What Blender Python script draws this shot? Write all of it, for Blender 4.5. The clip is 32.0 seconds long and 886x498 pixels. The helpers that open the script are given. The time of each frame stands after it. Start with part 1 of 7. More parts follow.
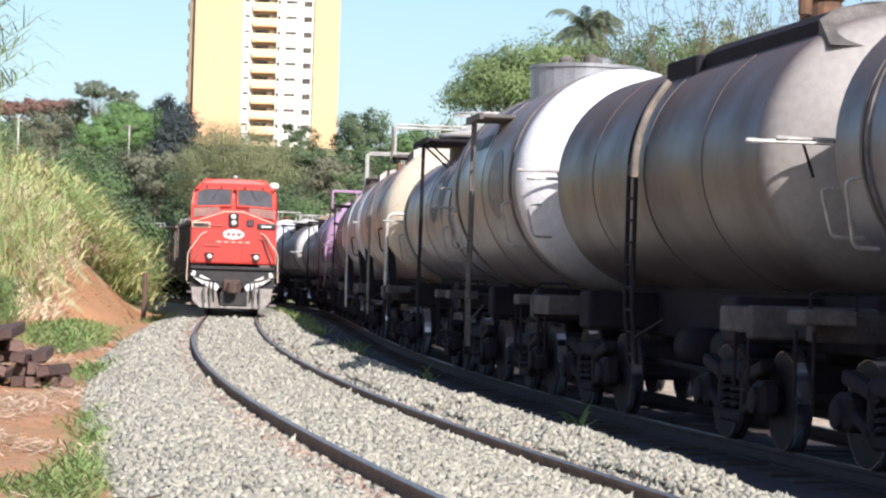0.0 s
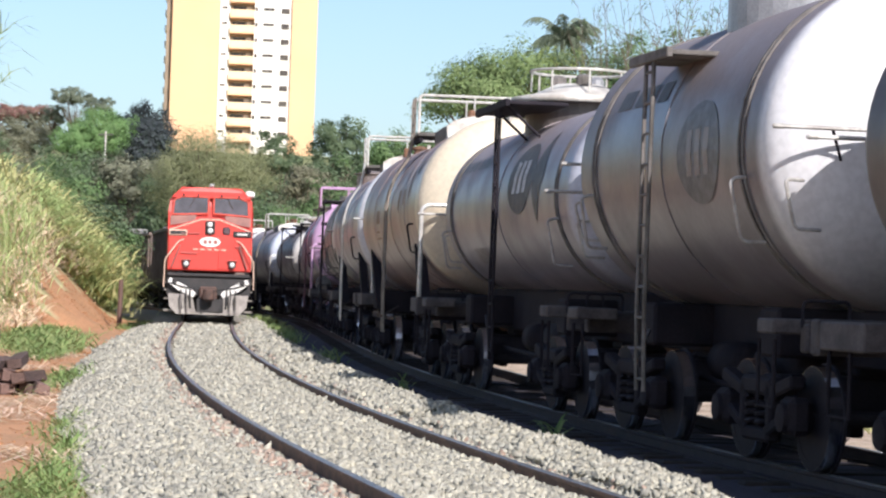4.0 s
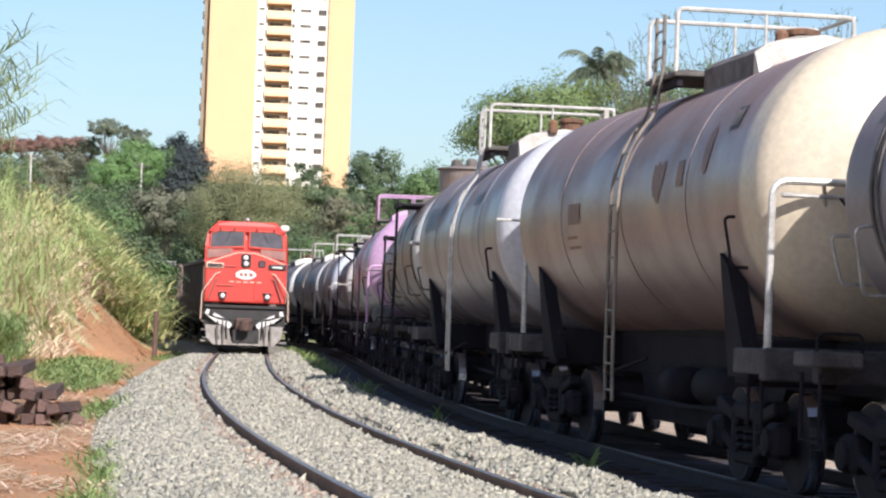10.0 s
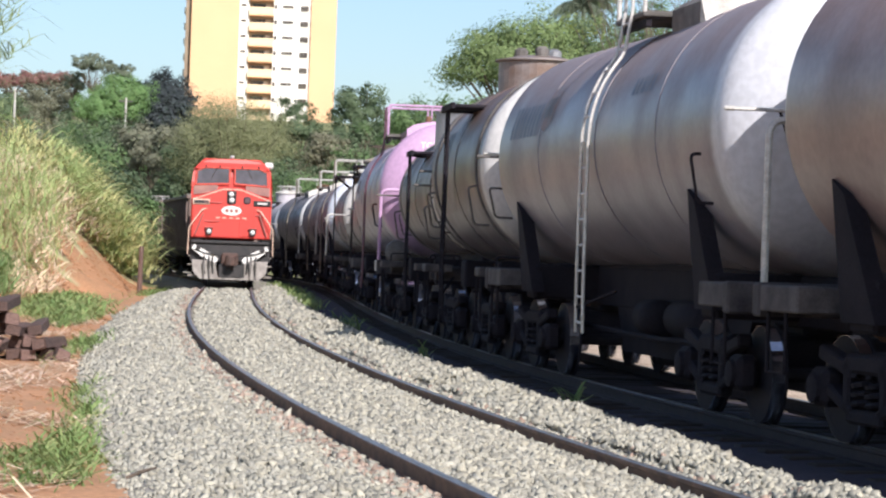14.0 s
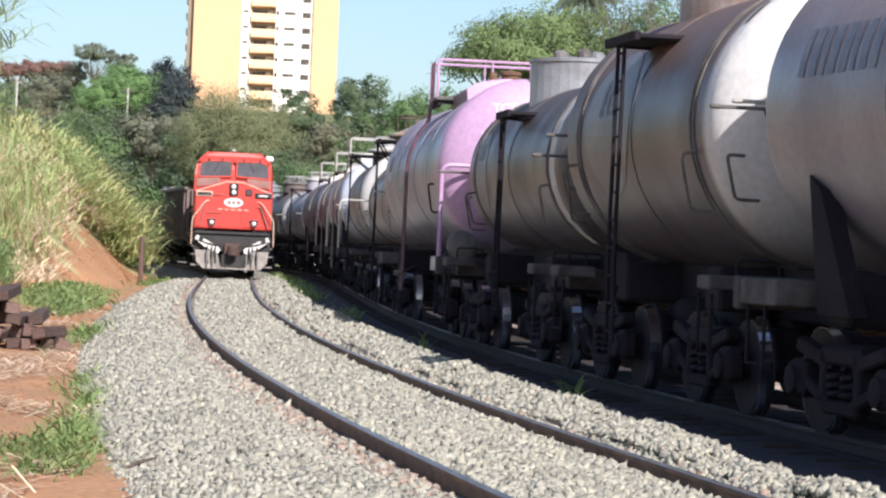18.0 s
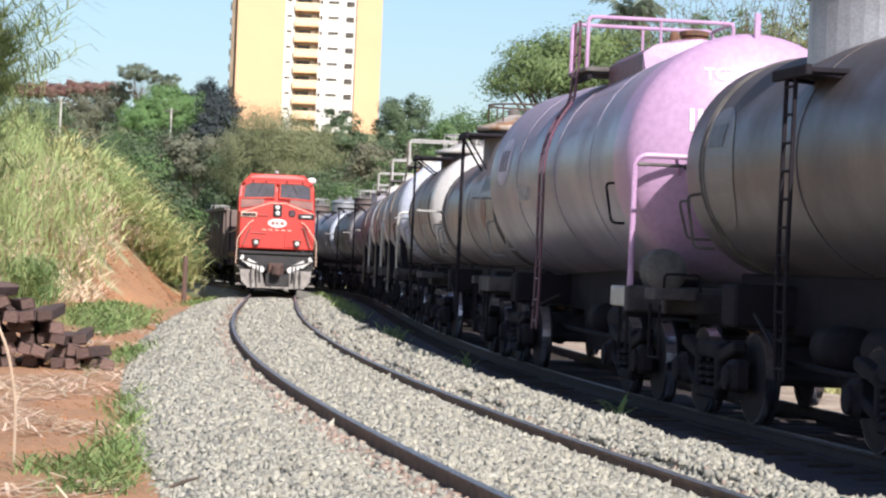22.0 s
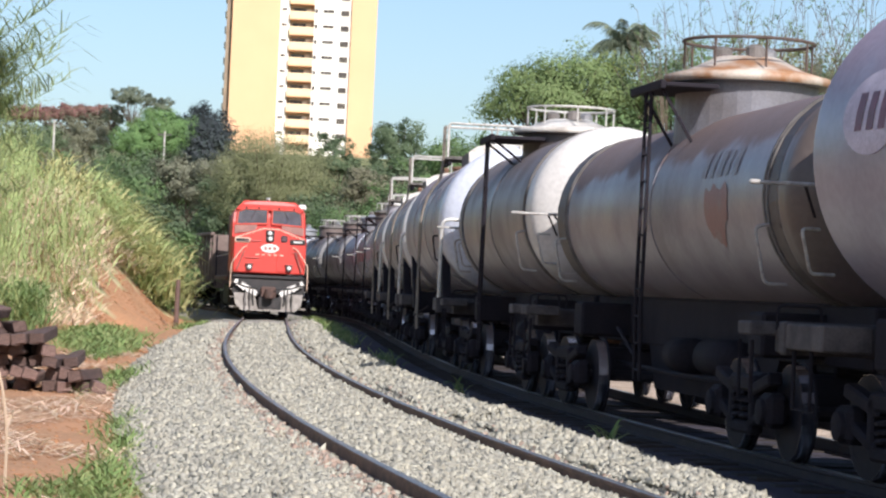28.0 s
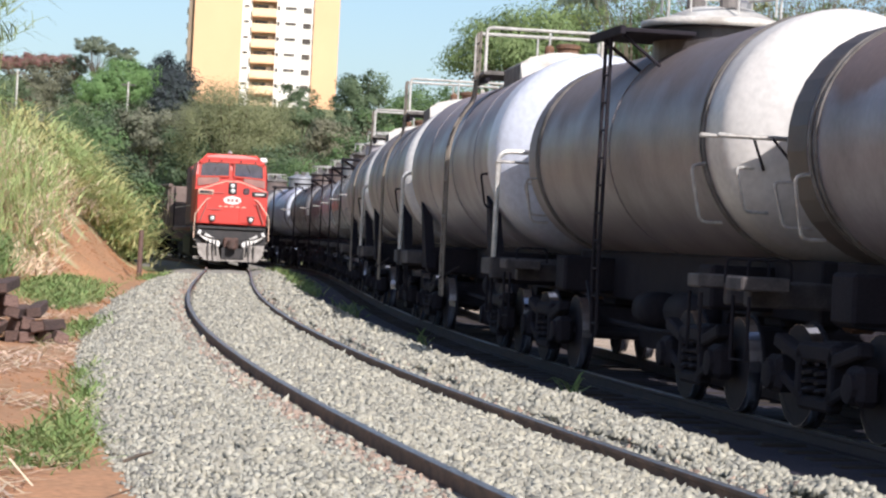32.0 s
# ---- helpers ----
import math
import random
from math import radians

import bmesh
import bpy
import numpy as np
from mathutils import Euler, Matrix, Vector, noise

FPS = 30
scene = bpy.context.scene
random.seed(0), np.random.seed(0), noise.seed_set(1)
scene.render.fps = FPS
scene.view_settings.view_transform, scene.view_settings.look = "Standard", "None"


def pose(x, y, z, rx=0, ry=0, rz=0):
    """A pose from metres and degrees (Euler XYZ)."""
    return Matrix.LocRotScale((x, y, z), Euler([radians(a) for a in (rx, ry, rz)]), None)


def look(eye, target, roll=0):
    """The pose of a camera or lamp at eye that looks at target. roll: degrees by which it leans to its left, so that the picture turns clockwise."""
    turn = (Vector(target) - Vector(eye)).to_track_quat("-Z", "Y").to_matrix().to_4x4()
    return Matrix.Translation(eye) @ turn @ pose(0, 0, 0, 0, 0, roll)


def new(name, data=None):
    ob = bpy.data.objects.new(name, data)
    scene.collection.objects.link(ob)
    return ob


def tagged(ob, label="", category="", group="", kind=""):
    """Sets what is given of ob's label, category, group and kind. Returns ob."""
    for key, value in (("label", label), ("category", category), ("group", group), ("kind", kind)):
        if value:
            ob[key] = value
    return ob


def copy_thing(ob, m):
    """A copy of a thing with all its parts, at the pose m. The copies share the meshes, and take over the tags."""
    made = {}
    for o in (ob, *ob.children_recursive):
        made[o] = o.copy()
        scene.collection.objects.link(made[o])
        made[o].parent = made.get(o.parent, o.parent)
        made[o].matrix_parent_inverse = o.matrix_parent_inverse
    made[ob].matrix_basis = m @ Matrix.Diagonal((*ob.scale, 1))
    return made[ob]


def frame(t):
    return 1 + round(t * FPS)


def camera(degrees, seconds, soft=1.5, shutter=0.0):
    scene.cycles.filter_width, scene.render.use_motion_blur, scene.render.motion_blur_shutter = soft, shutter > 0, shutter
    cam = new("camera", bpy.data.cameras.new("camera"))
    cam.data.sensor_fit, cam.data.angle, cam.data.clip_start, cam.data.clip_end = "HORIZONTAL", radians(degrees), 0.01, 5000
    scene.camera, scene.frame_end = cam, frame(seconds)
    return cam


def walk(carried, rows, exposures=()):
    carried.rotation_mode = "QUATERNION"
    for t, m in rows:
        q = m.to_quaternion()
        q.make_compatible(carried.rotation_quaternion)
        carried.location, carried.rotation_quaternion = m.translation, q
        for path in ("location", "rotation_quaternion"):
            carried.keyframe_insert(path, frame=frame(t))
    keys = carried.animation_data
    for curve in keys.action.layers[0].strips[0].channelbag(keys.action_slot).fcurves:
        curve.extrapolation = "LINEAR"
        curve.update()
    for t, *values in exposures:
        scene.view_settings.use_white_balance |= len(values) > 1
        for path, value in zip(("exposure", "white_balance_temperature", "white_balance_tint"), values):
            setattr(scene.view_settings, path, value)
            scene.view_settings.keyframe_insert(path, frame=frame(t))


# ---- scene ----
# camera: a long lens, held by hand beside the ballast
cam = camera(20.0, 32.0, soft=2.3)
EYE = (0.0, 0.0, 1.42)
TURNS = [(0, -0.53, 0.71, -1.74), (0.5, -0.29, 0.79, -1.69), (1, -0.10, 0.83, -1.40), (1.5, -0.19, 0.95, -1.59), (2, -0.49, 1.05, -1.82),
         (2.5, -1.00, 1.05, -1.90), (3, -1.04, 0.99, -1.72), (3.5, -1.14, 0.86, -1.92), (4.5, -1.0, 1.02, -1.93), (5.5, -0.83, 1.25, -1.90), (6, -0.77, 1.26, -1.78),
         (6.5, -0.71, 1.34, -1.78), (7, -0.47, 1.37, -1.85), (7.5, -0.31, 1.37, -1.75), (8, -0.34, 1.46, -1.98), (8.5, -0.27, 1.66, -2.07),
         (9, -0.25, 1.71, -2.05), (9.5, -0.30, 1.67, -2.18), (10, -0.28, 1.61, -2.10), (10.5, -0.29, 1.58, -1.93), (11, -0.29, 1.43, -2.00),
         (11.5, -0.37, 1.15, -1.90), (12, -0.50, 0.93, -1.92), (12.5, -0.47, 0.77, -2.02), (13, -0.36, 0.63, -2.06), (13.5, -0.51, 0.45, -2.22),
         (14, -0.62, 0.14, -2.05), (14.5, -0.46, 0.02, -2.2), (15.5, -0.50, -0.08, -2.4), (16.5, -0.57, -0.11, -2.50), (17, -0.63, -0.09, -2.44), (17.5, -0.69, -0.05, -2.55),
         (18, -0.60, -0.04, -2.45), (18.5, -0.21, -0.19, -2.42), (19, 0.00, -0.20, -2.38), (19.5, -0.04, -0.02, -2.28), (20, 0.12, 0.16, -2.12),
         (20.5, 0.30, 0.27, -2.07), (21, 0.24, 0.34, -2.14), (21.5, 0.26, 0.34, -2.27), (22, 0.38, 0.36, -2.36), (22.5, 0.53, 0.30, -2.34),
         (23, 0.53, 0.29, -2.20), (23.5, 0.32, 0.35, -2.22), (24, 0.29, 0.42, -2.33), (24.5, 0.28, 0.48, -2.38), (25.5, 0.28, 0.57, -2.36), (26.5, 0.27, 0.70, -2.35),
         (27, 0.19, 0.99, -2.48), (27.5, 0.15, 1.09, -2.60), (28, 0.21, 0.93, -2.62), (28.5, 0.25, 0.70, -2.66), (29, 0.23, 0.59, -2.70),
         (29.5, 0.14, 0.60, -2.67), (30, 0.05, 0.59, -2.69), (30.5, -0.20, 0.31, -2.68), (31, -0.10, 0.00, -2.64), (31.5, -0.11, -0.19, -2.79),
         (32, -0.62, -0.12, -2.93)]
walk(cam, [(t, pose(*EYE, 90 + p, r, y)) for t, y, p, r in TURNS],
     [(0, 0.72), (3, 0.65), (6, 0.66), (9, 0.60), (14, 0.59), (20, 0.64), (24, 0.53), (27, 0.55), (32, 0.51)])

# ---- light ----
SUN_AZ, SUN_EL = 157.0, 37.0     # clockwise from the +y axis: behind the camera, to its right
sun = new("sun", bpy.data.lights.new("sun", "SUN"))
sun.data.energy, sun.data.angle, sun.data.color = 4.35, radians(0.5), (1.0, 0.94, 0.93)
_d = Vector((math.sin(radians(SUN_AZ)) * math.cos(radians(SUN_EL)), math.cos(radians(SUN_AZ)) * math.cos(radians(SUN_EL)), math.sin(radians(SUN_EL))))
sun.matrix_world = look(tuple(_d * 60), (0, 0, 0))
world = bpy.data.worlds.new("sky")
scene.world = world
world.use_nodes = True
_n = world.node_tree.nodes
_sky = _n.new("ShaderNodeTexSky")
_sky.sky_type, _sky.sun_disc = "NISHITA", False
_sky.sun_elevation, _sky.sun_rotation = radians(SUN_EL), radians(SUN_AZ)
_sky.air_density, _sky.dust_density, _sky.altitude = 1.0, 2.2, 600
_sky.ozone_density = 3.2
world.node_tree.links.new(_sky.outputs[0], _n["Background"].inputs[0])
_n["Background"].inputs[1].default_value = 0.105


# ---- materials ----
def mat(name, col, col2=None, rough=0.7, metal=0.0, scale=6.0, bump=0.0, bscale=40.0, detail=6.0, spread=(0.35, 0.65), vary=0.0, spec=0.5, fine=0.15, stretch=None):
    """A surface of two mixed tints at two scales with fine relief; vary shifts the value per object."""
    m = bpy.data.materials.new(name)
    m.use_nodes = True
    nt = m.node_tree
    N, L = nt.nodes, nt.links
    b = N["Principled BSDF"]
    b.inputs["Roughness"].default_value, b.inputs["Metallic"].default_value = rough, metal
    b.inputs["Specular IOR Level"].default_value = spec
    tc = N.new("ShaderNodeTexCoord")
    src = tc.outputs["Object"]
    if stretch:
        mp = N.new("ShaderNodeMapping")
        mp.inputs["Scale"].default_value = stretch
        L.new(src, mp.inputs[0])
        src = mp.outputs[0]
    n1 = N.new("ShaderNodeTexNoise")
    n1.inputs["Scale"].default_value, n1.inputs["Detail"].default_value = scale, detail
    L.new(src, n1.inputs["Vector"])
    rp = N.new("ShaderNodeValToRGB")
    rp.color_ramp.elements[0].position, rp.color_ramp.elements[1].position = spread
    c2 = col2 or tuple(c * 0.7 for c in col)
    rp.color_ramp.elements[0].color, rp.color_ramp.elements[1].color = (*col, 1), (*c2, 1)
    L.new(n1.outputs["Fac"], rp.inputs[0])
    out = rp.outputs[0]
    n2 = N.new("ShaderNodeTexNoise")
    n2.inputs["Scale"].default_value, n2.inputs["Detail"].default_value = bscale, 4
    L.new(src, n2.inputs["Vector"])
    hs = N.new("ShaderNodeHueSaturation")
    mr = N.new("ShaderNodeMapRange")
    mr.inputs[1].default_value, mr.inputs[2].default_value = 0.3, 0.7
    mr.inputs[3].default_value, mr.inputs[4].default_value = 1 - fine, 1 + fine
    L.new(n2.outputs["Fac"], mr.inputs[0])
    val = mr.outputs[0]
    if vary:
        oi = N.new("ShaderNodeObjectInfo")
        m2 = N.new("ShaderNodeMapRange")
        m2.inputs[3].default_value, m2.inputs[4].default_value = 1 - vary, 1 + vary
        L.new(oi.outputs["Random"], m2.inputs[0])
        mu = N.new("ShaderNodeMath")
        mu.operation = "MULTIPLY"
        L.new(val, mu.inputs[0]), L.new(m2.outputs[0], mu.inputs[1])
        val = mu.outputs[0]
    L.new(val, hs.inputs["Value"])
    L.new(out, hs.inputs["Color"])
    L.new(hs.outputs[0], b.inputs["Base Color"])
    if bump:
        bp = N.new("ShaderNodeBump")
        bp.inputs["Strength"].default_value, bp.inputs["Distance"].default_value = bump, 0.02
        L.new(n2.outputs["Fac"], bp.inputs["Height"])
        L.new(bp.outputs[0], b.inputs["Normal"])
    return m


def island_mat(name, cols, rough=0.75, low=0.7, high=1.25, trans=0.0, spec=0.3):
    """A surface whose pieces each take a tint and a value of their own."""
    m = bpy.data.materials.new(name)
    m.use_nodes = True
    N, L = m.node_tree.nodes, m.node_tree.links
    b = N["Principled BSDF"]
    b.inputs["Roughness"].default_value = rough
    b.inputs["Specular IOR Level"].default_value = spec
    g = N.new("ShaderNodeNewGeometry")
    rp = N.new("ShaderNodeValToRGB")
    e = rp.color_ramp.elements
    e[0].color, e[0].position = (*cols[0], 1), 0
    e[1].color, e[1].position = (*cols[-1], 1), 1
    for i, c in enumerate(cols[1:-1]):
        x = e.new((i + 1) / (len(cols) - 1))
        x.color = (*c, 1)
    L.new(g.outputs["Random Per Island"], rp.inputs[0])
    wn = N.new("ShaderNodeTexWhiteNoise")
    wn.noise_dimensions = "1D"
    L.new(g.outputs["Random Per Island"], wn.inputs["W"])
    mr = N.new("ShaderNodeMapRange")
    mr.inputs[3].default_value, mr.inputs[4].default_value = low, high
    L.new(wn.outputs["Value"], mr.inputs[0])
    hs = N.new("ShaderNodeHueSaturation")
    L.new(mr.outputs[0], hs.inputs["Value"]), L.new(rp.outputs[0], hs.inputs["Color"])
    L.new(hs.outputs[0], b.inputs["Base Color"])
    if trans:
        t = N.new("ShaderNodeBsdfTranslucent")
        mx = N.new("ShaderNodeMixShader")
        mx.inputs[0].default_value = trans
        L.new(hs.outputs[0], t.inputs[0])
        L.new(b.outputs[0], mx.inputs[1]), L.new(t.outputs[0], mx.inputs[2])
        L.new(mx.outputs[0], N["Material Output"].inputs[0])
    return m


M = dict(
    ballast=mat("ballast", (0.30, 0.28, 0.24), (0.23, 0.215, 0.185), 0.9, scale=1.2, bump=0.6, bscale=30, fine=0.3),
    # ballast under the tank train: the train's shadow is put into this colour
    shaded_ballast=mat("ballast darkened for shade", (0.066, 0.060, 0.076), (0.046, 0.042, 0.056), 0.9, scale=1.2, bump=0.6, bscale=30, fine=0.3, spec=0.15),
    soil=mat("red soil", (0.43, 0.222, 0.112), (0.325, 0.182, 0.094), 0.95, scale=0.8, bump=0.6, bscale=14, fine=0.25),
    rail=mat("rail steel", (0.22, 0.13, 0.092), (0.13, 0.085, 0.066), 0.75, 0.0, scale=5, spec=0.2),
    rail_top=mat("polished rail head", (0.36, 0.345, 0.33), (0.24, 0.225, 0.21), 0.42, 0.85, scale=3, stretch=(8, 1, 1)),
    # underframe and wheel colours lowered to near-black for the deep shade below the cars
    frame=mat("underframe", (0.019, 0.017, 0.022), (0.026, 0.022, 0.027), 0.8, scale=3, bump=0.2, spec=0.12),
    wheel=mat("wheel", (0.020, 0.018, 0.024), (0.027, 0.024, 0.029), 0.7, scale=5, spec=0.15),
    tyre=mat("polished tread", (0.5, 0.52, 0.6), (0.36, 0.37, 0.43), 0.2, 1.0, scale=5),
    metal=mat("galvanised pipe", (0.62, 0.60, 0.56), (0.45, 0.43, 0.40), 0.45, 0.3, scale=8),
    # darker copy of the rail steel, for the rails in the train's shade
    shaded_rail=mat("rail steel darkened for shade", (0.035, 0.03, 0.035), (0.05, 0.04, 0.042), 0.7, scale=5, spec=0.2),
    tan_ballast=mat("dusty tan gravel", (0.46, 0.37, 0.28), (0.30, 0.225, 0.165), 0.9, scale=2, bump=0.8, bscale=25, fine=0.4),
    red=mat("red paint", (0.60, 0.058, 0.044), (0.52, 0.052, 0.04), 0.42, scale=2.5, fine=0.08),
    dark_red=mat("faded red paint", (0.62, 0.10, 0.07), (0.55, 0.09, 0.065), 0.5, scale=3),
    white=mat("white paint", (0.78, 0.76, 0.72), (0.62, 0.60, 0.56), 0.5, scale=4),
    grey=mat("grey plough", (0.26, 0.235, 0.21), (0.15, 0.13, 0.11), 0.6, scale=3),
    black=mat("black", (0.02, 0.02, 0.02), (0.035, 0.03, 0.03), 0.6, scale=4),
    glass=mat("cab glass", (0.03, 0.035, 0.06), (0.06, 0.065, 0.10), 0.06, scale=2.5, spec=0.9),
    yellow=mat("ochre render", (0.77, 0.46, 0.265), (0.73, 0.435, 0.25), 0.85, scale=0.15),
    cream_wall=mat("white render", (0.86, 0.82, 0.74), (0.80, 0.76, 0.68), 0.85, scale=0.2),
    hopper=mat("rusty brown steel", (0.189, 0.136, 0.115), (0.133, 0.095, 0.081), 0.7, scale=1.5, bump=0.2),
    wood=mat("old sleeper wood", (0.17, 0.105, 0.085), (0.085, 0.052, 0.044), 0.85, scale=4, bump=0.5, bscale=30, stretch=(8, 1, 8), vary=0.38),
    purple=mat("violet paint", (0.52, 0.32, 0.50), (0.45, 0.27, 0.43), 0.45, scale=3),
    bark=mat("bark", (0.16, 0.12, 0.09), (0.09, 0.07, 0.05), 0.9, scale=4, bump=0.5),
    leaf_a=island_mat("leaves mid green", [(0.127, 0.184, 0.096), (0.151, 0.208, 0.116), (0.177, 0.225, 0.131)], trans=0.4, low=0.8, high=1.15),
    leaf_b=island_mat("leaves bright green", [(0.137, 0.224, 0.091), (0.164, 0.255, 0.105), (0.192, 0.278, 0.121)], trans=0.4, low=0.8, high=1.15),
    leaf_c=island_mat("leaves olive", [(0.216, 0.220, 0.139), (0.249, 0.243, 0.164), (0.270, 0.252, 0.176)], trans=0.4, low=0.85, high=1.12),
    leaf_e=island_mat("leaves pale olive", [(0.243, 0.264, 0.130), (0.266, 0.281, 0.147), (0.286, 0.291, 0.163)], trans=0.4, low=0.85, high=1.12),
    leaf_f=island_mat("leaves brown-grey", [(0.160, 0.167, 0.110), (0.180, 0.184, 0.125), (0.195, 0.197, 0.132)], trans=0.15, low=0.85, high=1.12),
    leaf_g=island_mat("leaves fresh green", [(0.135, 0.245, 0.082), (0.158, 0.272, 0.097), (0.190, 0.292, 0.120)], trans=0.2, low=0.85, high=1.12),
    leaf_u=island_mat("leaves grey-green", [(0.148, 0.178, 0.122), (0.169, 0.198, 0.141), (0.191, 0.215, 0.156)], trans=0.25, low=0.85, high=1.12),
    rust_stone=island_mat("rust-stained stones", [(0.35, 0.262, 0.205), (0.29, 0.21, 0.16), (0.41, 0.335, 0.275)], 0.9, 0.7, 1.2),
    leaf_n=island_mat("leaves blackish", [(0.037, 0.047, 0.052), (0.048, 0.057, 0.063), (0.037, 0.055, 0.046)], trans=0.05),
    leaf_d=island_mat("leaves dark", [(0.056, 0.090, 0.062), (0.067, 0.101, 0.067), (0.078, 0.112, 0.073)], trans=0.1),
    straw=island_mat("dry tall grass", [(0.850, 0.645, 0.503), (0.779, 0.604, 0.433), (0.661, 0.552, 0.366), (0.873, 0.676, 0.549)], low=0.62, high=1.22, trans=0.25),
    straw_tan=island_mat("brown dry grass", [(0.568, 0.388, 0.274), (0.636, 0.449, 0.320), (0.500, 0.377, 0.252)], low=0.62, high=1.22, trans=0.2),
    lime=island_mat("yellow-green grass", [(0.500, 0.485, 0.215), (0.590, 0.535, 0.260), (0.430, 0.445, 0.180)], low=0.62, high=1.22, trans=0.25),
    deep=island_mat("leafy green weeds", [(0.151, 0.250, 0.090), (0.206, 0.300, 0.116), (0.260, 0.330, 0.144)], trans=0.2),
    reed=island_mat("green tall grass", [(0.335, 0.450, 0.175), (0.410, 0.510, 0.210), (0.495, 0.550, 0.262)], low=0.62, high=1.22, trans=0.25),
    grass=island_mat("short grass", [(0.155, 0.250, 0.080), (0.215, 0.300, 0.105), (0.320, 0.345, 0.150)], trans=0.25),
    stone=island_mat("ballast stones", [(0.372, 0.355, 0.290), (0.328, 0.318, 0.265), (0.400, 0.375, 0.293), (0.300, 0.294, 0.253)], 0.9, 0.70, 1.22),
)


# ---- building blocks ----
def part(name, bm, material, parent=None, label="", smooth=False):
    me = bpy.data.meshes.new(name)
    if smooth:
        for f in bm.faces:
            f.smooth = True
    bm.to_mesh(me)
    bm.free()
    me.materials.append(M[material] if isinstance(material, str) else material)
    ob = new(name, me)
    if parent is not None:
        ob.parent = parent
    if label:
        ob["label"] = label
    return ob


def mesh_part(name, verts, faces, material, parent=None, label="", smooth=False):
    me = bpy.data.meshes.new(name)
    me.from_pydata(verts, [], faces)
    if smooth:
        me.polygons.foreach_set("use_smooth", [True] * len(faces))
    me.materials.append(M[material] if isinstance(material, str) else material)
    ob = new(name, me)
    if parent is not None:
        ob.parent = parent
    if label:
        ob["label"] = label
    return ob


def add_box(bm, lo, hi, m=None, bevel=0.0):
    v = [bm.verts.new(((lo, hi)[i & 1][0], (lo, hi)[i >> 1 & 1][1], (lo, hi)[i >> 2 & 1][2])) for i in range(8)]
    fs = [bm.faces.new([v[i] for i in q]) for q in ((0, 2, 3, 1), (4, 5, 7, 6), (0, 1, 5, 4), (2, 6, 7, 3), (0, 4, 6, 2), (1, 3, 7, 5))]
    if m is not None:
        bmesh.ops.transform(bm, matrix=m, verts=v)
    if bevel:
        es = list({e for f in fs for e in f.edges})
        bmesh.ops.bevel(bm, geom=es, offset=bevel, segments=1, affect="EDGES", profile=0.5)
    return bm


def box(lo, hi, bevel=0.0, m=None):
    return add_box(bmesh.new(), lo, hi, m, bevel)


def add_tube(bm, pts, r, n=8, cap=True):
    """A round bar along pts."""
    pts = [Vector(p) for p in pts]
    rings = []
    for i, p in enumerate(pts):
        d = (pts[min(i + 1, len(pts) - 1)] - pts[max(i - 1, 0)]).normalized()
        a = d.orthogonal().normalized() if i == 0 else (rings_u - d * rings_u.dot(d)).normalized()
        rings_u = a
        b = d.cross(a)
        rr = r[i] if isinstance(r, (list, tuple)) else r
        rings.append([bm.verts.new(p + (a * math.cos(2 * math.pi * k / n) + b * math.sin(2 * math.pi * k / n)) * rr) for k in range(n)])
    for A, B in zip(rings, rings[1:]):
        for k in range(n):
            bm.faces.new((A[k], A[(k + 1) % n], B[(k + 1) % n], B[k]))
    if cap:
        bm.faces.new(rings[0][::-1]), bm.faces.new(rings[-1])
    return bm


def tube(pts, r, n=8):
    return add_tube(bmesh.new(), pts, r, n)


def bent(pts, r=0.12, k=4):
    """The corner points of pts rounded off."""
    pts = [Vector(p) for p in pts]
    out = [pts[0]]
    for a, b, c in zip(pts, pts[1:], pts[2:]):
        p, q = b + (a - b).normalized() * r, b + (c - b).normalized() * r
        for i in range(k + 1):
            t = i / k
            out.append(p * (1 - t) ** 2 + b * 2 * t * (1 - t) + q * t * t)
    return out + [pts[-1]]


def lathe(profile, n=40, axis="y", centre=(0, 0, 0), cap=True):
    """A body of revolution; profile: (along, radius)."""
    bm = bmesh.new()
    rings = []
    for s, r in profile:
        ring = []
        for k in range(n):
            a = 2 * math.pi * k / n
            u, v = r * math.cos(a), r * math.sin(a)
            co = (u, s, v) if axis == "y" else (u, v, s) if axis == "z" else (s, u, v)
            ring.append(bm.verts.new((co[0] + centre[0], co[1] + centre[1], co[2] + centre[2])))
        rings.append(ring)
    for A, B in zip(rings, rings[1:]):
        for k in range(n):
            bm.faces.new((A[k], A[(k + 1) % n], B[(k + 1) % n], B[k]))
    for ring in (rings[0], rings[-1]) if cap else ():
        bm.faces.new(ring)
    bmesh.ops.recalc_face_normals(bm, faces=bm.faces)
    return bm


def thing(name, label, category, group="", m=None):
    ob = new(name)
    ob.empty_display_size = 0.2
    if m is not None:
        ob.matrix_world = m
    return tagged(ob, label, category, group)


# ---- the two tracks: plan curves by arc length ----
STEP = 0.25


def plan(x0, th0, k0, k1, k2, near, far, left):
    """Points and headings of a track; s = 0 at y = 10. Straight beyond near, a bend to the left past far."""
    s = np.arange(-130, 260 + STEP, STEP)
    u = np.clip(s, near, far)
    k = k0 / 100 + k1 / 1e4 * u + k2 / 1e6 * u * u
    k = np.where(s < near, k * np.clip(1 + (s - near) / 12, 0, 1), k)
    k = np.where(s > far, k + (left - k) * np.clip((s - far) / 8, 0, 1), k)
    th = np.cumsum(k) * STEP
    i0 = int(np.argmin(abs(s)))
    th += radians(th0) - th[i0]
    x, y = np.cumsum(-np.sin(th)) * STEP, np.cumsum(np.cos(th)) * STEP
    return s, x - x[i0] + x0, y - y[i0] + 10, th


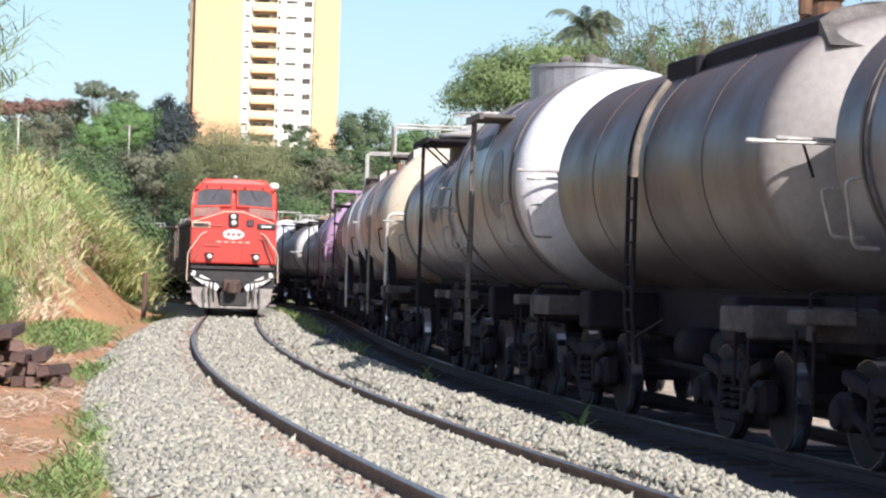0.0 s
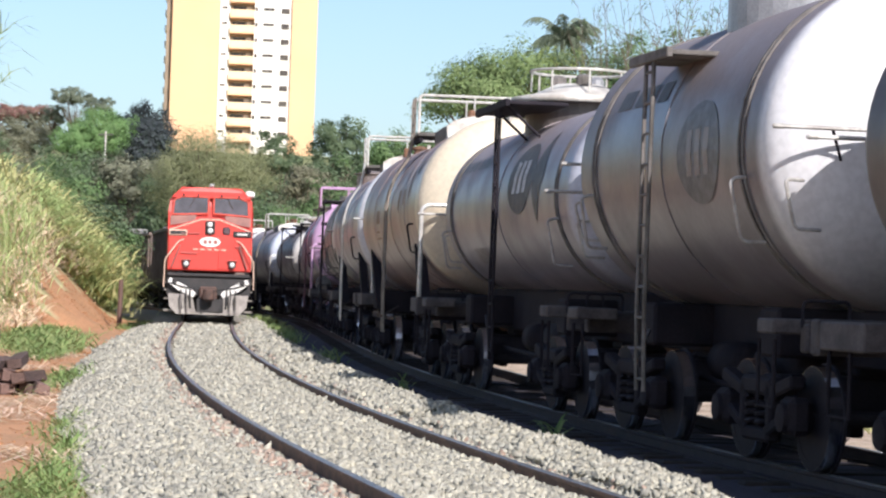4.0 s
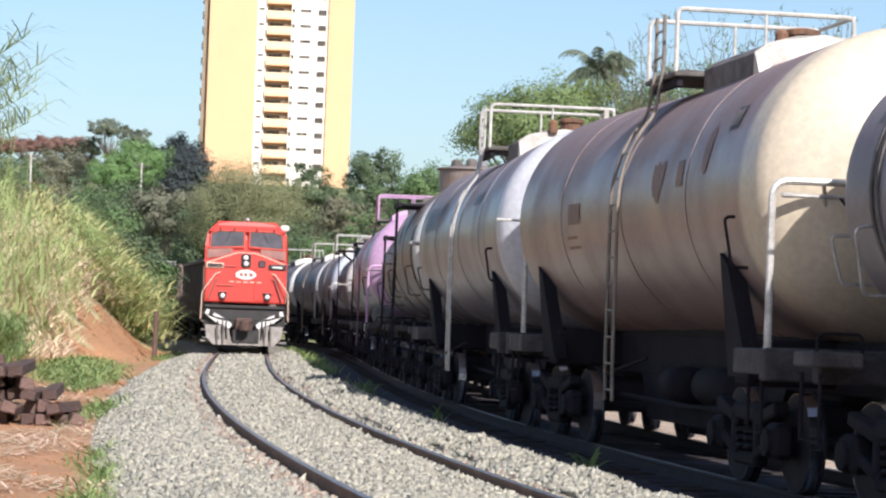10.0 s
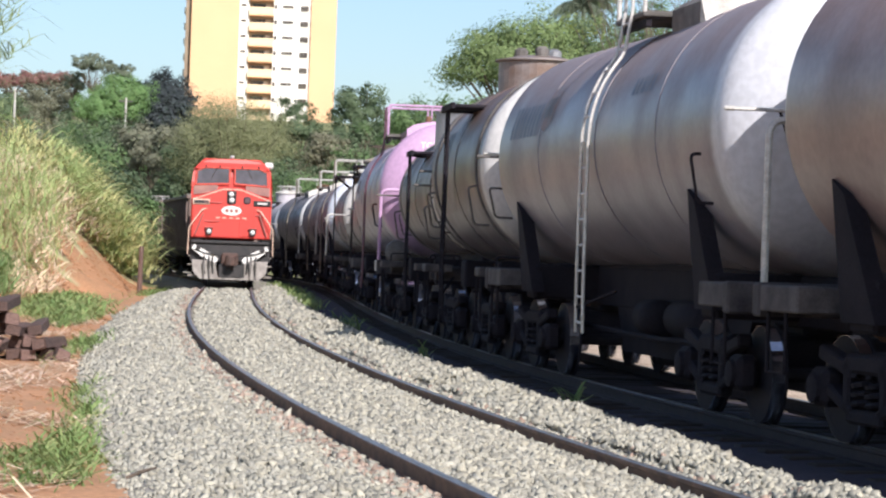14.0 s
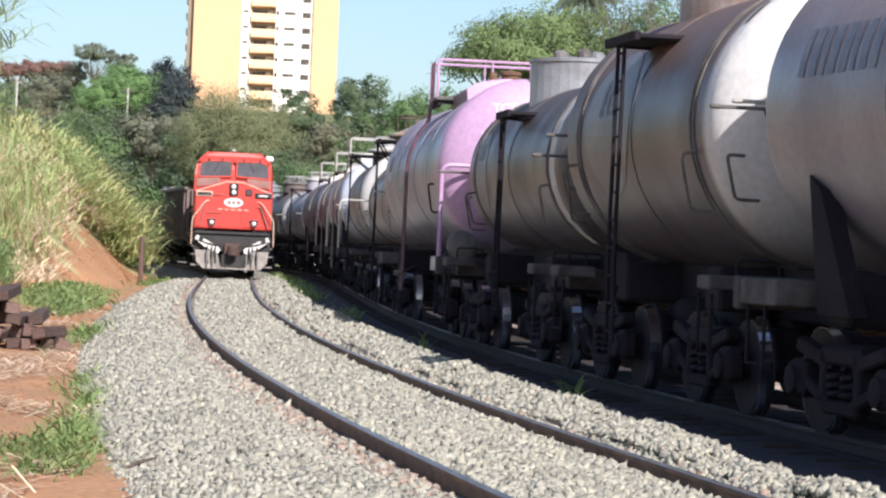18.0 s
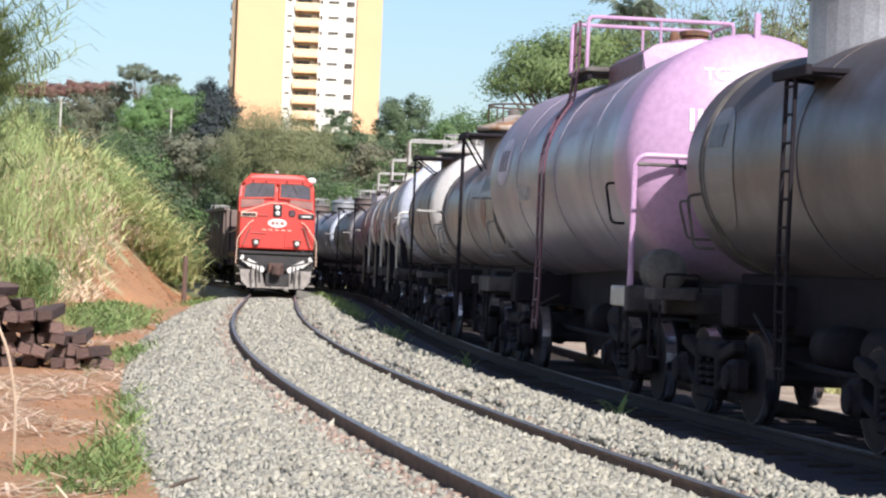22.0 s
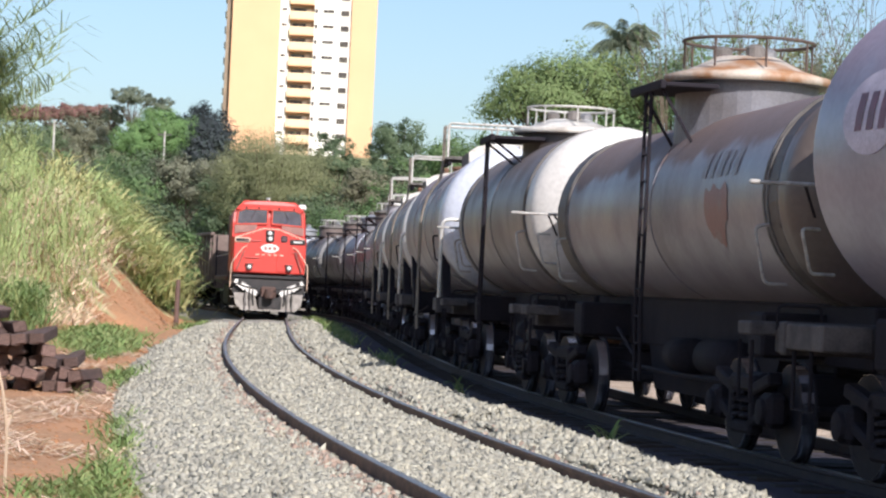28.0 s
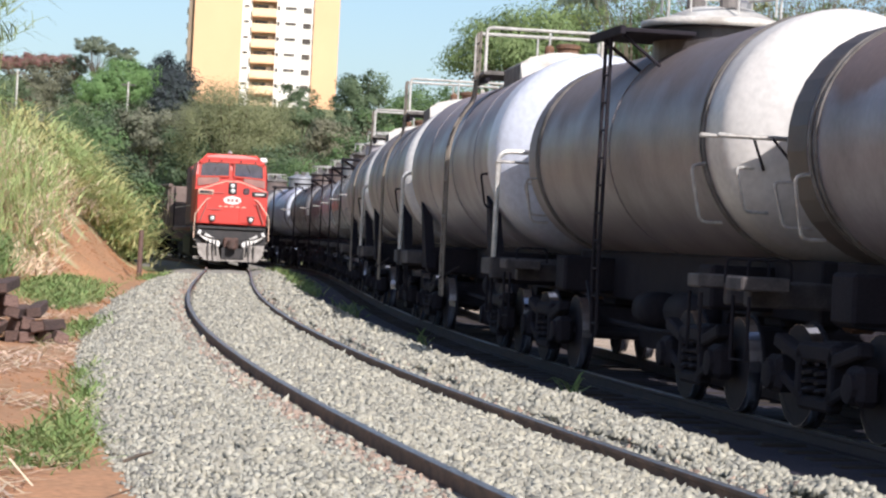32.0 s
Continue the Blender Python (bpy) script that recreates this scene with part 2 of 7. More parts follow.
LOCO_TRACK = plan(2.389, 12.62, -0.4537, 0.8138, -0.2886, -8, 84, 0.0050)
TANK_TRACK = plan(6.920, 15.346, -0.7995, 1.9717, -1.1213, -10, 85, 0.0040)


def on(track, s, off=0.0):
    S, X, Y, H = track
    x, y, h = np.interp(s, S, X), np.interp(s, S, Y), np.interp(s, S, H)
    return float(x + off * math.cos(h)), float(y + off * math.sin(h)), float(h)


def track_pose(track, s, half):
    """The pose of a vehicle whose two pivots, half apart from its middle, ride on the track."""
    ax, ay, _ = on(track, s - half)
    bx, by, _ = on(track, s + half)
    return pose((ax + bx) / 2, (ay + by) / 2, 0, 0, 0, math.degrees(math.atan2(-(bx - ax), by - ay)))


def advance(t):
    """How far the tank train has come by t."""
    u = t / 32
    return 86.52 * u + 27.62 * u * u - 35.78 * u ** 3 + 15.16 * u ** 4


LOCO_S = [(0, 75.0), (3, 76.0), (6, 76.9), (9, 78.2), (12, 79.7), (14.5, 81.2), (17, 83.2), (20, 85.2), (24, 87.3), (27, 89.2), (30, 91.3), (32, 92.8)]


def loco_at(t):
    ts, ss = zip(*LOCO_S)
    return float(np.interp(t, ts, ss))


def sweep(track, s0, s1, ds, profile, closed=False):
    """A strip along the track; profile: (offset, z) from left to right."""
    V, F = [], []
    n = len(profile)
    cnt = int((s1 - s0) / ds) + 1
    for i in range(cnt):
        s = s0 + i * ds
        for o, z in profile:
            x, y, _ = on(track, s, o)
            V.append((x, y, z))
    for i in range(cnt - 1):
        for j in range(n if closed else n - 1):
            a, b = i * n + j, i * n + (j + 1) % n
            F.append((a, b, b + n, a + n))
    return V, F


# ---- ground ----
def smooth01(a, b, x):
    t = np.clip((x - a) / (b - a), 0, 1)
    return t * t * (3 - 2 * t)


def lateral(track, x, y):
    """Signed distance to the right of a track (arrays), by its point at the same y."""
    S, X, Y, H = track
    keep = (S > -60) & (S < 200)
    tx, h = np.interp(y, Y[keep], X[keep]), np.interp(y, Y[keep], H[keep])
    return (x - tx) * np.cos(h)


FOOT = ([0, 45, 62, 70, 78, 88, 95, 110, 140], [-22, -20, -15.0, -11.0, -7.2, -4.3, -3.45, -3.5, -3.7])


def ground_z(x, y):
    """Height of the open ground: level by the tracks, a bank on the left, hills behind and on the right."""
    x, y = np.asarray(x, float), np.asarray(y, float)
    u = lateral(LOCO_TRACK, x, np.clip(y, -40, 150))
    z = np.full(np.broadcast(x, y).shape, -0.42)
    foot = np.interp(y, *FOOT)
    rise = np.clip(foot - u, 0, 40)
    near = smooth01(30, 60, y) * (1 - smooth01(118, 165, y))
    z = z + near * (3.7 * smooth01(-0.5, 4.6, rise) * (rise > 0) + 2.0 * smooth01(4.0, 16, rise))
    far = np.clip(y - 135, 0, 400)
    off = np.minimum(abs(lateral(LOCO_TRACK, x, np.clip(y, -40, 236))), abs(lateral(TANK_TRACK, x, np.clip(y, -40, 236))))
    cutting = np.maximum(smooth01(4, 20, off), smooth01(230, 270, y))
    z = z + 24.5 * smooth01(0, 330, far) * cutting + np.clip(y - 520, 0, 1e9) * 0.004
    v = u - 8.0
    z = z + 4.5 * smooth01(6, 30, v) * smooth01(30, 80, y) + 3.0 * smooth01(30, 90, v)
    return z


def scar(x, y):
    """Below 1 where the red soil of the bank lies bare."""
    u = lateral(LOCO_TRACK, x, np.clip(y, -40, 150))
    up = np.interp(y, *FOOT) - u
    wob = 0.28 * np.sin(y * 1.3 + x) + 0.2 * np.sin(y * 2.9 - x * 1.7)
    return np.sqrt(((up - 0.5) / 1.55) ** 2 + ((y - 93.6) / 8.2) ** 2) + wob


def ground_material():
    """Red soil by the tracks, rough green and olive pasture on the hills."""
    m = M["soil"].copy()
    N, L = m.node_tree.nodes, m.node_tree.links
    b = N["Principled BSDF"]
    old = b.inputs["Base Color"].links[0].from_socket
    tc = N.new("ShaderNodeTexCoord")
    n = N.new("ShaderNodeTexNoise")
    n.inputs["Scale"].default_value, n.inputs["Detail"].default_value = 0.25, 8
    L.new(tc.outputs["Object"], n.inputs["Vector"])
    rp = N.new("ShaderNodeValToRGB")
    rp.color_ramp.elements[0].color, rp.color_ramp.elements[1].color = (0.12, 0.16, 0.05, 1), (0.24, 0.22, 0.10, 1)
    L.new(n.outputs["Fac"], rp.inputs[0])
    last = old
    fn = N.new("ShaderNodeTexNoise")
    fn.inputs["Scale"].default_value, fn.inputs["Detail"].default_value = 1.6, 6
    L.new(tc.outputs["Object"], fn.inputs["Vector"])
    rp2 = N.new("ShaderNodeValToRGB")
    rp2.color_ramp.elements[0].color, rp2.color_ramp.elements[1].color = (0.50, 0.43, 0.26, 1), (0.30, 0.29, 0.14, 1)
    rp2.color_ramp.elements[0].position, rp2.color_ramp.elements[1].position = 0.4, 0.6
    L.new(fn.outputs["Fac"], rp2.inputs[0])
    for key, colour in (("thatch", rp2.outputs[0]), ("pasture", rp.outputs[0])):
        at = N.new("ShaderNodeAttribute")
        at.attribute_name = key
        ad = N.new("ShaderNodeMath")
        ad.operation = "ADD"
        L.new(at.outputs["Fac"], ad.inputs[0]), L.new(fn.outputs["Fac"], ad.inputs[1])
        mr = N.new("ShaderNodeMapRange")
        mr.inputs[1].default_value, mr.inputs[2].default_value = 0.85, 1.15
        L.new(ad.outputs[0], mr.inputs[0])
        mix = N.new("ShaderNodeMix")
        mix.data_type = "RGBA"
        L.new(mr.outputs[0], mix.inputs[0]), L.new(last, mix.inputs[6]), L.new(colour, mix.inputs[7])
        last = mix.outputs[2]
    L.new(last, b.inputs["Base Color"])
    return m


def build_ground():
    xs = np.concatenate([np.linspace(-1500, -60, 14), np.linspace(-50, -16, 20), np.linspace(-15, 22, 75), np.linspace(24, 60, 16), np.linspace(80, 1500, 14)])
    ys = np.concatenate([np.linspace(-600, -30, 8), np.linspace(-20, 14, 16), np.linspace(15, 140, 170), np.linspace(145, 600, 60), np.linspace(650, 4000, 14)])
    X, Y = np.meshgrid(xs, ys)
    Z = ground_z(X, Y)
    V = []
    for x, y, z in zip(X.ravel(), Y.ravel(), Z.ravel()):
        n = noise.noise((x * 0.5, y * 0.35, 0)) * (0.06 + 0.16 * (x < -8.8 and 70 < y < 112)) + noise.noise((x * 0.13, y * 0.1, 5)) * 0.12
        V.append((x, y, z + (n * (0.12 if y < 60 and x > -10 else 1) if abs(x) < 60 else 0)))
    w = len(xs)
    F = [(j * w + i, j * w + i + 1, (j + 1) * w + i + 1, (j + 1) * w + i) for j in range(len(ys) - 1) for i in range(w - 1)]
    g = mesh_part("ground", V, F, ground_material(), smooth=True)
    x, y = X.ravel(), Y.ravel()
    up = np.interp(y, *FOOT) - lateral(LOCO_TRACK, x, np.clip(y, -40, 150))
    thatch = np.clip(up * 0.8 + 0.35, 0, 1) * (y > 40) * np.clip(scar(x, y) * 2 - 1.6, 0, 1)
    pasture = np.maximum(smooth01(98, 112, y) * (up < 0.5), smooth01(-1, 1.5, lateral(TANK_TRACK, x, np.clip(y, -40, 150))))
    pasture = np.maximum(pasture, smooth01(118, 135, y))
    for key, val in (("thatch", thatch), ("pasture", pasture)):
        at = g.data.attributes.new(key, "FLOAT", "POINT")
        at.data.foreach_set("value", val.astype(np.float32))
    tagged(g, "bare red soil and rough ground beside the railway", "ground", kind="structure")


build_ground()


def mound(s):
    """How far the ridge of stones beside the track spreads, along the track."""
    return np.interp(s, [-60, 5.5, 9, 13, 17, 22, 32, 60], [0.4, 0.45, 0.72, 0.98, 0.85, 0.98, 1.12, 1.0])


def build_ballast():
    prof = [(-2.85, -0.52), (-2.5, -0.36), (-2.05, -0.22), (-1.6, -0.14), (-0.95, -0.13), (-0.7, -0.12), (0, -0.08), (0.7, -0.10), (0.95, -0.10), (1.3, -0.03), (1.7, 0.02), (2.1, -0.14), (2.45, -0.32)]
    V, F = sweep(LOCO_TRACK, -60, 150, 0.3, prof)
    n = len(prof)
    for i in range(len(V)):
        o, s = prof[i % n][0], -60 + 0.3 * (i // n)
        if o > 1.0:
            V[i] = (*on(LOCO_TRACK, s, 1.0 + (o - 1.0) * mound(s))[:2], V[i][2])
    V = [(x, y, z + noise.noise((x * 1.7, y * 1.7, 0)) * 0.05 * (1 if i % n in (0, 1, 2, 9, 10, 11, 12) else 0.3)) for i, (x, y, z) in enumerate(V)]
    b = mesh_part("ballast_bed", V, F, "ballast")
    tagged(b, "pale crushed stone ballast bed under the curved track", "ballast", kind="structure")
    # bed below the tank train, its dark colour standing for the train's shadow
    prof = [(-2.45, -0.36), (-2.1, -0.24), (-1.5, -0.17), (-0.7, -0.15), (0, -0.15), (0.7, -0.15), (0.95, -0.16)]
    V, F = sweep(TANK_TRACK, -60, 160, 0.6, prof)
    b = mesh_part("ballast_bed", V, F, "shaded_ballast")
    tagged(b, "ballast bed under the tank train, the train's shade in its colour", "ballast", kind="structure")
    V, F = sweep(TANK_TRACK, -60, 160, 0.6, [(0.95, -0.16), (1.6, -0.15), (3.1, -0.17), (4.0, -0.55)])
    n = 4
    V = [(x, y, z + noise.noise((x * 2.1, y * 2.1, 0)) * 0.05 * (i % n > 0)) for i, (x, y, z) in enumerate(V)]
    b = mesh_part("ballast_shoulder", V, F, "tan_ballast")
    tagged(b, "dusty tan gravel shoulder beyond the tank train", "ballast", kind="structure")


build_ballast()


def build_rails(track, s0, s1, label, web_mat="rail"):
    for side in (-0.835, 0.835):
        r = thing("rail", label, "rail")
        r["kind"] = "structure"
        web = [(side - 0.07, -0.15), (side - 0.07, -0.135), (side - 0.012, -0.12), (side - 0.012, -0.045), (side - 0.036, -0.035), (side - 0.036, -0.006),
               (side + 0.036, -0.006), (side + 0.036, -0.035), (side + 0.012, -0.045), (side + 0.012, -0.12), (side + 0.07, -0.135), (side + 0.07, -0.15)]
        V, F = sweep(track, s0, s1, 0.5, web[::-1], True)
        mesh_part("rail_web", V, F, web_mat, r)
        V, F = sweep(track, s0, s1, 0.5, [(side - 0.034, -0.006), (side - 0.026, 0.0), (side + 0.026, 0.0), (side + 0.034, -0.006)])
        mesh_part("rail_head", V, F, "rail_top", r, "bright worn rail head")


build_rails(LOCO_TRACK, -60, 150, "steel rail with a bright worn head on ballast")
build_rails(TANK_TRACK, -60, 160, "dark steel rail under the tank train", "shaded_rail")


# sleeper wood coloured near-black for the shade under the train
M["shaded_wood"] = mat("wood darkened for shade", (0.05, 0.04, 0.034), (0.032, 0.027, 0.025), 0.85, scale=5, bump=0.4, spec=0.2)


def lay_sleepers():
    """Old sleepers, shade in their colour, half sunk in the ballast, their ends showing beyond the rails."""
    g = random.Random(8)
    root = thing("track_sleepers", "old wooden sleepers half sunk in ballast, coloured dark for shade", "sleeper")
    root["kind"] = "structure"
    me = bpy.data.meshes.new("sleeper")
    bm = box((-1.3, -0.11, -0.1), (1.3, 0.11, 0.06), 0.015)
    bm.to_mesh(me)
    bm.free()
    me.materials.append(M["shaded_wood"])
    for i in range(150):
        x, y, h = on(TANK_TRACK, 2 + i * 0.62)
        ob = new("sleeper", me)
        ob.parent = root
        ob.matrix_world = pose(x, y, -0.20 + g.uniform(-0.012, 0.012), 0, 0, math.degrees(h) + g.uniform(-2, 2))


lay_sleepers()


# ---- tank cars ----
def tank_mat(name, paint, dirt, top, head, half, zc, r, streak=0.5, rough=0.38, metal=0.0, head_w=0.55, spec=0.5, crown_at=(0.12, 0.72)):
    """Weathered tank paint: drips down the sides, a sooty crown tinted as if sunlit, a paler near end."""
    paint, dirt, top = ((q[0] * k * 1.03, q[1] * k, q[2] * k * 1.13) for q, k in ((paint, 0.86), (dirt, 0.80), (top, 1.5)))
    m = bpy.data.materials.new(name)
    m.use_nodes = True
    N, L = m.node_tree.nodes, m.node_tree.links
    b = N["Principled BSDF"]
    b.inputs["Metallic"].default_value = metal
    b.inputs["Specular IOR Level"].default_value = 0.35 + spec * 0.6
    tc = N.new("ShaderNodeTexCoord")
    sp = N.new("ShaderNodeSeparateXYZ")
    L.new(tc.outputs["Object"], sp.inputs[0])

    def noise_tex(scale, stretch, detail=5):
        mp = N.new("ShaderNodeMapping")
        mp.inputs["Scale"].default_value = stretch
        L.new(tc.outputs["Object"], mp.inputs[0])
        n = N.new("ShaderNodeTexNoise")
        n.inputs["Scale"].default_value, n.inputs["Detail"].default_value = scale, detail
        L.new(mp.outputs[0], n.inputs["Vector"])
        return n.outputs["Fac"]

    def ramp(src, a, b2, lo=0.0, hi=1.0):
        q = N.new("ShaderNodeMapRange")
        q.interpolation_type = "SMOOTHSTEP"
        q.inputs[1].default_value, q.inputs[2].default_value, q.inputs[3].default_value, q.inputs[4].default_value = a, b2, lo, hi
        L.new(src, q.inputs[0])
        return q.outputs[0]

    def math_node(op, a, b2):
        q = N.new("ShaderNodeMath")
        q.operation = op
        for i, v in enumerate((a, b2)):
            if isinstance(v, (int, float)):
                q.inputs[i].default_value = v
            elif v is not None:
                L.new(v, q.inputs[i])
        return q.outputs[0]

    def mix(f, a, c):
        q = N.new("ShaderNodeMix")
        q.data_type = "RGBA"
        L.new(f, q.inputs[0])
        for i, v in ((6, a), (7, c)):
            if isinstance(v, tuple):
                q.inputs[i].default_value = (*v, 1)
            else:
                L.new(v, q.inputs[i])
        return q.outputs[2]

    drip = noise_tex(1.0, (0.6, 2.0, 0.35))
    blot = noise_tex(0.8, (1, 1, 1), 8)
    fine = noise_tex(14, (1, 1, 1), 6)
    dripm = math_node("MULTIPLY", ramp(drip, 0.40, 0.70), streak * 0.5)
    col = mix(dripm, paint, dirt)
    col = mix(math_node("MULTIPLY", ramp(blot, 0.45, 0.7), 0.55), col, dirt)
    # crown: soot and dust, with the warm tone of a sunlit top mixed in
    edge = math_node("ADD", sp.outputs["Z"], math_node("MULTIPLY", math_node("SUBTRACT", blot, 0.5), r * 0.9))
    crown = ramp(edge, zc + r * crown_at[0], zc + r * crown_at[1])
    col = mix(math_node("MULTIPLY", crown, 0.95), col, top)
    ay = math_node("MULTIPLY", sp.outputs["Y"], -1.0)
    ay = math_node("ADD", ay, math_node("MULTIPLY", math_node("SUBTRACT", blot, 0.5), 0.25))
    hd = ramp(ay, half - head_w - 0.12, half - head_w + 0.12)
    hcol = mix(math_node("MULTIPLY", dripm, 0.35), head, dirt)
    # the near head darkens towards its bottom
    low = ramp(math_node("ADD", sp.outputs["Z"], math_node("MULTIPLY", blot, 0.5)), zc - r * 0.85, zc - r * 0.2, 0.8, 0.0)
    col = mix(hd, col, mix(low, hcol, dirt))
    hs = N.new("ShaderNodeHueSaturation")
    L.new(ramp(fine, 0.3, 0.7, 0.92, 1.08), hs.inputs["Value"])
    L.new(col, hs.inputs["Color"])
    L.new(hs.outputs[0], b.inputs["Base Color"])
    L.new(math_node("ADD", ramp(blot, 0.3, 0.7, rough * 0.55 + 0.08, rough * 0.55 + 0.24), math_node("MULTIPLY", crown, 0.25)), b.inputs["Roughness"])
    bp = N.new("ShaderNodeBump")
    bp.inputs["Strength"].default_value, bp.inputs["Distance"].default_value = 0.12, 0.01
    L.new(noise_tex(5, (1, 1, 1), 3), bp.inputs["Height"])
    L.new(bp.outputs[0], b.inputs["Normal"])
    return m


def wheelset(parent, y):
    w = part("wheelset", lathe([(-1.02, 0.07), (1.02, 0.07)], 10, "x"), "wheel", parent)
    w.location = (0, y, 0.445)
    for s in (-1, 1):
        prof = [(s * 0.70, 0.1), (s * 0.74, 0.15), (s * 0.80, 0.36), (s * 0.765, 0.39), (s * 0.765, 0.47), (s * 0.79, 0.468)]
        part("wheel", lathe(prof, 28, "x"), "wheel", w)
        part("rim", lathe([(s * 0.905, 0.438), (s * 0.908, 0.36), (s * 0.84, 0.34), (s * 0.83, 0.1), (s * 0.9, 0.08)], 28, "x"), "wheel", w)
        part("tread", lathe([(s * 0.79, 0.40), (s * 0.79, 0.448), (s * 0.905, 0.440), (s * 0.905, 0.40)], 28, "x", cap=False), "tyre", w, "bright worn wheel tread", smooth=False)
    return w


def bogie(parent, y):
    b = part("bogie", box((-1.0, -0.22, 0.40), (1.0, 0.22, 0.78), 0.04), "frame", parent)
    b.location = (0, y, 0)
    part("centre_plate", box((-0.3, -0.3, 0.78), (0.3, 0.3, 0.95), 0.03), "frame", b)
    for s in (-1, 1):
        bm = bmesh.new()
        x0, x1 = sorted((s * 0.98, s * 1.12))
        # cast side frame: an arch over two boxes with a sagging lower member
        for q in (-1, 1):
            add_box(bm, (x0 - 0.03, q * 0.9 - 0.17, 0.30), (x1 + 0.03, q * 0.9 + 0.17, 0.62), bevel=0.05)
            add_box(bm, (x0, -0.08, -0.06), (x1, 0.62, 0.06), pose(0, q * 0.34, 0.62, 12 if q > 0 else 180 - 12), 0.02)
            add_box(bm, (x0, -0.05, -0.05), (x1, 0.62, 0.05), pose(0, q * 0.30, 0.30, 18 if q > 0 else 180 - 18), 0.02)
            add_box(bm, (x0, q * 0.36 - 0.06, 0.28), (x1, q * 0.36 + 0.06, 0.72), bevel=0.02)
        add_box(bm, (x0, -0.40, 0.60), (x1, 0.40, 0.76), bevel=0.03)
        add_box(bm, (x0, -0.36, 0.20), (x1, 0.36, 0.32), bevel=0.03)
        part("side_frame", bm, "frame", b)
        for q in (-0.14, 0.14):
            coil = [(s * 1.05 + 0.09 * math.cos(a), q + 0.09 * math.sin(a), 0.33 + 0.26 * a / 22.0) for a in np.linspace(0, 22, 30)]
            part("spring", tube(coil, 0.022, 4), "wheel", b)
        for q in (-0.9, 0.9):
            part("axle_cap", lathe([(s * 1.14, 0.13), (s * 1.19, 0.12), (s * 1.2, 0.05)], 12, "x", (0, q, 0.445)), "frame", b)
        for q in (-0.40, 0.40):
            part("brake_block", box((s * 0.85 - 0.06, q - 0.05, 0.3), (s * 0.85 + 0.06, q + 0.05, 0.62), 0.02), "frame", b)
    return [wheelset(b, -0.9), wheelset(b, 0.9)]


SPIN, CARS, HOPPERS = [], [], []
M["rusty"] = mat("rusted iron", (0.20, 0.10, 0.055), (0.10, 0.055, 0.035), 0.8, scale=6, bump=0.3)
M["sill_grey"] = mat("grimy grey steel", (0.17, 0.155, 0.145), (0.075, 0.068, 0.06), 0.75, scale=4, bump=0.2)
M["sill_dark"] = mat("grimy end sill", (0.085, 0.075, 0.075), (0.045, 0.04, 0.043), 0.75, scale=4, bump=0.2, spec=0.2)
M["bar_grey"] = mat("dusty grey pipe", (0.46, 0.44, 0.41), (0.30, 0.28, 0.26), 0.5, 0.2, scale=8)
M["step_plate"] = mat("sooty step plate", (0.115, 0.102, 0.10), (0.06, 0.053, 0.055), 0.75, scale=4, bump=0.2, spec=0.2)
# near-black so that parts under the tanks sink into shade
M["skirt"] = mat("steel darkened for shade", (0.020, 0.018, 0.023), (0.028, 0.024, 0.029), 0.8, scale=2.5, bump=0.2, spec=0.1)
M["tan_steel"] = mat("dusty tan steel", (0.26, 0.22, 0.18), (0.13, 0.11, 0.09), 0.6, scale=4)
M["hose"] = mat("rubber hose", (0.02, 0.02, 0.02), (0.03, 0.03, 0.03), 0.8)
M["pale_dirty"] = mat("dirty white steel", (0.62, 0.60, 0.55), (0.36, 0.33, 0.29), 0.55, scale=3, bump=0.1)


def head_profile(half, r, depth, belly, n=10):
    """Dished heads on a drum that grows by belly towards its middle."""
    p = [(-half + depth * (1 - math.cos(a)), r * math.sin(a) ** 0.9) for a in np.linspace(0.08, math.pi / 2, n)]
    k = half - depth
    p += [(-k * q, r + belly * (1 - q)) for q in (0.75, 0.5, 0.25, 0.06)] + [(0, r + belly * 0.97)]
    p += [(k * q, r + belly * (1 - q)) for q in (0.06, 0.25, 0.5, 0.75)]
    p += [(half - depth * (1 - math.cos(a)), r * math.sin(a) ** 0.9) for a in np.linspace(math.pi / 2, 0.08, n)]
    return p


CONE = [0.0, 1.0]     # how the drum under a marking narrows towards its middle


def cone(y):
    return CONE[0] * max(0.0, 1 - abs(y) / CONE[1])


def ring(y, r, zc, w=0.05, t=0.014):
    return lathe([(y - w / 2, r - 0.02), (y - w / 2, r + t), (y + w / 2, r + t), (y + w / 2, r - 0.02)], 48, "y", (0, 0, zc))


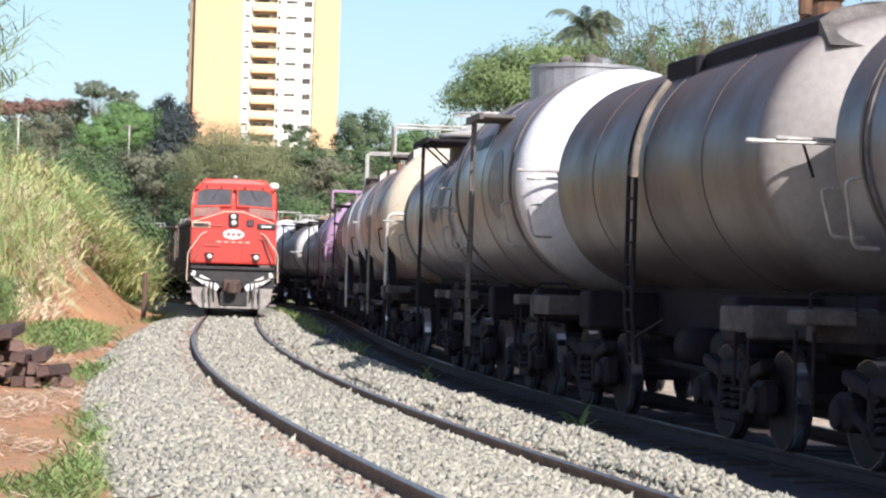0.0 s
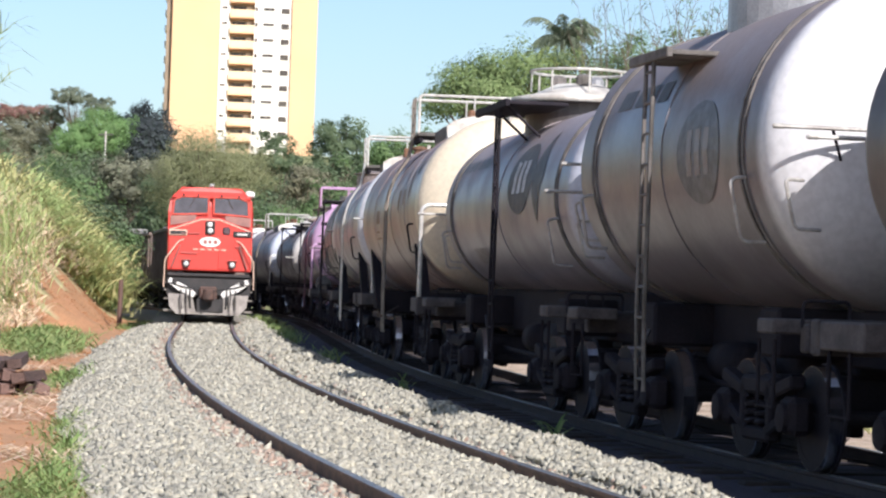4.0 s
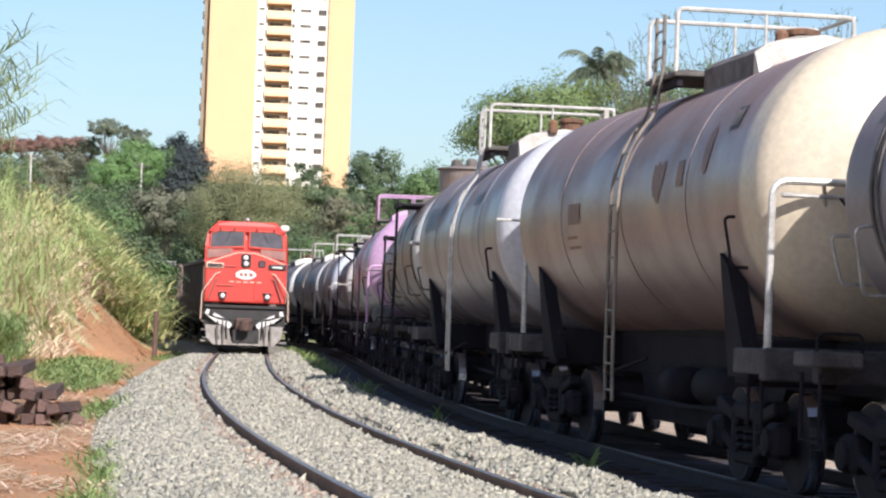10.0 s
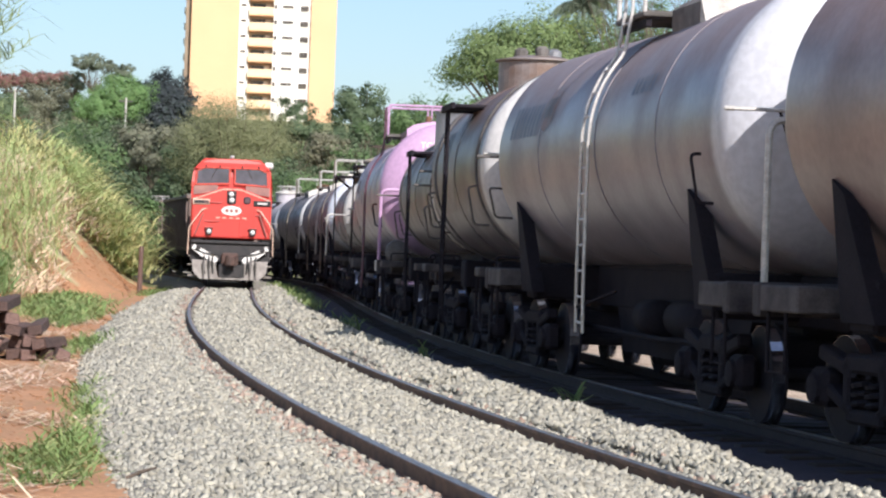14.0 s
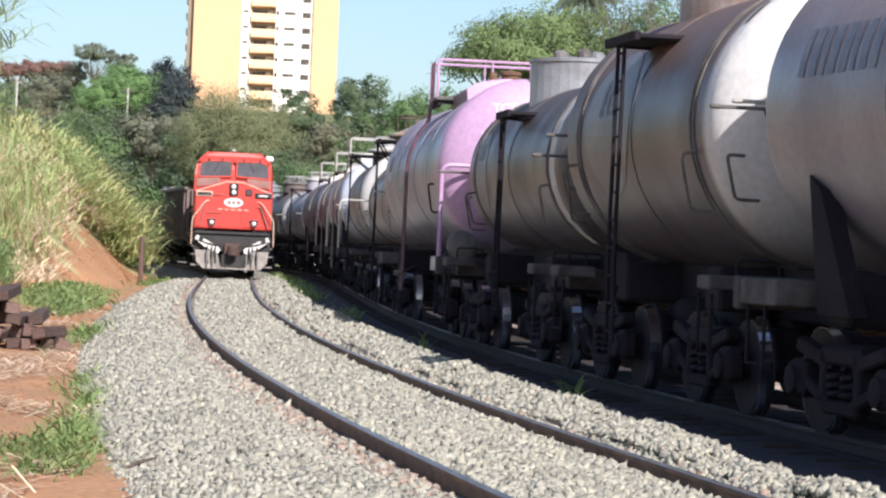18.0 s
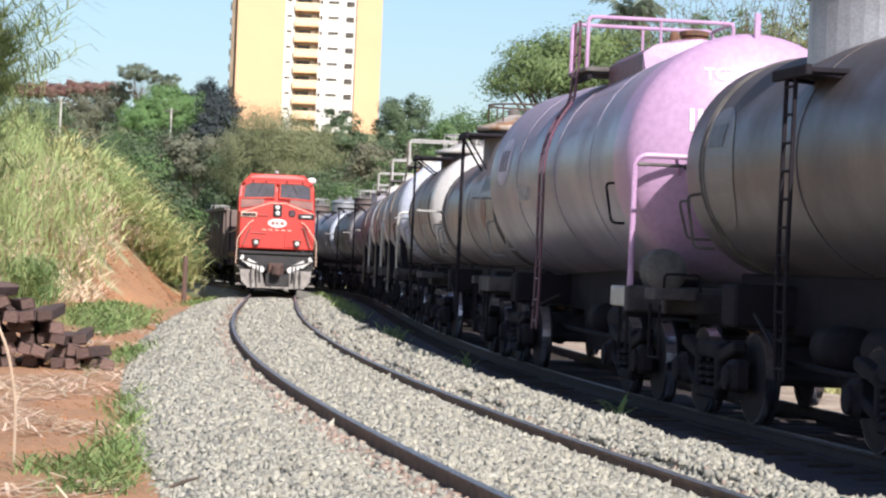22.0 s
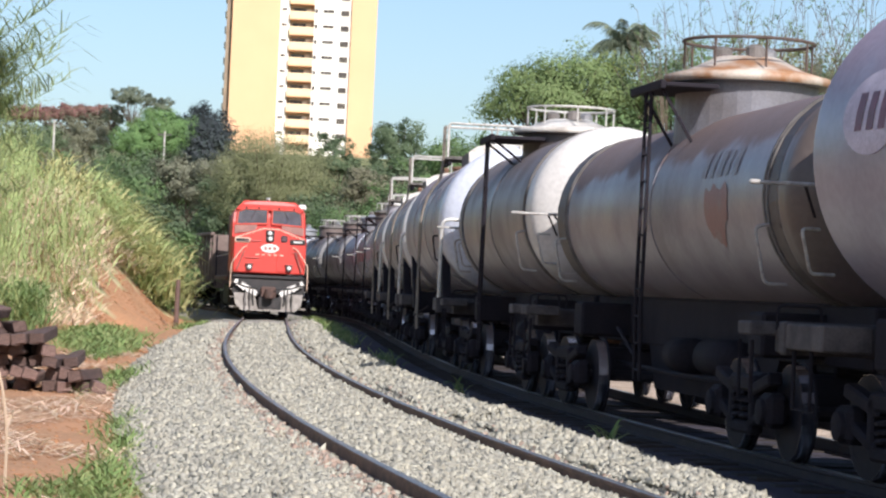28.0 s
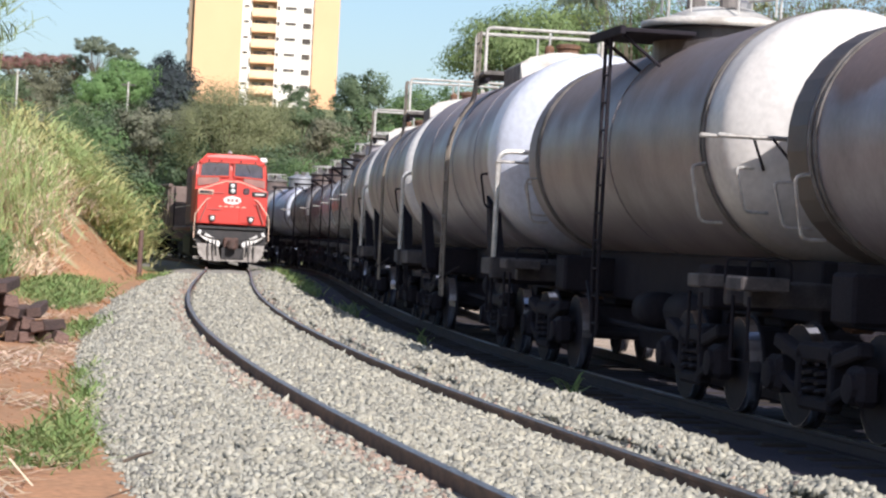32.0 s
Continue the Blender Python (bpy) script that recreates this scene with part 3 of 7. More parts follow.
def patch(y0, y1, a0, a1, r, zc, t=0.006, n=8, side=-1, shape=None):
    """A thin sheet of paint or plate on the tank's side; angles in degrees above the horizontal."""
    bm = bmesh.new()
    g = []
    for i in range(n + 1):
        row = []
        for j in range(n + 1):
            u, v = i / n * 2 - 1, j / n * 2 - 1
            if shape == "oval":
                k = math.sqrt(max(0.0, 1 - v * v / 2)), math.sqrt(max(0.0, 1 - u * u / 2))
                u, v = u * k[0], v * k[1]
            elif shape == "shield":
                u *= 1.0 if v > 0.1 else 1 - 0.85 * ((0.1 - v) / 1.1) ** 1.5
                v += 0.12 * math.sin(u * 7) + 0.07 * math.sin(u * 13 + v * 4)
            elif shape == "diamond":
                u, v = (u + v) / 2, (v - u) / 2
            y = (y0 + y1) / 2 + u * (y1 - y0) / 2
            a = radians((a0 + a1) / 2 + v * (a1 - a0) / 2)
            q = r + t + cone(y)
            row.append(bm.verts.new((side * q * math.cos(a), y, zc + q * math.sin(a))))
        g.append(row)
    for i in range(n):
        for j in range(n):
            bm.faces.new((g[i][j], g[i + 1][j], g[i + 1][j + 1], g[i][j + 1]))
    return bm


def lettering(text, size, y, a, r, zc, side=-1):
    """Words laid round the tank's side; y is where they begin, seen from the track's left side."""
    cu = bpy.data.curves.new("lettering", "FONT")
    cu.body, cu.size, cu.extrude = text, size, 0.0
    ob = bpy.data.objects.new("lettering", cu)
    scene.collection.objects.link(ob)
    me0 = bpy.data.meshes.new_from_object(ob.evaluated_get(bpy.context.evaluated_depsgraph_get()))
    bm = bmesh.new()
    bm.from_mesh(me0)
    bpy.data.objects.remove(ob)
    bpy.data.meshes.remove(me0)
    bmesh.ops.subdivide_edges(bm, edges=bm.edges, cuts=2)
    for v in bm.verts:
        ang = radians(a) + v.co.y / r
        v.co = Vector((side * (r + 0.008) * math.cos(ang), y - v.co.x, zc + (r + 0.008) * math.sin(ang)))
    return bm


def on_head(x, z, half, r, zc, depth):
    """The point of the near dished end that lies behind x, z."""
    rho = min(math.hypot(x, z - zc), r * 0.999)
    a = math.asin((rho / r) ** (1 / 0.9))
    return Vector((x, -half + depth * (1 - math.cos(a)) - 0.012, z))


def head_patch(x0, x1, z0, z1, half, r, zc, depth):
    bm = bmesh.new()
    bmesh.ops.create_grid(bm, x_segments=3, y_segments=4, size=1)
    for v in bm.verts:
        v.co = on_head(x0 + (v.co.x + 1) / 2 * (x1 - x0), z0 + (v.co.y + 1) / 2 * (z1 - z0), half, r, zc, depth)
    return bm


def head_lettering(text, size, x, z, half, r, zc, depth):
    """Words painted on the near dished end."""
    bm = lettering(text, size, 0.0, 0.0, 1.0, 0.0)
    for v in bm.verts:
        v.co = on_head(x - v.co.y, z + math.asin(max(-1, min(1, v.co.z / 1.008))), half, r, zc, depth)
    return bm


def ends_and_frame(root, half, r, zc, fl, colour="step_plate", hand="metal", wedge=True, step=0.84, filler_x=0.32, sill=1.44):
    """Sills, saddles, couplers, steps and grab irons common to all the cars. fl: half the length of the frame."""
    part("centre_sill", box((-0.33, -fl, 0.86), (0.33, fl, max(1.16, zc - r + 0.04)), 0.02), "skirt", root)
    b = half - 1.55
    # added dark body that closes the gap under the tank, standing for shade
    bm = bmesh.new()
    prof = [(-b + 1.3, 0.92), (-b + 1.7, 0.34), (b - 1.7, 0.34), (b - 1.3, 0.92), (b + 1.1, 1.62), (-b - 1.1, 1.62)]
    for x in (-filler_x, filler_x):
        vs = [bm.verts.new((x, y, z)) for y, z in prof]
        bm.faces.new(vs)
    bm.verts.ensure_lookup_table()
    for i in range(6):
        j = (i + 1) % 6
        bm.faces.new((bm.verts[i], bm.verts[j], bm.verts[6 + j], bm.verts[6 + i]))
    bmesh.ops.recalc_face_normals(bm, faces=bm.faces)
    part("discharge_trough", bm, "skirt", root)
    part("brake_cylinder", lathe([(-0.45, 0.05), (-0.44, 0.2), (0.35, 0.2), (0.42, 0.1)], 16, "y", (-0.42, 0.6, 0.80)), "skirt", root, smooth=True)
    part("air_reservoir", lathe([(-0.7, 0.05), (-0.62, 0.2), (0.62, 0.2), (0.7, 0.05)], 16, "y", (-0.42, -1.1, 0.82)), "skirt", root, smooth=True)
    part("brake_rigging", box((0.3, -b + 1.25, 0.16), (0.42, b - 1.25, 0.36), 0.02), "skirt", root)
    part("brake_rod", tube([(-0.55, -b + 0.6, 0.62), (-0.6, 0, 0.58), (-0.55, b - 0.6, 0.62)], 0.03, 6), "frame", root)
    for s in (-1, 1):
        for q in (-1, 1):
            # corner step board and the plate beside it
            y0, y1 = sorted((q * (fl - 0.16), q * (fl - 0.16 - step)))
            part("end_step", box((min(s * 0.98, s * 1.43), y0, 1.05 + (1.44 - sill) * 0.4), (max(s * 0.98, s * 1.43), y1, 1.27), 0.015), colour if q < 0 else "step_plate", root)
            part("step_hanger", tube([(s * 1.38, q * (fl - 0.25), 1.1), (s * 1.38, q * (fl - 0.25), 0.55), (s * 1.38, q * (fl - 0.65), 0.55), (s * 1.38, q * (fl - 0.65), 1.1)], 0.018, 6), "frame", root)
            if not wedge:
                continue
            # saddle plate: a wedge that climbs the tank's side over the bogie
            bm = bmesh.new()
            za = zc - r * 0.42
            xa = s * math.sqrt(max(0.05, r * r - (zc - za) ** 2)) * 1.01
            c = q * b
            pts = [(s * 1.2, c + 0.30, 1.0), (s * 1.2, c - 0.38, 1.0), (xa * 0.99, c + 0.12, za - 0.12), (xa, c + 0.34, za)]
            inn = [(x - s * 0.16, y, z) for x, y, z in pts]
            A, B = [bm.verts.new(p) for p in pts], [bm.verts.new(p) for p in inn]
            bm.faces.new(A), bm.faces.new(B[::-1])
            for i in range(4):
                bm.faces.new((A[i], A[(i + 1) % 4], B[(i + 1) % 4], B[i]))
            bmesh.ops.recalc_face_normals(bm, faces=bm.faces)
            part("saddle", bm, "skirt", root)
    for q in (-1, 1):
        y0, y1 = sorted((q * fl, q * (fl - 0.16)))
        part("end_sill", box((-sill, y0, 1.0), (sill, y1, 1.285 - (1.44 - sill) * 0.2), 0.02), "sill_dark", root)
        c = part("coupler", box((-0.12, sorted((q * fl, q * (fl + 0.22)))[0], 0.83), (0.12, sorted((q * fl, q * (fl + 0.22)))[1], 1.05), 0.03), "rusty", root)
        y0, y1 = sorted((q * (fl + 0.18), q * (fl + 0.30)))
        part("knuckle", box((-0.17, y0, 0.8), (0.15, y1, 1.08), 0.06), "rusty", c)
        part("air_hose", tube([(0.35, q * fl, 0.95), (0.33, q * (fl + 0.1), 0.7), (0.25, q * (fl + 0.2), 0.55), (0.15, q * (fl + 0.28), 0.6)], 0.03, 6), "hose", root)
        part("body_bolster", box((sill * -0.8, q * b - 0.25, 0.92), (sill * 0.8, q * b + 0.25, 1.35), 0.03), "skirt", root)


def cross_bars(root, half, fl, z, material, reach=1.52):
    """A hand bar across each end of the tank, with flattened tips and brackets to the shell."""
    for q in (-1, 1):
        y = q * (half + 0.10)
        bar = part("hand_bar", tube([(-reach, y, z), (0, y, z), (reach, y, z)], 0.019, 7), material, root)
        for s in (-1, 1):
            part("bar_tip", box((min(s * (reach - 0.10), s * (reach + 0.01)), y - 0.022, z - 0.022), (max(s * (reach - 0.10), s * (reach + 0.01)), y + 0.022, z + 0.022), 0.015), material, bar)
            part("bar_bracket", tube([(s * 0.85, q * (half - 0.12), z - 0.28), (s * 1.02, y, z)], 0.014, 5), "frame", bar)


def ladder(root, y, path, w, rungs, material, r=0.022, far=None):
    """Two stiles through path (x, z), rungs between, all at y."""
    l = part("ladder", tube(bent([(x, y - w / 2, z) for x, z in path], 0.1), r, 6), material, root)
    part("stile", tube(bent([(x, y + w / 2, z) for x, z in path], 0.1), r, 6), far or material, l)
    P = [Vector((x, 0, z)) for x, z in path]
    d = [0]
    for a, b in zip(P, P[1:]):
        d.append(d[-1] + (b - a).length)
    for i in range(rungs):
        t = (i + 0.6) / rungs * d[-1]
        x = float(np.interp(t, d, [p.x for p in P]))
        z = float(np.interp(t, d, [p.z for p in P]))
        part("rung", tube([(x, y - w / 2, z), (x, y + w / 2, z)], r * 0.7, 5), far or material, l)
    return l


def contour(r, zc, a0, a1, gap, n=6, side=-1):
    return [(side * (r + gap) * math.cos(radians(a)), zc + (r + gap) * math.sin(radians(a))) for a in np.linspace(a0, a1, n)]


def prism_x(profile, x0, x1):
    """A body with the side outline profile (y, z), from x0 to x1."""
    bm = bmesh.new()
    A, B = [bm.verts.new((x0, y, z)) for y, z in profile], [bm.verts.new((x1, y, z)) for y, z in profile]
    bm.faces.new(A), bm.faces.new(B[::-1])
    for i in range(len(profile)):
        j = (i + 1) % len(profile)
        bm.faces.new((A[i], A[j], B[j], B[i]))
    bmesh.ops.recalc_face_normals(bm, faces=bm.faces)
    return bm


def big_car(near, far, r, zc, mats, label, hand="metal", belly=-0.07, box_y=-2.6, gutter="pale_dirty", ladder_mat="tan_steel", box_mat="sill_grey", wedge=True, end_rail=True, platform=True, mid=-0.15, rail_x=1.4, bar=False, step_mat="step_plate", extra=None):
    """A long car with a raised top walkway, a railing and a ladder at its middle."""
    half = (far - near) / 2
    fl = half + 0.12
    root = thing("tank_car", label, "tank car", "tank train")
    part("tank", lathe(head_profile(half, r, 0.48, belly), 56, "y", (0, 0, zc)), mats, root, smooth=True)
    part("girth_band", ring(0.0, r + belly, zc, 0.10, 0.012), mats, root)
    for q in (-0.5, 0.5):
        part("weld_seam", ring(q * half, r + belly * 0.46, zc, 0.035, 0.008), mats, root)
    ends_and_frame(root, half, r, zc, fl, step_mat, hand=hand, wedge=wedge)
    top = zc + r + belly
    # arched walkway box with a pale end, and a low box under the platform
    g0, g1 = (box_y, mid - 0.75) if platform else (-4.0, -0.3)
    z0 = top - 0.22
    low = 0.0 if platform else 0.13
    arch = [(-0.70, z0 - 0.1), (-0.70, top + 0.06 - low), (-0.56, top + 0.16 - low), (-0.28, top + 0.235 - low), (0, top + 0.26 - low), (0.28, top + 0.235 - low), (0.56, top + 0.16 - low), (0.70, top + 0.06 - low), (0.70, z0 - 0.1)]
    bm = bmesh.new()
    A, B = [bm.verts.new((x, g0, z)) for x, z in arch], [bm.verts.new((x, g1, z)) for x, z in arch]
    bm.faces.new(A), bm.faces.new(B[::-1])
    for i in range(9):
        bm.faces.new((A[i], A[(i + 1) % 9], B[(i + 1) % 9], B[i]))
    bmesh.ops.recalc_face_normals(bm, faces=bm.faces)
    wb = part("walkway_box", bm, box_mat, root)
    bm = bmesh.new()
    A, B = [bm.verts.new((x * 1.01, g0 - 0.32 * (z < top - 0.2), z + 0.008)) for x, z in arch], [bm.verts.new((x * 1.01, g0 + 0.02, z + 0.008)) for x, z in arch]
    bm.faces.new(A), bm.faces.new(B[::-1])
    for i in range(9):
        bm.faces.new((A[i], A[(i + 1) % 9], B[(i + 1) % 9], B[i]))
    bmesh.ops.recalc_face_normals(bm, faces=bm.faces)
    part("box_end", bm, gutter, wb, "pale arched end plate")
    part("hatch", lathe([(top + 0.2, 0.16), (top + 0.38, 0.16), (top + 0.40, 0.19), (top + 0.45, 0.19), (top + 0.47, 0.12), (top + 0.48, 0.03)], 16, "z", (0.15, -1.55, 0)), "rusty", root)
    for x, y in ((-0.2, -2.0), (0.1, -1.1)):
        part("valve", lathe([(top + 0.2, 0.07), (top + 0.36, 0.07), (top + 0.4, 0.04)], 10, "z", (x, y, 0)), "rusty", root)
    if platform:
        pl = part("platform", box((-1.0, mid - 0.66, top + 0.0), (1.0, mid + 0.66, top + 0.05), 0.01), "sill_grey", root)
        for i in range(6):
            part("slat", box((-0.98, mid - 0.62 + i * 0.21, top + 0.05), (0.98, mid - 0.52 + i * 0.21, top + 0.07)), "sill_grey", pl)
        for sx in (-1, 1):
            part("platform_bracket", prism_x([(mid - 0.6, top - 0.02), (mid + 0.6, top - 0.02), (mid + 0.6, top - 0.1), (mid - 0.6, top - 0.1)], sx * 0.92 - 0.03, sx * 0.92 + 0.03), "frame", pl)
        zr = top + 0.72
        rl = part("railing", tube(bent([(-0.97, mid + 0.6, top + 0.02), (-0.97, mid + 0.6, zr), (0.97, mid + 0.6, zr), (0.97, mid + 0.6, top + 0.02)], 0.08), 0.026, 7), hand, root)
        part("near_rail", tube(bent([(-0.97, mid - 0.6, top + 0.02), (-0.97, mid - 0.6, zr), (0.97, mid - 0.6, zr), (0.97, mid - 0.6, top + 0.02)], 0.08), 0.026, 7), hand, rl)
        for y in (mid - 0.6, mid + 0.6):
            part("rail_post", tube([(0.0, y, top), (0.0, y, zr)], 0.018, 6), hand, rl)
        part("side_rail", tube([(0.97, mid - 0.6, zr), (0.97, mid + 0.6, zr)], 0.022, 6), hand, rl)
    else:
        lb = part("low_box", box((-0.78, -0.25, top - 0.45), (0.5, 0.95, top - 0.06), 0.02), box_mat, root)
        part("low_box_end", box((-0.60, -0.29, top - 0.34), (-0.30, -0.245, top - 0.03)), gutter, lb, "pale end plate")
    path = ([(-1.0, top + 0.70), (-1.0, top + 0.1)] if platform else []) + contour(r + belly, zc, 42, 0, 0.10, 6) + [(-r - belly - 0.10, 1.2), (-r - 0.02, 0.62)]
    if platform:
        ladder(root, mid, path, 0.34, 15, ladder_mat, 0.02)
    else:
        ladder(root, mid + 0.2, path, 0.30, 13, "frame", 0.024)
        part("ladder_strap", tube(bent([(x - 0.03, mid, z) for x, z in contour(r + belly, zc, 42, -4, 0.10, 6)], 0.1), 0.042, 8), ladder_mat, root, "pale bent pipe beside the ladder")
    part("ladder_stay", tube([(-r - 0.05, mid, 0.9), (-1.22, mid - 0.77, 1.1)], 0.02, 5), "frame", root)
    # hand rails across the ends, bent from pipe
    if bar or not end_rail:
        cross_bars(root, half, fl, zc + 0.06, "metal")
    for q in (-1,) if end_rail else ():
        y = q * (fl - 0.05)
        hr = part("end_rail", tube(bent([(-rail_x, y, 1.2), (-rail_x, y, zc - 0.02), (rail_x, y, zc - 0.02), (rail_x, y, 1.2)], 0.16, 5), 0.034, 8), hand, root, "pipe hand rail bent across the end")
        for s in (-1, 1):
            part("rail_bracket", tube([(s * 0.95, y, zc - 0.02), (s * 0.85, q * (half - 0.15), zc - 0.25)], 0.02, 5), hand, hr)
            part("grab_iron", tube(bent([(s * (r + 0.0), q * (half - 1.0), zc - 0.3), (s * (r + 0.1), q * (half - 1.0), zc - 0.3), (s * (r + 0.03), q * (half - 0.95), zc - 0.75), (s * (r - 0.12), q * (half - 0.95), zc - 0.75)], 0.06), 0.016, 6), "frame", root)
    part("lamp_bracket", box((-0.035, -half + 0.32, zc + r - 0.12), (0.035, -half + 0.36, zc + r + 0.22), 0.012), gutter, root, "pale upright bracket on the end")
    if extra:
        CONE[:] = (belly, half - 0.48)
        extra(root, half, r, zc)
        CONE[:] = (0.0, 1.0)
    for y in (-half + 1.55, half - 1.55):
        SPIN.extend((w, "tank") for w in bogie(root, y))
    CARS.append((root, (near + far) / 2, half - 1.55))
    return root


def dome_car(near, far, r, zc, mats, label, dome=0.66, dome_h=0.62, dome_mat=None, cap="sill_grey", cap_rail=True, post="frame", grabs="bar_grey", lid=0.05, rim=0.66, walk_z=None, flat=False, extra=None, post_y=0.0, dome_y=0.0, bar_z=0.05, walk_half=None):
    """A short car with a dome, a side walkway on posts and bands round the tank."""
    half = (far - near) / 2
    fl = half + 0.14
    root = thing("tank_car", label, "tank car", "tank train")
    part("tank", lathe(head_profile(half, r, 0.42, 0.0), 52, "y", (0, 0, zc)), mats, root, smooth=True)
    for q in (-1, 1):
        for d in (0.95, 1.06):
            part("tank_band", ring(q * (half - d), r, zc, 0.05, 0.018), "sill_grey", root)
    part("weld_seam", ring(0.0, r, zc, 0.05, 0.01), mats, root)
    ends_and_frame(root, half, r, zc, fl, wedge=False, step=0.42, sill=1.2)
    top = zc + r
    if flat:
        dm = part("dome", lathe([(zc + r * 0.55, dome), (top + dome_h - 0.05, dome), (top + dome_h - 0.045, dome + 0.025), (top + dome_h, dome + 0.025), (top + dome_h + 0.02, dome * 0.8), (top + dome_h + 0.03, 0.04)], 32, "z", (0, dome_y, 0)), dome_mat or mats, root)
    else:
        dm = part("dome", lathe([(zc + r * 0.55, dome), (top + dome_h * rim, dome), (top + dome_h * rim + 0.008, dome + lid), (top + dome_h * rim + 0.04, dome + lid),
                             (top + dome_h * 0.97, dome * 0.45), (top + dome_h * 0.99, 0.05)], 32, "z", (0, dome_y, 0)), dome_mat or mats, root, smooth=False)
    part("dome_cap", lathe([(top + dome_h + 0.02, 0.3), (top + dome_h + 0.05, 0.3), (top + dome_h + 0.06, 0.04)] if flat else [(top + dome_h * rim + 0.012, dome + lid + 0.005), (top + dome_h * rim + 0.012 + dome_h * (1 - rim) * 0.3, dome + lid + 0.005), (top + dome_h * (0.5 + rim * 0.5) + 0.02, dome * 0.86), (top + dome_h + 0.03, dome * 0.45), (top + dome_h + 0.04, 0.04)], 32, "z", (0, dome_y, 0)), cap, dm, smooth=True)
    for k in range(3):
        a = k * 2.1 + 0.5
        part("valve", lathe([(top + dome_h * 0.9, 0.11), (top + dome_h + 0.12, 0.11), (top + dome_h + 0.16, 0.06)], 10, "z", (0.3 * math.cos(a), dome_y + 0.3 * math.sin(a), 0)), "sill_grey" if k else "silver", dm)
    if cap_rail:
        zr = top + dome_h + 0.2
        circ = [(dome * 0.92 * math.cos(a), dome_y + dome * 0.92 * math.sin(a), zr) for a in np.linspace(0, 2 * math.pi, 25)]
        cr = part("cap_rail", tube(circ, 0.02, 6), "metal" if cap_rail is True else cap_rail, dm)
        for k in range(8):
            a = k * math.pi / 4
            part("rail_post", tube([(dome * 0.92 * math.cos(a), dome_y + dome * 0.92 * math.sin(a), top + dome_h * 0.8), (dome * 0.92 * math.cos(a), dome_y + dome * 0.92 * math.sin(a), zr)], 0.014, 5), "metal" if cap_rail is True else cap_rail, cr)
    # walkway beside the dome on two posts that run down to a step
    zp = walk_z or top - 0.05
    e0, e1 = min(post_y - 0.62, dome_y - 0.5), max(post_y + 0.62, dome_y + 0.5)
    if walk_half:
        e0, e1 = post_y - walk_half, post_y + walk_half
    pf = part("side_walkway", box((-r - 0.12, e0, zp), (-dome * 0.7, e1, zp + 0.05), 0.01), post, root)
    part("walkway_edge", box((-r - 0.16, e0 - 0.04, zp - 0.03), (-r - 0.10, e1 + 0.04, zp + 0.07), 0.01), post, pf)
    for y in (post_y - (walk_half or 0.5) + 0.05, post_y + (walk_half or 0.5) - 0.05):
        part("walkway_stay", tube([(-r - 0.1, y, zp), (-dome * 0.9, y, top - 0.5)], 0.02, 5), post, pf)
    ladder(root, post_y, [(-r - 0.13, zp + 0.05), (-r - 0.15, 1.3), (-r - 0.13, 0.52)], 0.26, 11, post, 0.021)
    part("ladder_stay", tube([(-r - 0.13, post_y + 0.2, 0.8), (-1.22, post_y + 0.95, 1.08)], 0.02, 5), post, root)
    for q in (-1, 1):
        for s in (-1, 1):
            part("grab_iron", tube(bent([(s * (r - 0.02), q * (half - 0.92), zc - 0.30), (s * (r + 0.12), q * (half - 0.92), zc - 0.32), (s * (r + 0.02), q * (half - 0.88), zc - 0.85), (s * (r - 0.2), q * (half - 0.88), zc - 0.85)], 0.07), 0.017, 6), grabs, root)
            part("grab_iron", tube(bent([(s * (r - 0.25), q * (half - 0.1), zc - 0.35), (s * (r - 0.05), q * (half + 0.02), zc - 0.35), (s * (r - 0.15), q * (half + 0.0), zc - 0.75), (s * (r - 0.4), q * (half - 0.08), zc - 0.75)], 0.06), 0.016, 6), grabs, root)
        part("end_handle", tube(bent([(-1.2, q * (fl - 0.1), 1.2), (-1.2, q * (fl - 0.1), 1.42), (-0.8, q * (fl - 0.1), 1.42), (-0.8, q * (fl - 0.1), 1.2)], 0.06), 0.014, 6), "frame", root)
    if extra:
        extra(root, half, r, zc)
    cross_bars(root, half, fl, zc + bar_z, grabs)
    for y in (-half + 1.4, half - 1.4):
        SPIN.extend((w, "tank") for w in bogie(root, y))
    CARS.append((root, (near + far) / 2, half - 1.4))
    return root


# markings: ovals, stripes and bars of paint on the sides
M["ink"] = mat("dark lettering", (0.05, 0.05, 0.055), (0.09, 0.09, 0.09), 0.6, scale=6)
M["pale_ink"] = mat("worn white lettering", (0.55, 0.55, 0.56), (0.36, 0.36, 0.36), 0.6, scale=9, spread=(0.45, 0.6))
M["white_ink"] = mat("white lettering", (0.80, 0.78, 0.78), (0.7, 0.68, 0.68), 0.6, scale=5)
M["faint_red"] = mat("faded red lettering", (0.25, 0.13, 0.09), (0.17, 0.12, 0.095), 0.6, scale=9, spread=(0.4, 0.6))
M["worn_mark"] = mat("worn dark lettering", (0.085, 0.085, 0.09), (0.14, 0.14, 0.15), 0.5, scale=9)
M["dome_dark"] = mat("sooty dome plate", (0.085, 0.078, 0.08), (0.05, 0.045, 0.045), 0.5, scale=2.5, bump=0.1)
M["lilac_streak"] = mat("faint pale streak", (0.27, 0.24, 0.28), (0.22, 0.19, 0.22), 0.45, scale=6)
M["shield_red"] = mat("faded red shield paint", (0.22, 0.105, 0.098), (0.19, 0.135, 0.128), 0.5, scale=4, spread=(0.5, 0.75))
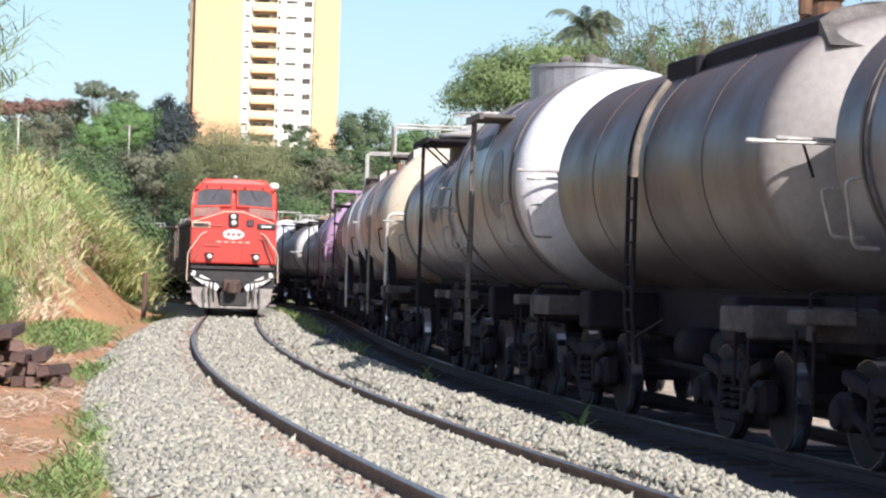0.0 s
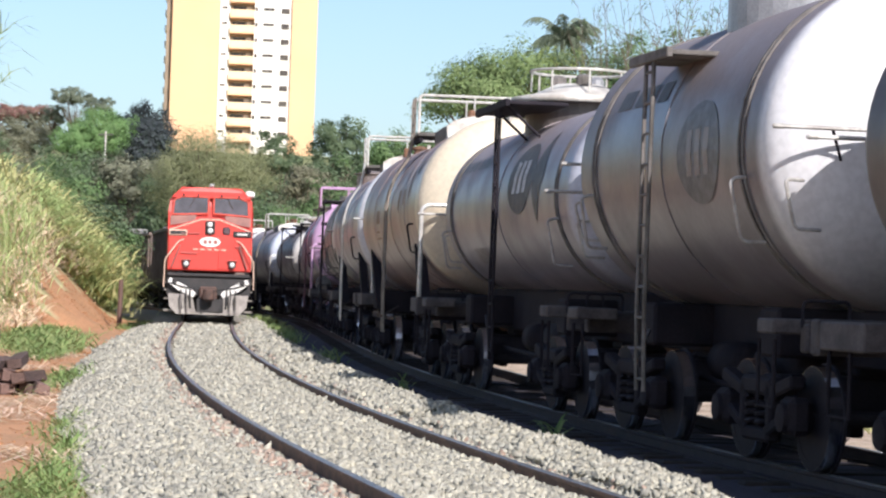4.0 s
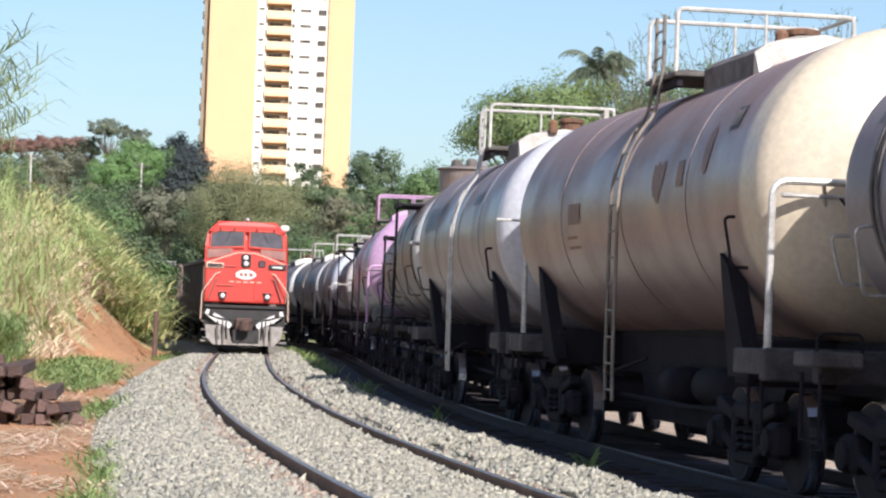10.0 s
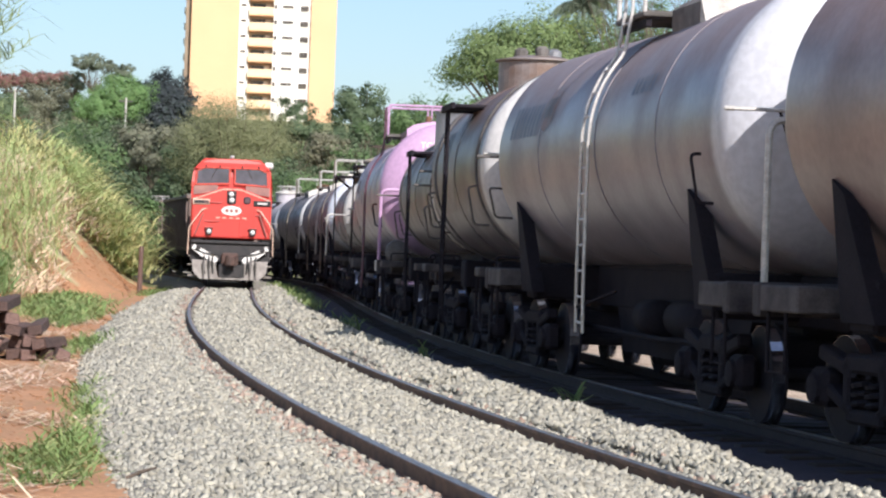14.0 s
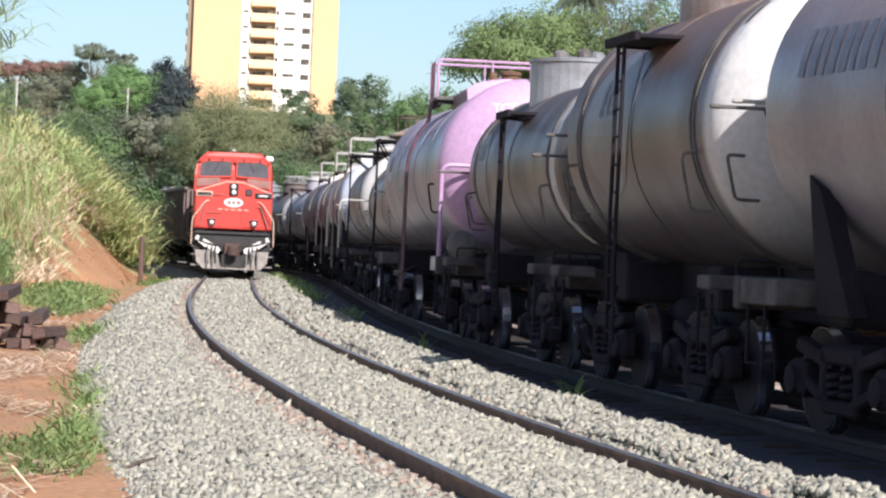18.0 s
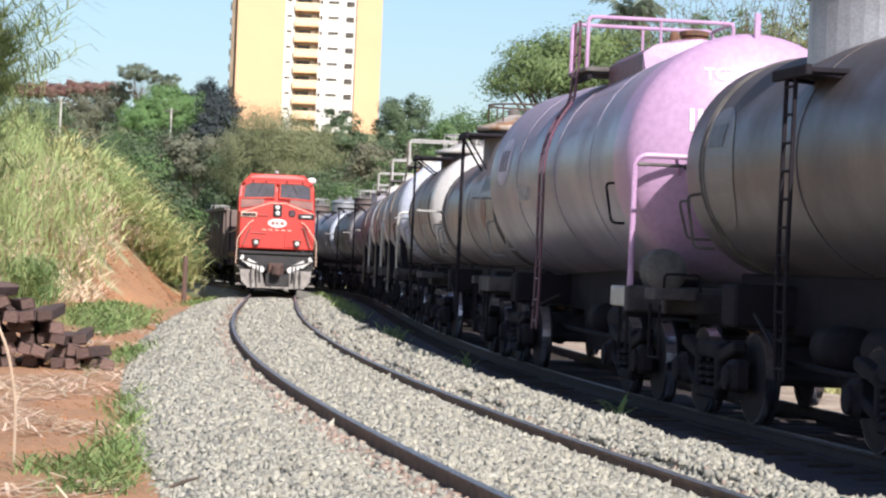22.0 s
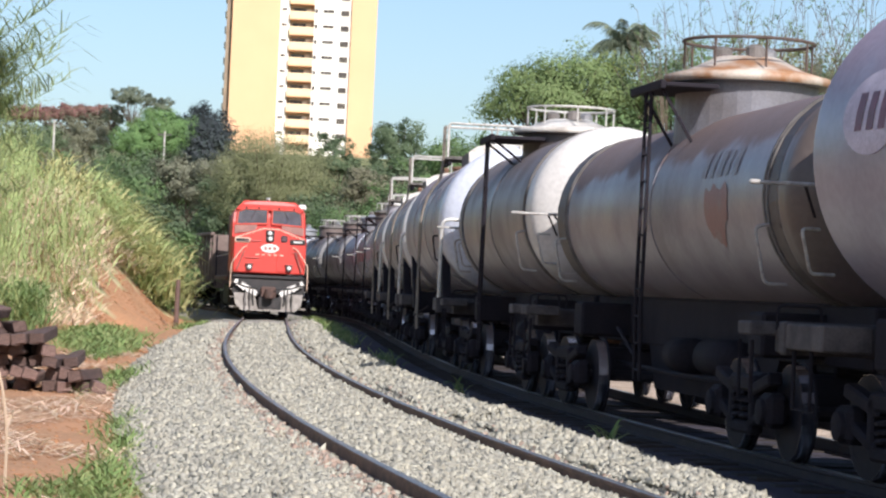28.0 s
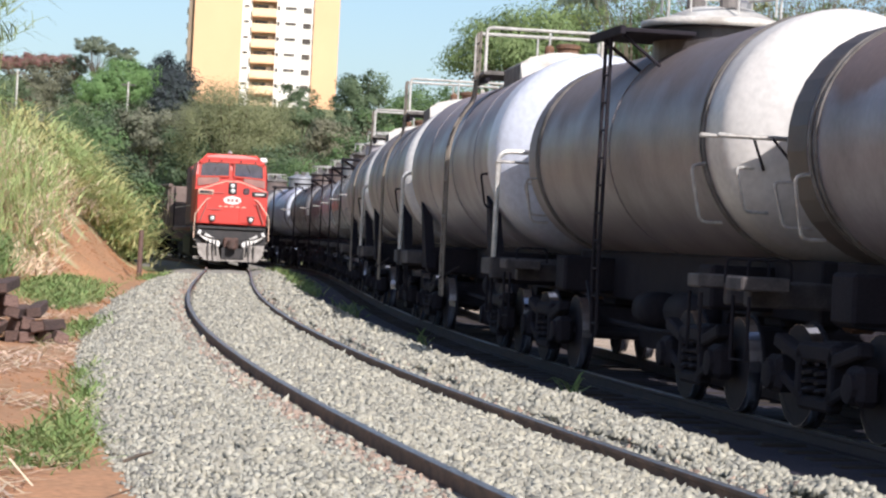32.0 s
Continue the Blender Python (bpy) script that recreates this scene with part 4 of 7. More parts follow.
M["rust_band"] = mat("dark rusty plate", (0.075, 0.057, 0.05), (0.05, 0.04, 0.037), 0.55, scale=2.5, bump=0.1)
M["worn_red"] = mat("worn brown-red paint", (0.19, 0.10, 0.085), (0.20, 0.165, 0.155), 0.5, scale=5, spread=(0.4, 0.6))
M["dome_blue"] = mat("pale blue-grey plate", (0.17, 0.172, 0.195), (0.115, 0.105, 0.107), 0.5, scale=1.5, spread=(0.4, 0.7))
M["faint_dark"] = mat("faded dark lettering", (0.185, 0.145, 0.14), (0.21, 0.195, 0.195), 0.45, scale=7, spread=(0.4, 0.6))
M["faint_blue"] = mat("faded blue lettering", (0.12, 0.13, 0.17), (0.19, 0.19, 0.205), 0.45, scale=7, spread=(0.4, 0.65))
M["worn_dim"] = mat("dull bluish paint", (0.19, 0.185, 0.185), (0.12, 0.11, 0.108), 0.45, scale=1.2, spread=(0.4, 0.65))
M["pale_lilac"] = mat("pale lilac paint", (0.55, 0.50, 0.58), (0.42, 0.37, 0.45), 0.5, scale=4)
M["purple_dark"] = mat("dark violet paint", (0.16, 0.06, 0.09), (0.10, 0.05, 0.07), 0.5, scale=4)
M["pale_band"] = mat("pale paint band", (0.62, 0.59, 0.55), (0.44, 0.40, 0.36), 0.55, scale=3, spread=(0.4, 0.7))


def bars(root, r, zc, y, a, words, h, material, side=-1, gap=0.12):
    """Rows of short bars in place of words that cannot be read; y runs from the far end to the near one."""
    da = math.degrees(h / r)
    for i, w in enumerate(words):
        part("marking", patch(y - w, y, a, a + da, r, zc, n=3, side=side), material, root)
        y -= w + gap


def mark_oval(root, r, zc, y, a, w, h, oval, ink):
    da = math.degrees(h / r)
    ob = part("emblem", patch(y - w / 2, y + w / 2, a - da / 2, a + da / 2, r, zc, shape="oval"), oval, root)
    for k in (-1, 0, 1):
        part("emblem_bar", patch(y + k * w * 0.2 - w * 0.06, y + k * w * 0.2 + w * 0.06, a - da * 0.22, a + da * 0.22, r, zc, t=0.012, n=2), ink, ob)


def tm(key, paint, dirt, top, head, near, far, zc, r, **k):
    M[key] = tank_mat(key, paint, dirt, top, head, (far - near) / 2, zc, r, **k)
    return key


def x_c(root, half, r, zc):
    mark_oval(root, r, zc, -1.2, -1, 1.3, 0.95, "worn_mark", "faint_dark")
    bars(root, r, zc, half - 1.5, 22, (0.5, 0.7, 0.35), 0.22, "ink")


def x_y(root, half, r, zc):
    mark_oval(root, r, zc, -1.5, 14, 1.7, 0.95, "ink", "pale_ink")
    part("diamond", patch(-3.1, -2.3, -16, 44, r, zc, shape="diamond"), "ink", root)
    y = half - 0.75
    for letters in (7, 6, 9):
        bars(root, r, zc, y, 27, (0.085, 0.1, 0.07, 0.09, 0.03, 0.09, 0.1, 0.08, 0.09)[:letters], 0.2, "worn_mark", gap=0.035)
        y -= letters * 0.115 + 0.14
    bars(root, r, zc, half - 2.3, -42, (0.09, 0.09, 0.05, 0.1, 0.09, 0.1), 0.26, "faint_dark", gap=0.1)


def x_cream(root, half, r, zc):
    part("plate", patch(-4.45, -4.12, 22, 32, r, zc, n=4), "ink", root)
    part("plate_face", patch(-4.41, -4.16, 23.5, 30.5, r, zc, t=0.012, n=4), "tan_steel", root)
    part("emblem", patch(-1.95, -1.45, -2, 15, r, zc, n=12, shape="shield"), "faint_red", root, "faded red shield")
    part("marking", patch(-2.75, -2.5, 3, 14, r, zc, n=4), "faint_red", root)
    part("marking", patch(-3.7, -3.45, 6, 26, r, zc, n=6, shape="oval"), "faint_red", root)
    part("marking", patch(half - 3.9, half - 3.3, -6, 4, r, zc, n=4), "faint_red", root)
    for k, w in enumerate((0.5, 0.6)):
        part("marking", patch(half - 3.2 - w, half - 3.2, -13 - 5 * k, -11.5 - 5 * k, r, zc, n=3), "faint_red", root)


def x_c2(root, half, r, zc):
    bars(root, r, zc, half - 1.1, 8, (0.13, 0.15, 0.09, 0.14, 0.15, 0.08, 0.14, 0.13), 0.42, "faint_blue", gap=0.08)
    mark_oval(root, r, zc, half - 3.1, 22, 0.7, 0.62, "worn_red", "worn_mark")
    bars(root, r, zc, -1.5, 18, (0.12, 0.1, 0.14, 0.12, 0.1), 0.2, "faint_blue", gap=0.09)


def x_purple(root, half, r, zc):
    part("lettering", head_lettering("TCT", 0.19, -0.62, zc + 0.85, half, r, zc, 0.48), "white_ink", root)
    for x in (-0.78, -0.69):
        part("marking", head_patch(x, x + 0.05, zc + 0.27, zc + 0.52, half, r, zc, 0.48), "white_ink", root)
    bars(root, r, zc, -0.9, 18, (0.1, 0.1, 0.12, 0.12, 0.14, 0.12), 0.9, "lilac_streak", gap=0.34)
    mark_oval(root, r, zc, half - 1.6, 11, 1.15, 0.72, "pale_lilac", "purple_dark")
    bars(root, r, zc, half - 2.9, -15, (0.1, 0.13, 0.13, 0.13, 0.11), 0.2, "pale_ink", gap=0.06)
    part("hand_brake_drum", lathe([(-0.15, 0.05), (-0.12, 0.23), (0.12, 0.25), (0.15, 0.05)], 20, "y", (-1.02, -half - 0.02, 1.45)), "sill_grey", root, smooth=True)


def x_g(root, half, r, zc):
    part("emblem", patch(-3.35, -2.45, -26, 6, r, zc, n=12, shape="shield"), "shield_red", root, "worn red-brown shield")
    part("dark_band", patch(half - 0.85, half - 0.40, -75, 88, r, zc, n=14), "rust_band", root, "dark rusty band round the end")
    part("dark_band", patch(-half + 0.62, -half + 0.92, -75, 88, r, zc, n=14), "rust_band", root, "dark rusty band round the end")
    for k, w in enumerate((0.26, 0.22, 0.28, 0.2, 0.26)):
        part("marking", patch(-2.2 - 0.3 * k - w * 0.7, -2.2 - 0.3 * k, 12, 27, r, zc, t=0.008, n=6), "faint_dark", root)


def x_r2(root, half, r, zc):
    part("pale_band", patch(-half + 0.55, -half + 0.92, -62, 48, r, zc, n=10), "pale_band", root)
    part("worn_patch", patch(half - 2.1, half - 0.75, -36, 30, r, zc, n=10, shape="oval"), "worn_dim", root, "dull patch of worn grey paint")
    part("marking", patch(half - 1.7, half - 1.2, 8, 20, r, zc, t=0.012, n=4), "worn_mark", root)


def x_r1(root, half, r, zc):
    bars(root, r, zc, -half + 0.5, 40, (0.1,), 0.3, "ink")
    part("worn_patch", patch(half - 3.3, half - 1.3, -28, 40, r, zc, n=10, shape="oval"), "worn_dim", root, "dull patch of worn grey paint")
    bars(root, r + 0.006, zc, half - 1.9, 8, (0.14, 0.14, 0.14), 0.42, "worn_mark", gap=0.1)


M["silver"] = mat("dull silver plate", (0.36, 0.37, 0.39), (0.22, 0.22, 0.225), 0.42, 0.35, scale=2, bump=0.08)
M["rust_cap"] = mat("rust-streaked pale steel", (0.50, 0.44, 0.37), (0.30, 0.15, 0.07), 0.6, scale=2.5, spread=(0.42, 0.62), bump=0.1)
M["rust_dome"] = mat("rusty silver plate", (0.24, 0.205, 0.19), (0.17, 0.115, 0.09), 0.5, 0.2, scale=2.2, spread=(0.45, 0.65), bump=0.1)
M["rust_dark"] = mat("dark rusted pipe", (0.11, 0.075, 0.06), (0.07, 0.05, 0.042), 0.8, scale=6)
# hood red kept dark to cut the red light it bounces onto the tanks
M["hood_red"] = mat("dark red paint", (0.20, 0.05, 0.04), (0.13, 0.04, 0.034), 0.6, scale=2)
SOOT, BROWN = (0.05, 0.045, 0.042), (0.085, 0.066, 0.052)


def consist():
    def dome(near, far, r, zc, key, paint, dirt, top, head, label, k=None, **kw):
        dome_car(near, far, r, zc, tm(key, paint, dirt, top, head, near, far, zc, r, **(k or {})), label, **kw)

    def big(near, far, r, zc, key, paint, dirt, top, head, label, k=None, **kw):
        big_car(near, far, r, zc, tm(key, paint, dirt, top, head, near, far, zc, r, **(k or {})), label, **kw)

    dome(2.2, 11.1, 1.2, 2.62, "tank_blue_grey", (0.13, 0.14, 0.16), SOOT, BROWN, (0.4, 0.4, 0.42), "dark blue-grey tank car with a dome")
    big(12.0, 21.0, 1.27, 2.63, "tank_soot", (0.095, 0.083, 0.078), (0.05, 0.04, 0.036), (0.062, 0.046, 0.038), (0.29, 0.27, 0.25), "soot-dark tank car with a pale end and top walkway", {"spec": 0.3, "rough": 0.45, "head_w": 0.38}, hand="sill_grey", wedge=False, end_rail=False, platform=False, belly=-0.02, box_mat="skirt", gutter="sill_grey", ladder_mat="tan_steel")
    dome(21.95, 28.95, 1.43, 2.75, "tank_white_end", (0.20, 0.185, 0.178), (0.085, 0.075, 0.07), (0.13, 0.115, 0.105), (0.62, 0.62, 0.63), "grey domed tank car with a white end",
         {"head_w": 0.54}, dome=0.78, dome_h=0.26, flat=True, dome_mat="silver", cap="sill_grey", cap_rail=None, extra=x_c, post_y=0.0, dome_y=0.0, bar_z=0.07, walk_z=3.65, post="sill_grey")
    dome(29.9, 40.0, 1.17, 2.58, "tank_steel", (0.22, 0.21, 0.22), (0.11, 0.102, 0.104), (0.17, 0.15, 0.14), (0.44, 0.46, 0.52), "steel-grey domed tank car with a dark oval emblem",
         {"streak": 0.3, "head_w": 0.42}, dome=0.72, dome_h=0.45, rim=0.42, lid=0.2, dome_mat="dome_dark", cap="pale_dirty", extra=x_y, post_y=-0.6, dome_y=0.6, bar_z=-0.03, walk_z=3.80)
    big(40.7, 52.35, 1.42, 2.73, "tank_cream", (0.32, 0.25, 0.205), (0.18, 0.135, 0.115), (0.15, 0.11, 0.092), (0.57, 0.495, 0.375), "grimy cream tank car with bright white walkway and rails",
        {"head_w": 0.95}, box_y=-2.8, extra=x_cream)
    big(53.2, 64.75, 1.42, 2.73, "tank_grey", (0.28, 0.268, 0.265), (0.16, 0.145, 0.14), (0.15, 0.125, 0.115), (0.52, 0.53, 0.56), "weathered grey tank car with a silver end and ladder",
        {"head_w": 0.7}, ladder_mat="metal", extra=x_c2, rail_x=1.1, bar=True, mid=0.0, box_y=-1.95)
    dome(65.6, 72.35, 1.38, 2.71, "tank_rust_a", (0.125, 0.112, 0.112), (0.075, 0.062, 0.056), (0.09, 0.06, 0.045), (0.55, 0.54, 0.52), "rust-brown domed tank car with a silver end",
         {"head_w": 0.62, "spec": 0.3, "rough": 0.42}, grabs="sill_grey", dome=0.62, dome_h=0.42, rim=0.8, dome_mat="rust_dome", cap="rust_dome", cap_rail=None, extra=x_r1, post_y=0.0, dome_y=1.0, bar_z=0.07, walk_z=3.61, walk_half=0.6)
    dome(73.3, 81.45, 1.13, 2.55, "tank_dark", (0.13, 0.122, 0.12), (0.08, 0.072, 0.068), (0.05, 0.042, 0.036), (0.09, 0.083, 0.08), "small dark tank car with a silver dome and pale band", {"spec": 0.3, "rough": 0.42},
         grabs="sill_grey", dome=0.70, dome_h=0.43, flat=True, dome_mat="silver", cap="silver", cap_rail=None, extra=x_r2, post_y=-0.2, dome_y=1.0, bar_z=0.02, walk_z=3.23, walk_half=0.45)
    big(82.2, 93.7, 1.41, 2.72, "tank_violet", (0.30, 0.30, 0.335), (0.24, 0.225, 0.24), (0.20, 0.165, 0.185), (0.46, 0.29, 0.44), "violet tank car with dusty sides and violet rails",
        {"head_w": 1.25}, hand="purple", gutter="purple", ladder_mat="purple_dark", box_mat="purple_dark", wedge=False, mid=0.4, belly=-0.10, step_mat="pale_dirty", extra=x_purple)
    dome(94.6, 106.1, 1.06, 2.46, "tank_rust_b", (0.255, 0.24, 0.235), (0.13, 0.108, 0.10), (0.105, 0.078, 0.064), (0.10, 0.08, 0.07), "rusty grey tank car with a tall rust-stained dome", {"spec": 0.3, "rough": 0.45, "crown_at": (0.36, 0.50), "head_w": 0.62},
         dome=0.80, dome_h=0.62, rim=0.52, dome_mat="dome_blue", lid=0.13, cap="rust_cap", cap_rail="rust_dark", extra=x_g, post_y=-0.3, bar_z=0.04, walk_z=3.73)
    dome(106.8, 116.6, 1.2, 2.6, "tank_band", (0.20, 0.18, 0.17), (0.12, 0.105, 0.095), (0.10, 0.085, 0.075), (0.55, 0.53, 0.50), "brown-grey domed tank car with a pale end",
         {"head_w": 0.85, "spec": 0.3, "rough": 0.5}, dome=0.74, dome_h=0.34, rim=0.32, lid=0.14, dome_mat="dome_dark", cap="pale_dirty", post_y=-0.3, bar_z=-0.08, walk_z=3.77)
    big(117.3, 128.6, 1.38, 2.70, "tank_blue", (0.25, 0.245, 0.25), (0.15, 0.125, 0.11), (0.17, 0.15, 0.14), (0.52, 0.55, 0.62), "blue-grey tank car with white pipe rails", {"head_w": 1.3, "spec": 0.35, "rough": 0.5})
    big(129.6, 141.2, 1.36, 2.69, "tank_tan", (0.24, 0.225, 0.21), (0.12, 0.11, 0.10), (0.13, 0.115, 0.10), (0.62, 0.61, 0.59), "brown-grey tank car with white pipe rails", {"spec": 0.3, "rough": 0.55})
    big(142.1, 153.7, 1.36, 2.69, "tank_tan_b", (0.20, 0.19, 0.185), (0.10, 0.092, 0.085), (0.11, 0.10, 0.09), (0.65, 0.64, 0.62), "dark brown tank car with white pipe rails", {"spec": 0.3, "rough": 0.55})
    dome(154.8, 163.4, 1.2, 2.6, "tank_white_a", (0.30, 0.295, 0.29), (0.15, 0.14, 0.13), (0.3, 0.29, 0.27), (0.72, 0.71, 0.69), "dusty white domed tank car", {"head_w": 1.3, "spec": 0.3, "rough": 0.55}, cap="pale_dirty")
    dome(164.4, 173.0, 1.2, 2.6, "tank_sooty", (0.12, 0.115, 0.11), SOOT, BROWN, (0.35, 0.34, 0.33), "sooty domed tank car far down the train")
    dome(174.0, 182.8, 1.2, 2.6, "tank_pale", (0.27, 0.28, 0.30), (0.15, 0.15, 0.15), (0.2, 0.2, 0.2), (0.6, 0.64, 0.7), "pale blue-grey domed tank car", dome_mat="silver", cap="silver", cap_rail=None)
    dome(183.8, 192.4, 1.2, 2.6, "tank_sooty_b", (0.14, 0.13, 0.125), SOOT, BROWN, (0.3, 0.29, 0.28), "grey domed tank car at the bend")
    dome(193.4, 202.2, 1.2, 2.6, "tank_sooty_c", (0.15, 0.14, 0.13), SOOT, BROWN, (0.3, 0.29, 0.28), "brown-grey domed tank car at the bend")
    dome(203.2, 211.9, 1.2, 2.6, "tank_pale_b", (0.40, 0.43, 0.48), (0.22, 0.22, 0.23), (0.3, 0.31, 0.33), (0.66, 0.70, 0.76), "pale blue-white domed tank car near the tail of the train", dome_mat="silver", cap="silver", cap_rail=None)
    dome(212.9, 221.5, 1.2, 2.6, "tank_sooty_d", (0.16, 0.15, 0.145), SOOT, BROWN, (0.3, 0.29, 0.28), "grey-brown domed tank car near the tail of the train")


consist()


# ---- locomotive ----
def prism(profile, x0, x1):
    """A body with the side outline profile (y, z), from x0 to x1."""
    bm = bmesh.new()
    A = [bm.verts.new((x0, y, z)) for y, z in profile]
    B = [bm.verts.new((x1, y, z)) for y, z in profile]
    bm.faces.new(A), bm.faces.new(B[::-1])
    n = len(profile)
    for i in range(n):
        bm.faces.new((A[i], A[(i + 1) % n], B[(i + 1) % n], B[i]))
    bmesh.ops.recalc_face_normals(bm, faces=bm.faces)
    return bm


def front_panel(outline, y, depth):
    """A slab with the outline (x, z), facing the camera."""
    bm = bmesh.new()
    A = [bm.verts.new((x, y, z)) for x, z in outline]
    B = [bm.verts.new((x, y + depth, z)) for x, z in outline]
    bm.faces.new(A), bm.faces.new(B[::-1])
    n = len(outline)
    for i in range(n):
        bm.faces.new((A[i], A[(i + 1) % n], B[(i + 1) % n], B[i]))
    bmesh.ops.recalc_face_normals(bm, faces=bm.faces)
    return bm


def headlight(parent, x, y, z, r, label):
    h = part("headlight", lathe([(y, r + 0.03), (y - 0.05, r + 0.03), (y - 0.05, r)], 20, "y", (x, 0, z)), "black", parent)
    part("lens", lathe([(y - 0.045, r * 0.95), (y - 0.07, r * 0.7), (y - 0.08, r * 0.1)], 20, "y", (x, 0, z)), "lamp", h, label, smooth=True)
    return h


M["cab_panel"] = mat("greyish pink panel", (0.30, 0.165, 0.135), (0.20, 0.115, 0.10), 0.5, scale=4)
M["plough_rust"] = mat("dull brown casting", (0.12, 0.065, 0.05), (0.06, 0.04, 0.034), 0.8, scale=6, bump=0.3)
M["window_frame_dark"] = mat("smoked pane", (0.12, 0.07, 0.075), (0.07, 0.05, 0.06), 0.3, scale=4)
M["lamp"] = mat("headlight lens", (0.75, 0.74, 0.70), (0.62, 0.62, 0.60), 0.12, scale=10, spec=0.9)
M["cream_line"] = mat("cream stripe", (0.70, 0.50, 0.38), (0.6, 0.42, 0.32), 0.5, scale=6)


def build_loco():
    root = thing("locomotive", "red diesel locomotive with a wide cab and grey plough", "locomotive")
    # the nose is a wide box whose top falls to the front; the cab rises behind it
    nose = front_panel([(-1.42, 1.74), (-1.44, 3.16), (-0.30, 3.56), (0.30, 3.56), (1.44, 3.16), (1.42, 1.74)], 0.0, 1.5)
    bmesh.ops.bevel(nose, geom=[e for e in nose.edges if e.verts[0].co.y < 0.1 and e.verts[1].co.y < 0.1], offset=0.07, segments=3, affect="EDGES", profile=0.5)
    part("nose", nose, "red", root)
    cab = bmesh.new()
    sec = [(-1.46, 1.8), (-1.46, 3.75), (-1.40, 4.22), (-1.0, 4.55), (-0.55, 4.62), (0.55, 4.62), (1.0, 4.55), (1.40, 4.22), (1.46, 3.75), (1.46, 1.8)]
    for y0, y1, k in ((1.1, 3.9, 1.0),):
        A = [cab.verts.new((x, y0 - (0.0 if z < 3.7 else -0.25 * (z - 3.7)), z)) for x, z in sec]
        B = [cab.verts.new((x, y1, z)) for x, z in sec]
        cab.faces.new(A), cab.faces.new(B[::-1])
        for i in range(10):
            cab.faces.new((A[i], A[(i + 1) % 10], B[(i + 1) % 10], B[i]))
    bmesh.ops.recalc_face_normals(cab, faces=cab.faces)
    part("cab", cab, "red", root)
    part("roof", front_panel([(-1.0, 4.56), (-0.56, 4.635), (0.56, 4.635), (1.0, 4.56), (0.98, 4.53), (-0.98, 4.53)], 1.5, 2.4), "dark_red", root)
    # brow over the windscreens, slanting forward
    brow = bmesh.new()
    A = [brow.verts.new(p) for p in ((-1.36, 1.06, 4.27), (1.36, 1.06, 4.27), (1.02, 1.46, 4.64), (-1.02, 1.46, 4.64))]
    B = [brow.verts.new(p) for p in ((-1.34, 1.7, 4.24), (1.34, 1.7, 4.24), (1.02, 1.9, 4.60), (-1.02, 1.9, 4.60))]
    brow.faces.new(A), brow.faces.new(B[::-1])
    for k in range(4):
        brow.faces.new((A[k], A[(k + 1) % 4], B[(k + 1) % 4], B[k]))
    bmesh.ops.recalc_face_normals(brow, faces=brow.faces)
    part("brow", brow, "red", root)
    for s in (-1, 1):
        w = part("windscreen", front_panel([(s * 0.12, 3.76), (s * 1.28, 3.70), (s * 1.24, 4.16), (s * 0.98, 4.27), (s * 0.12, 4.27)], 1.06, 0.05), "glass", root, "dark tinted windscreen")
        for a, b in (((s * 0.09, 3.73), (s * 1.31, 3.67)), ((s * 1.31, 3.67), (s * 1.27, 4.18)), ((s * 1.27, 4.18), (s * 0.99, 4.30)), ((s * 0.99, 4.30), (s * 0.09, 4.30)), ((s * 0.09, 4.30), (s * 0.09, 3.73))):
            part("gasket", tube([(a[0], 1.05, a[1]), (b[0], 1.05, b[1])], 0.028, 6), "dark_red", w)
        part("wiper", tube([(s * 0.55, 1.0, 4.30), (s * 0.75, 1.02, 3.92)], 0.012, 5), "black", w)
        part("lower_pane", front_panel([(s * 0.5, 3.44), (s * 1.38, 3.30), (s * 1.38, 3.62), (s * 0.5, 3.68)], 1.05, 0.04), "cab_panel", root, "dull lower cab panel")
        # cream stripe along the slope of the nose
        part("stripe", front_panel([(s * 0.02, 3.52), (s * 0.31, 3.52), (s * 1.40, 3.13), (s * 1.40, 3.095), (s * 0.31, 3.485), (s * 0.02, 3.485)], -0.012, 0.05), "cream_line", root)
        nb = part("number_board", box((min(s * 0.78, s * 1.40), -0.05, 2.93), (max(s * 0.78, s * 1.40), 0.02, 3.13), 0.02), "cream_line" if s < 0 else "black", root)
        part("board_face", box((min(s * 0.83, s * 1.35), -0.06, 2.97), (max(s * 0.83, s * 1.35), -0.045, 3.09)), "black", nb)
        if s > 0:
            part("board_text", box((0.92, -0.066, 3.0), (1.26, -0.058, 3.06)), "white", nb)
        headlight(root, s * 0.78, -0.06, 1.98, 0.095, "round ditch light")
        part("lamp_hood", box((s * 0.78 - 0.16, -0.16, 2.09), (s * 0.78 + 0.16, 0.02, 2.13), 0.015), "dusk_red", root)
        # slanting hand rails beside the nose
        hr = part("hand_rail", tube(bent([(s * 1.52, -0.28, 1.15), (s * 1.50, -0.28, 2.1), (s * 1.05, -0.10, 2.75), (s * 0.9, 0.0, 2.8)], 0.1), 0.02, 7), "cream_line", root)
        part("hand_rail", tube([(s * 1.28, -0.08, 1.85), (s * 1.0, -0.08, 2.62)], 0.03, 6), "dusk_red", root)
        part("hand_rail", tube([(s * 1.42, 0.2, 1.8), (s * 1.42, 0.2, 3.1)], 0.022, 6), "cream_line", hr)
        # step well and its white treads
        sw = part("step_well", box((min(s * 0.98, s * 1.5), -0.35, 0.35), (max(s * 0.98, s * 1.5), 0.3, 0.42), 0.01), "grey", root)
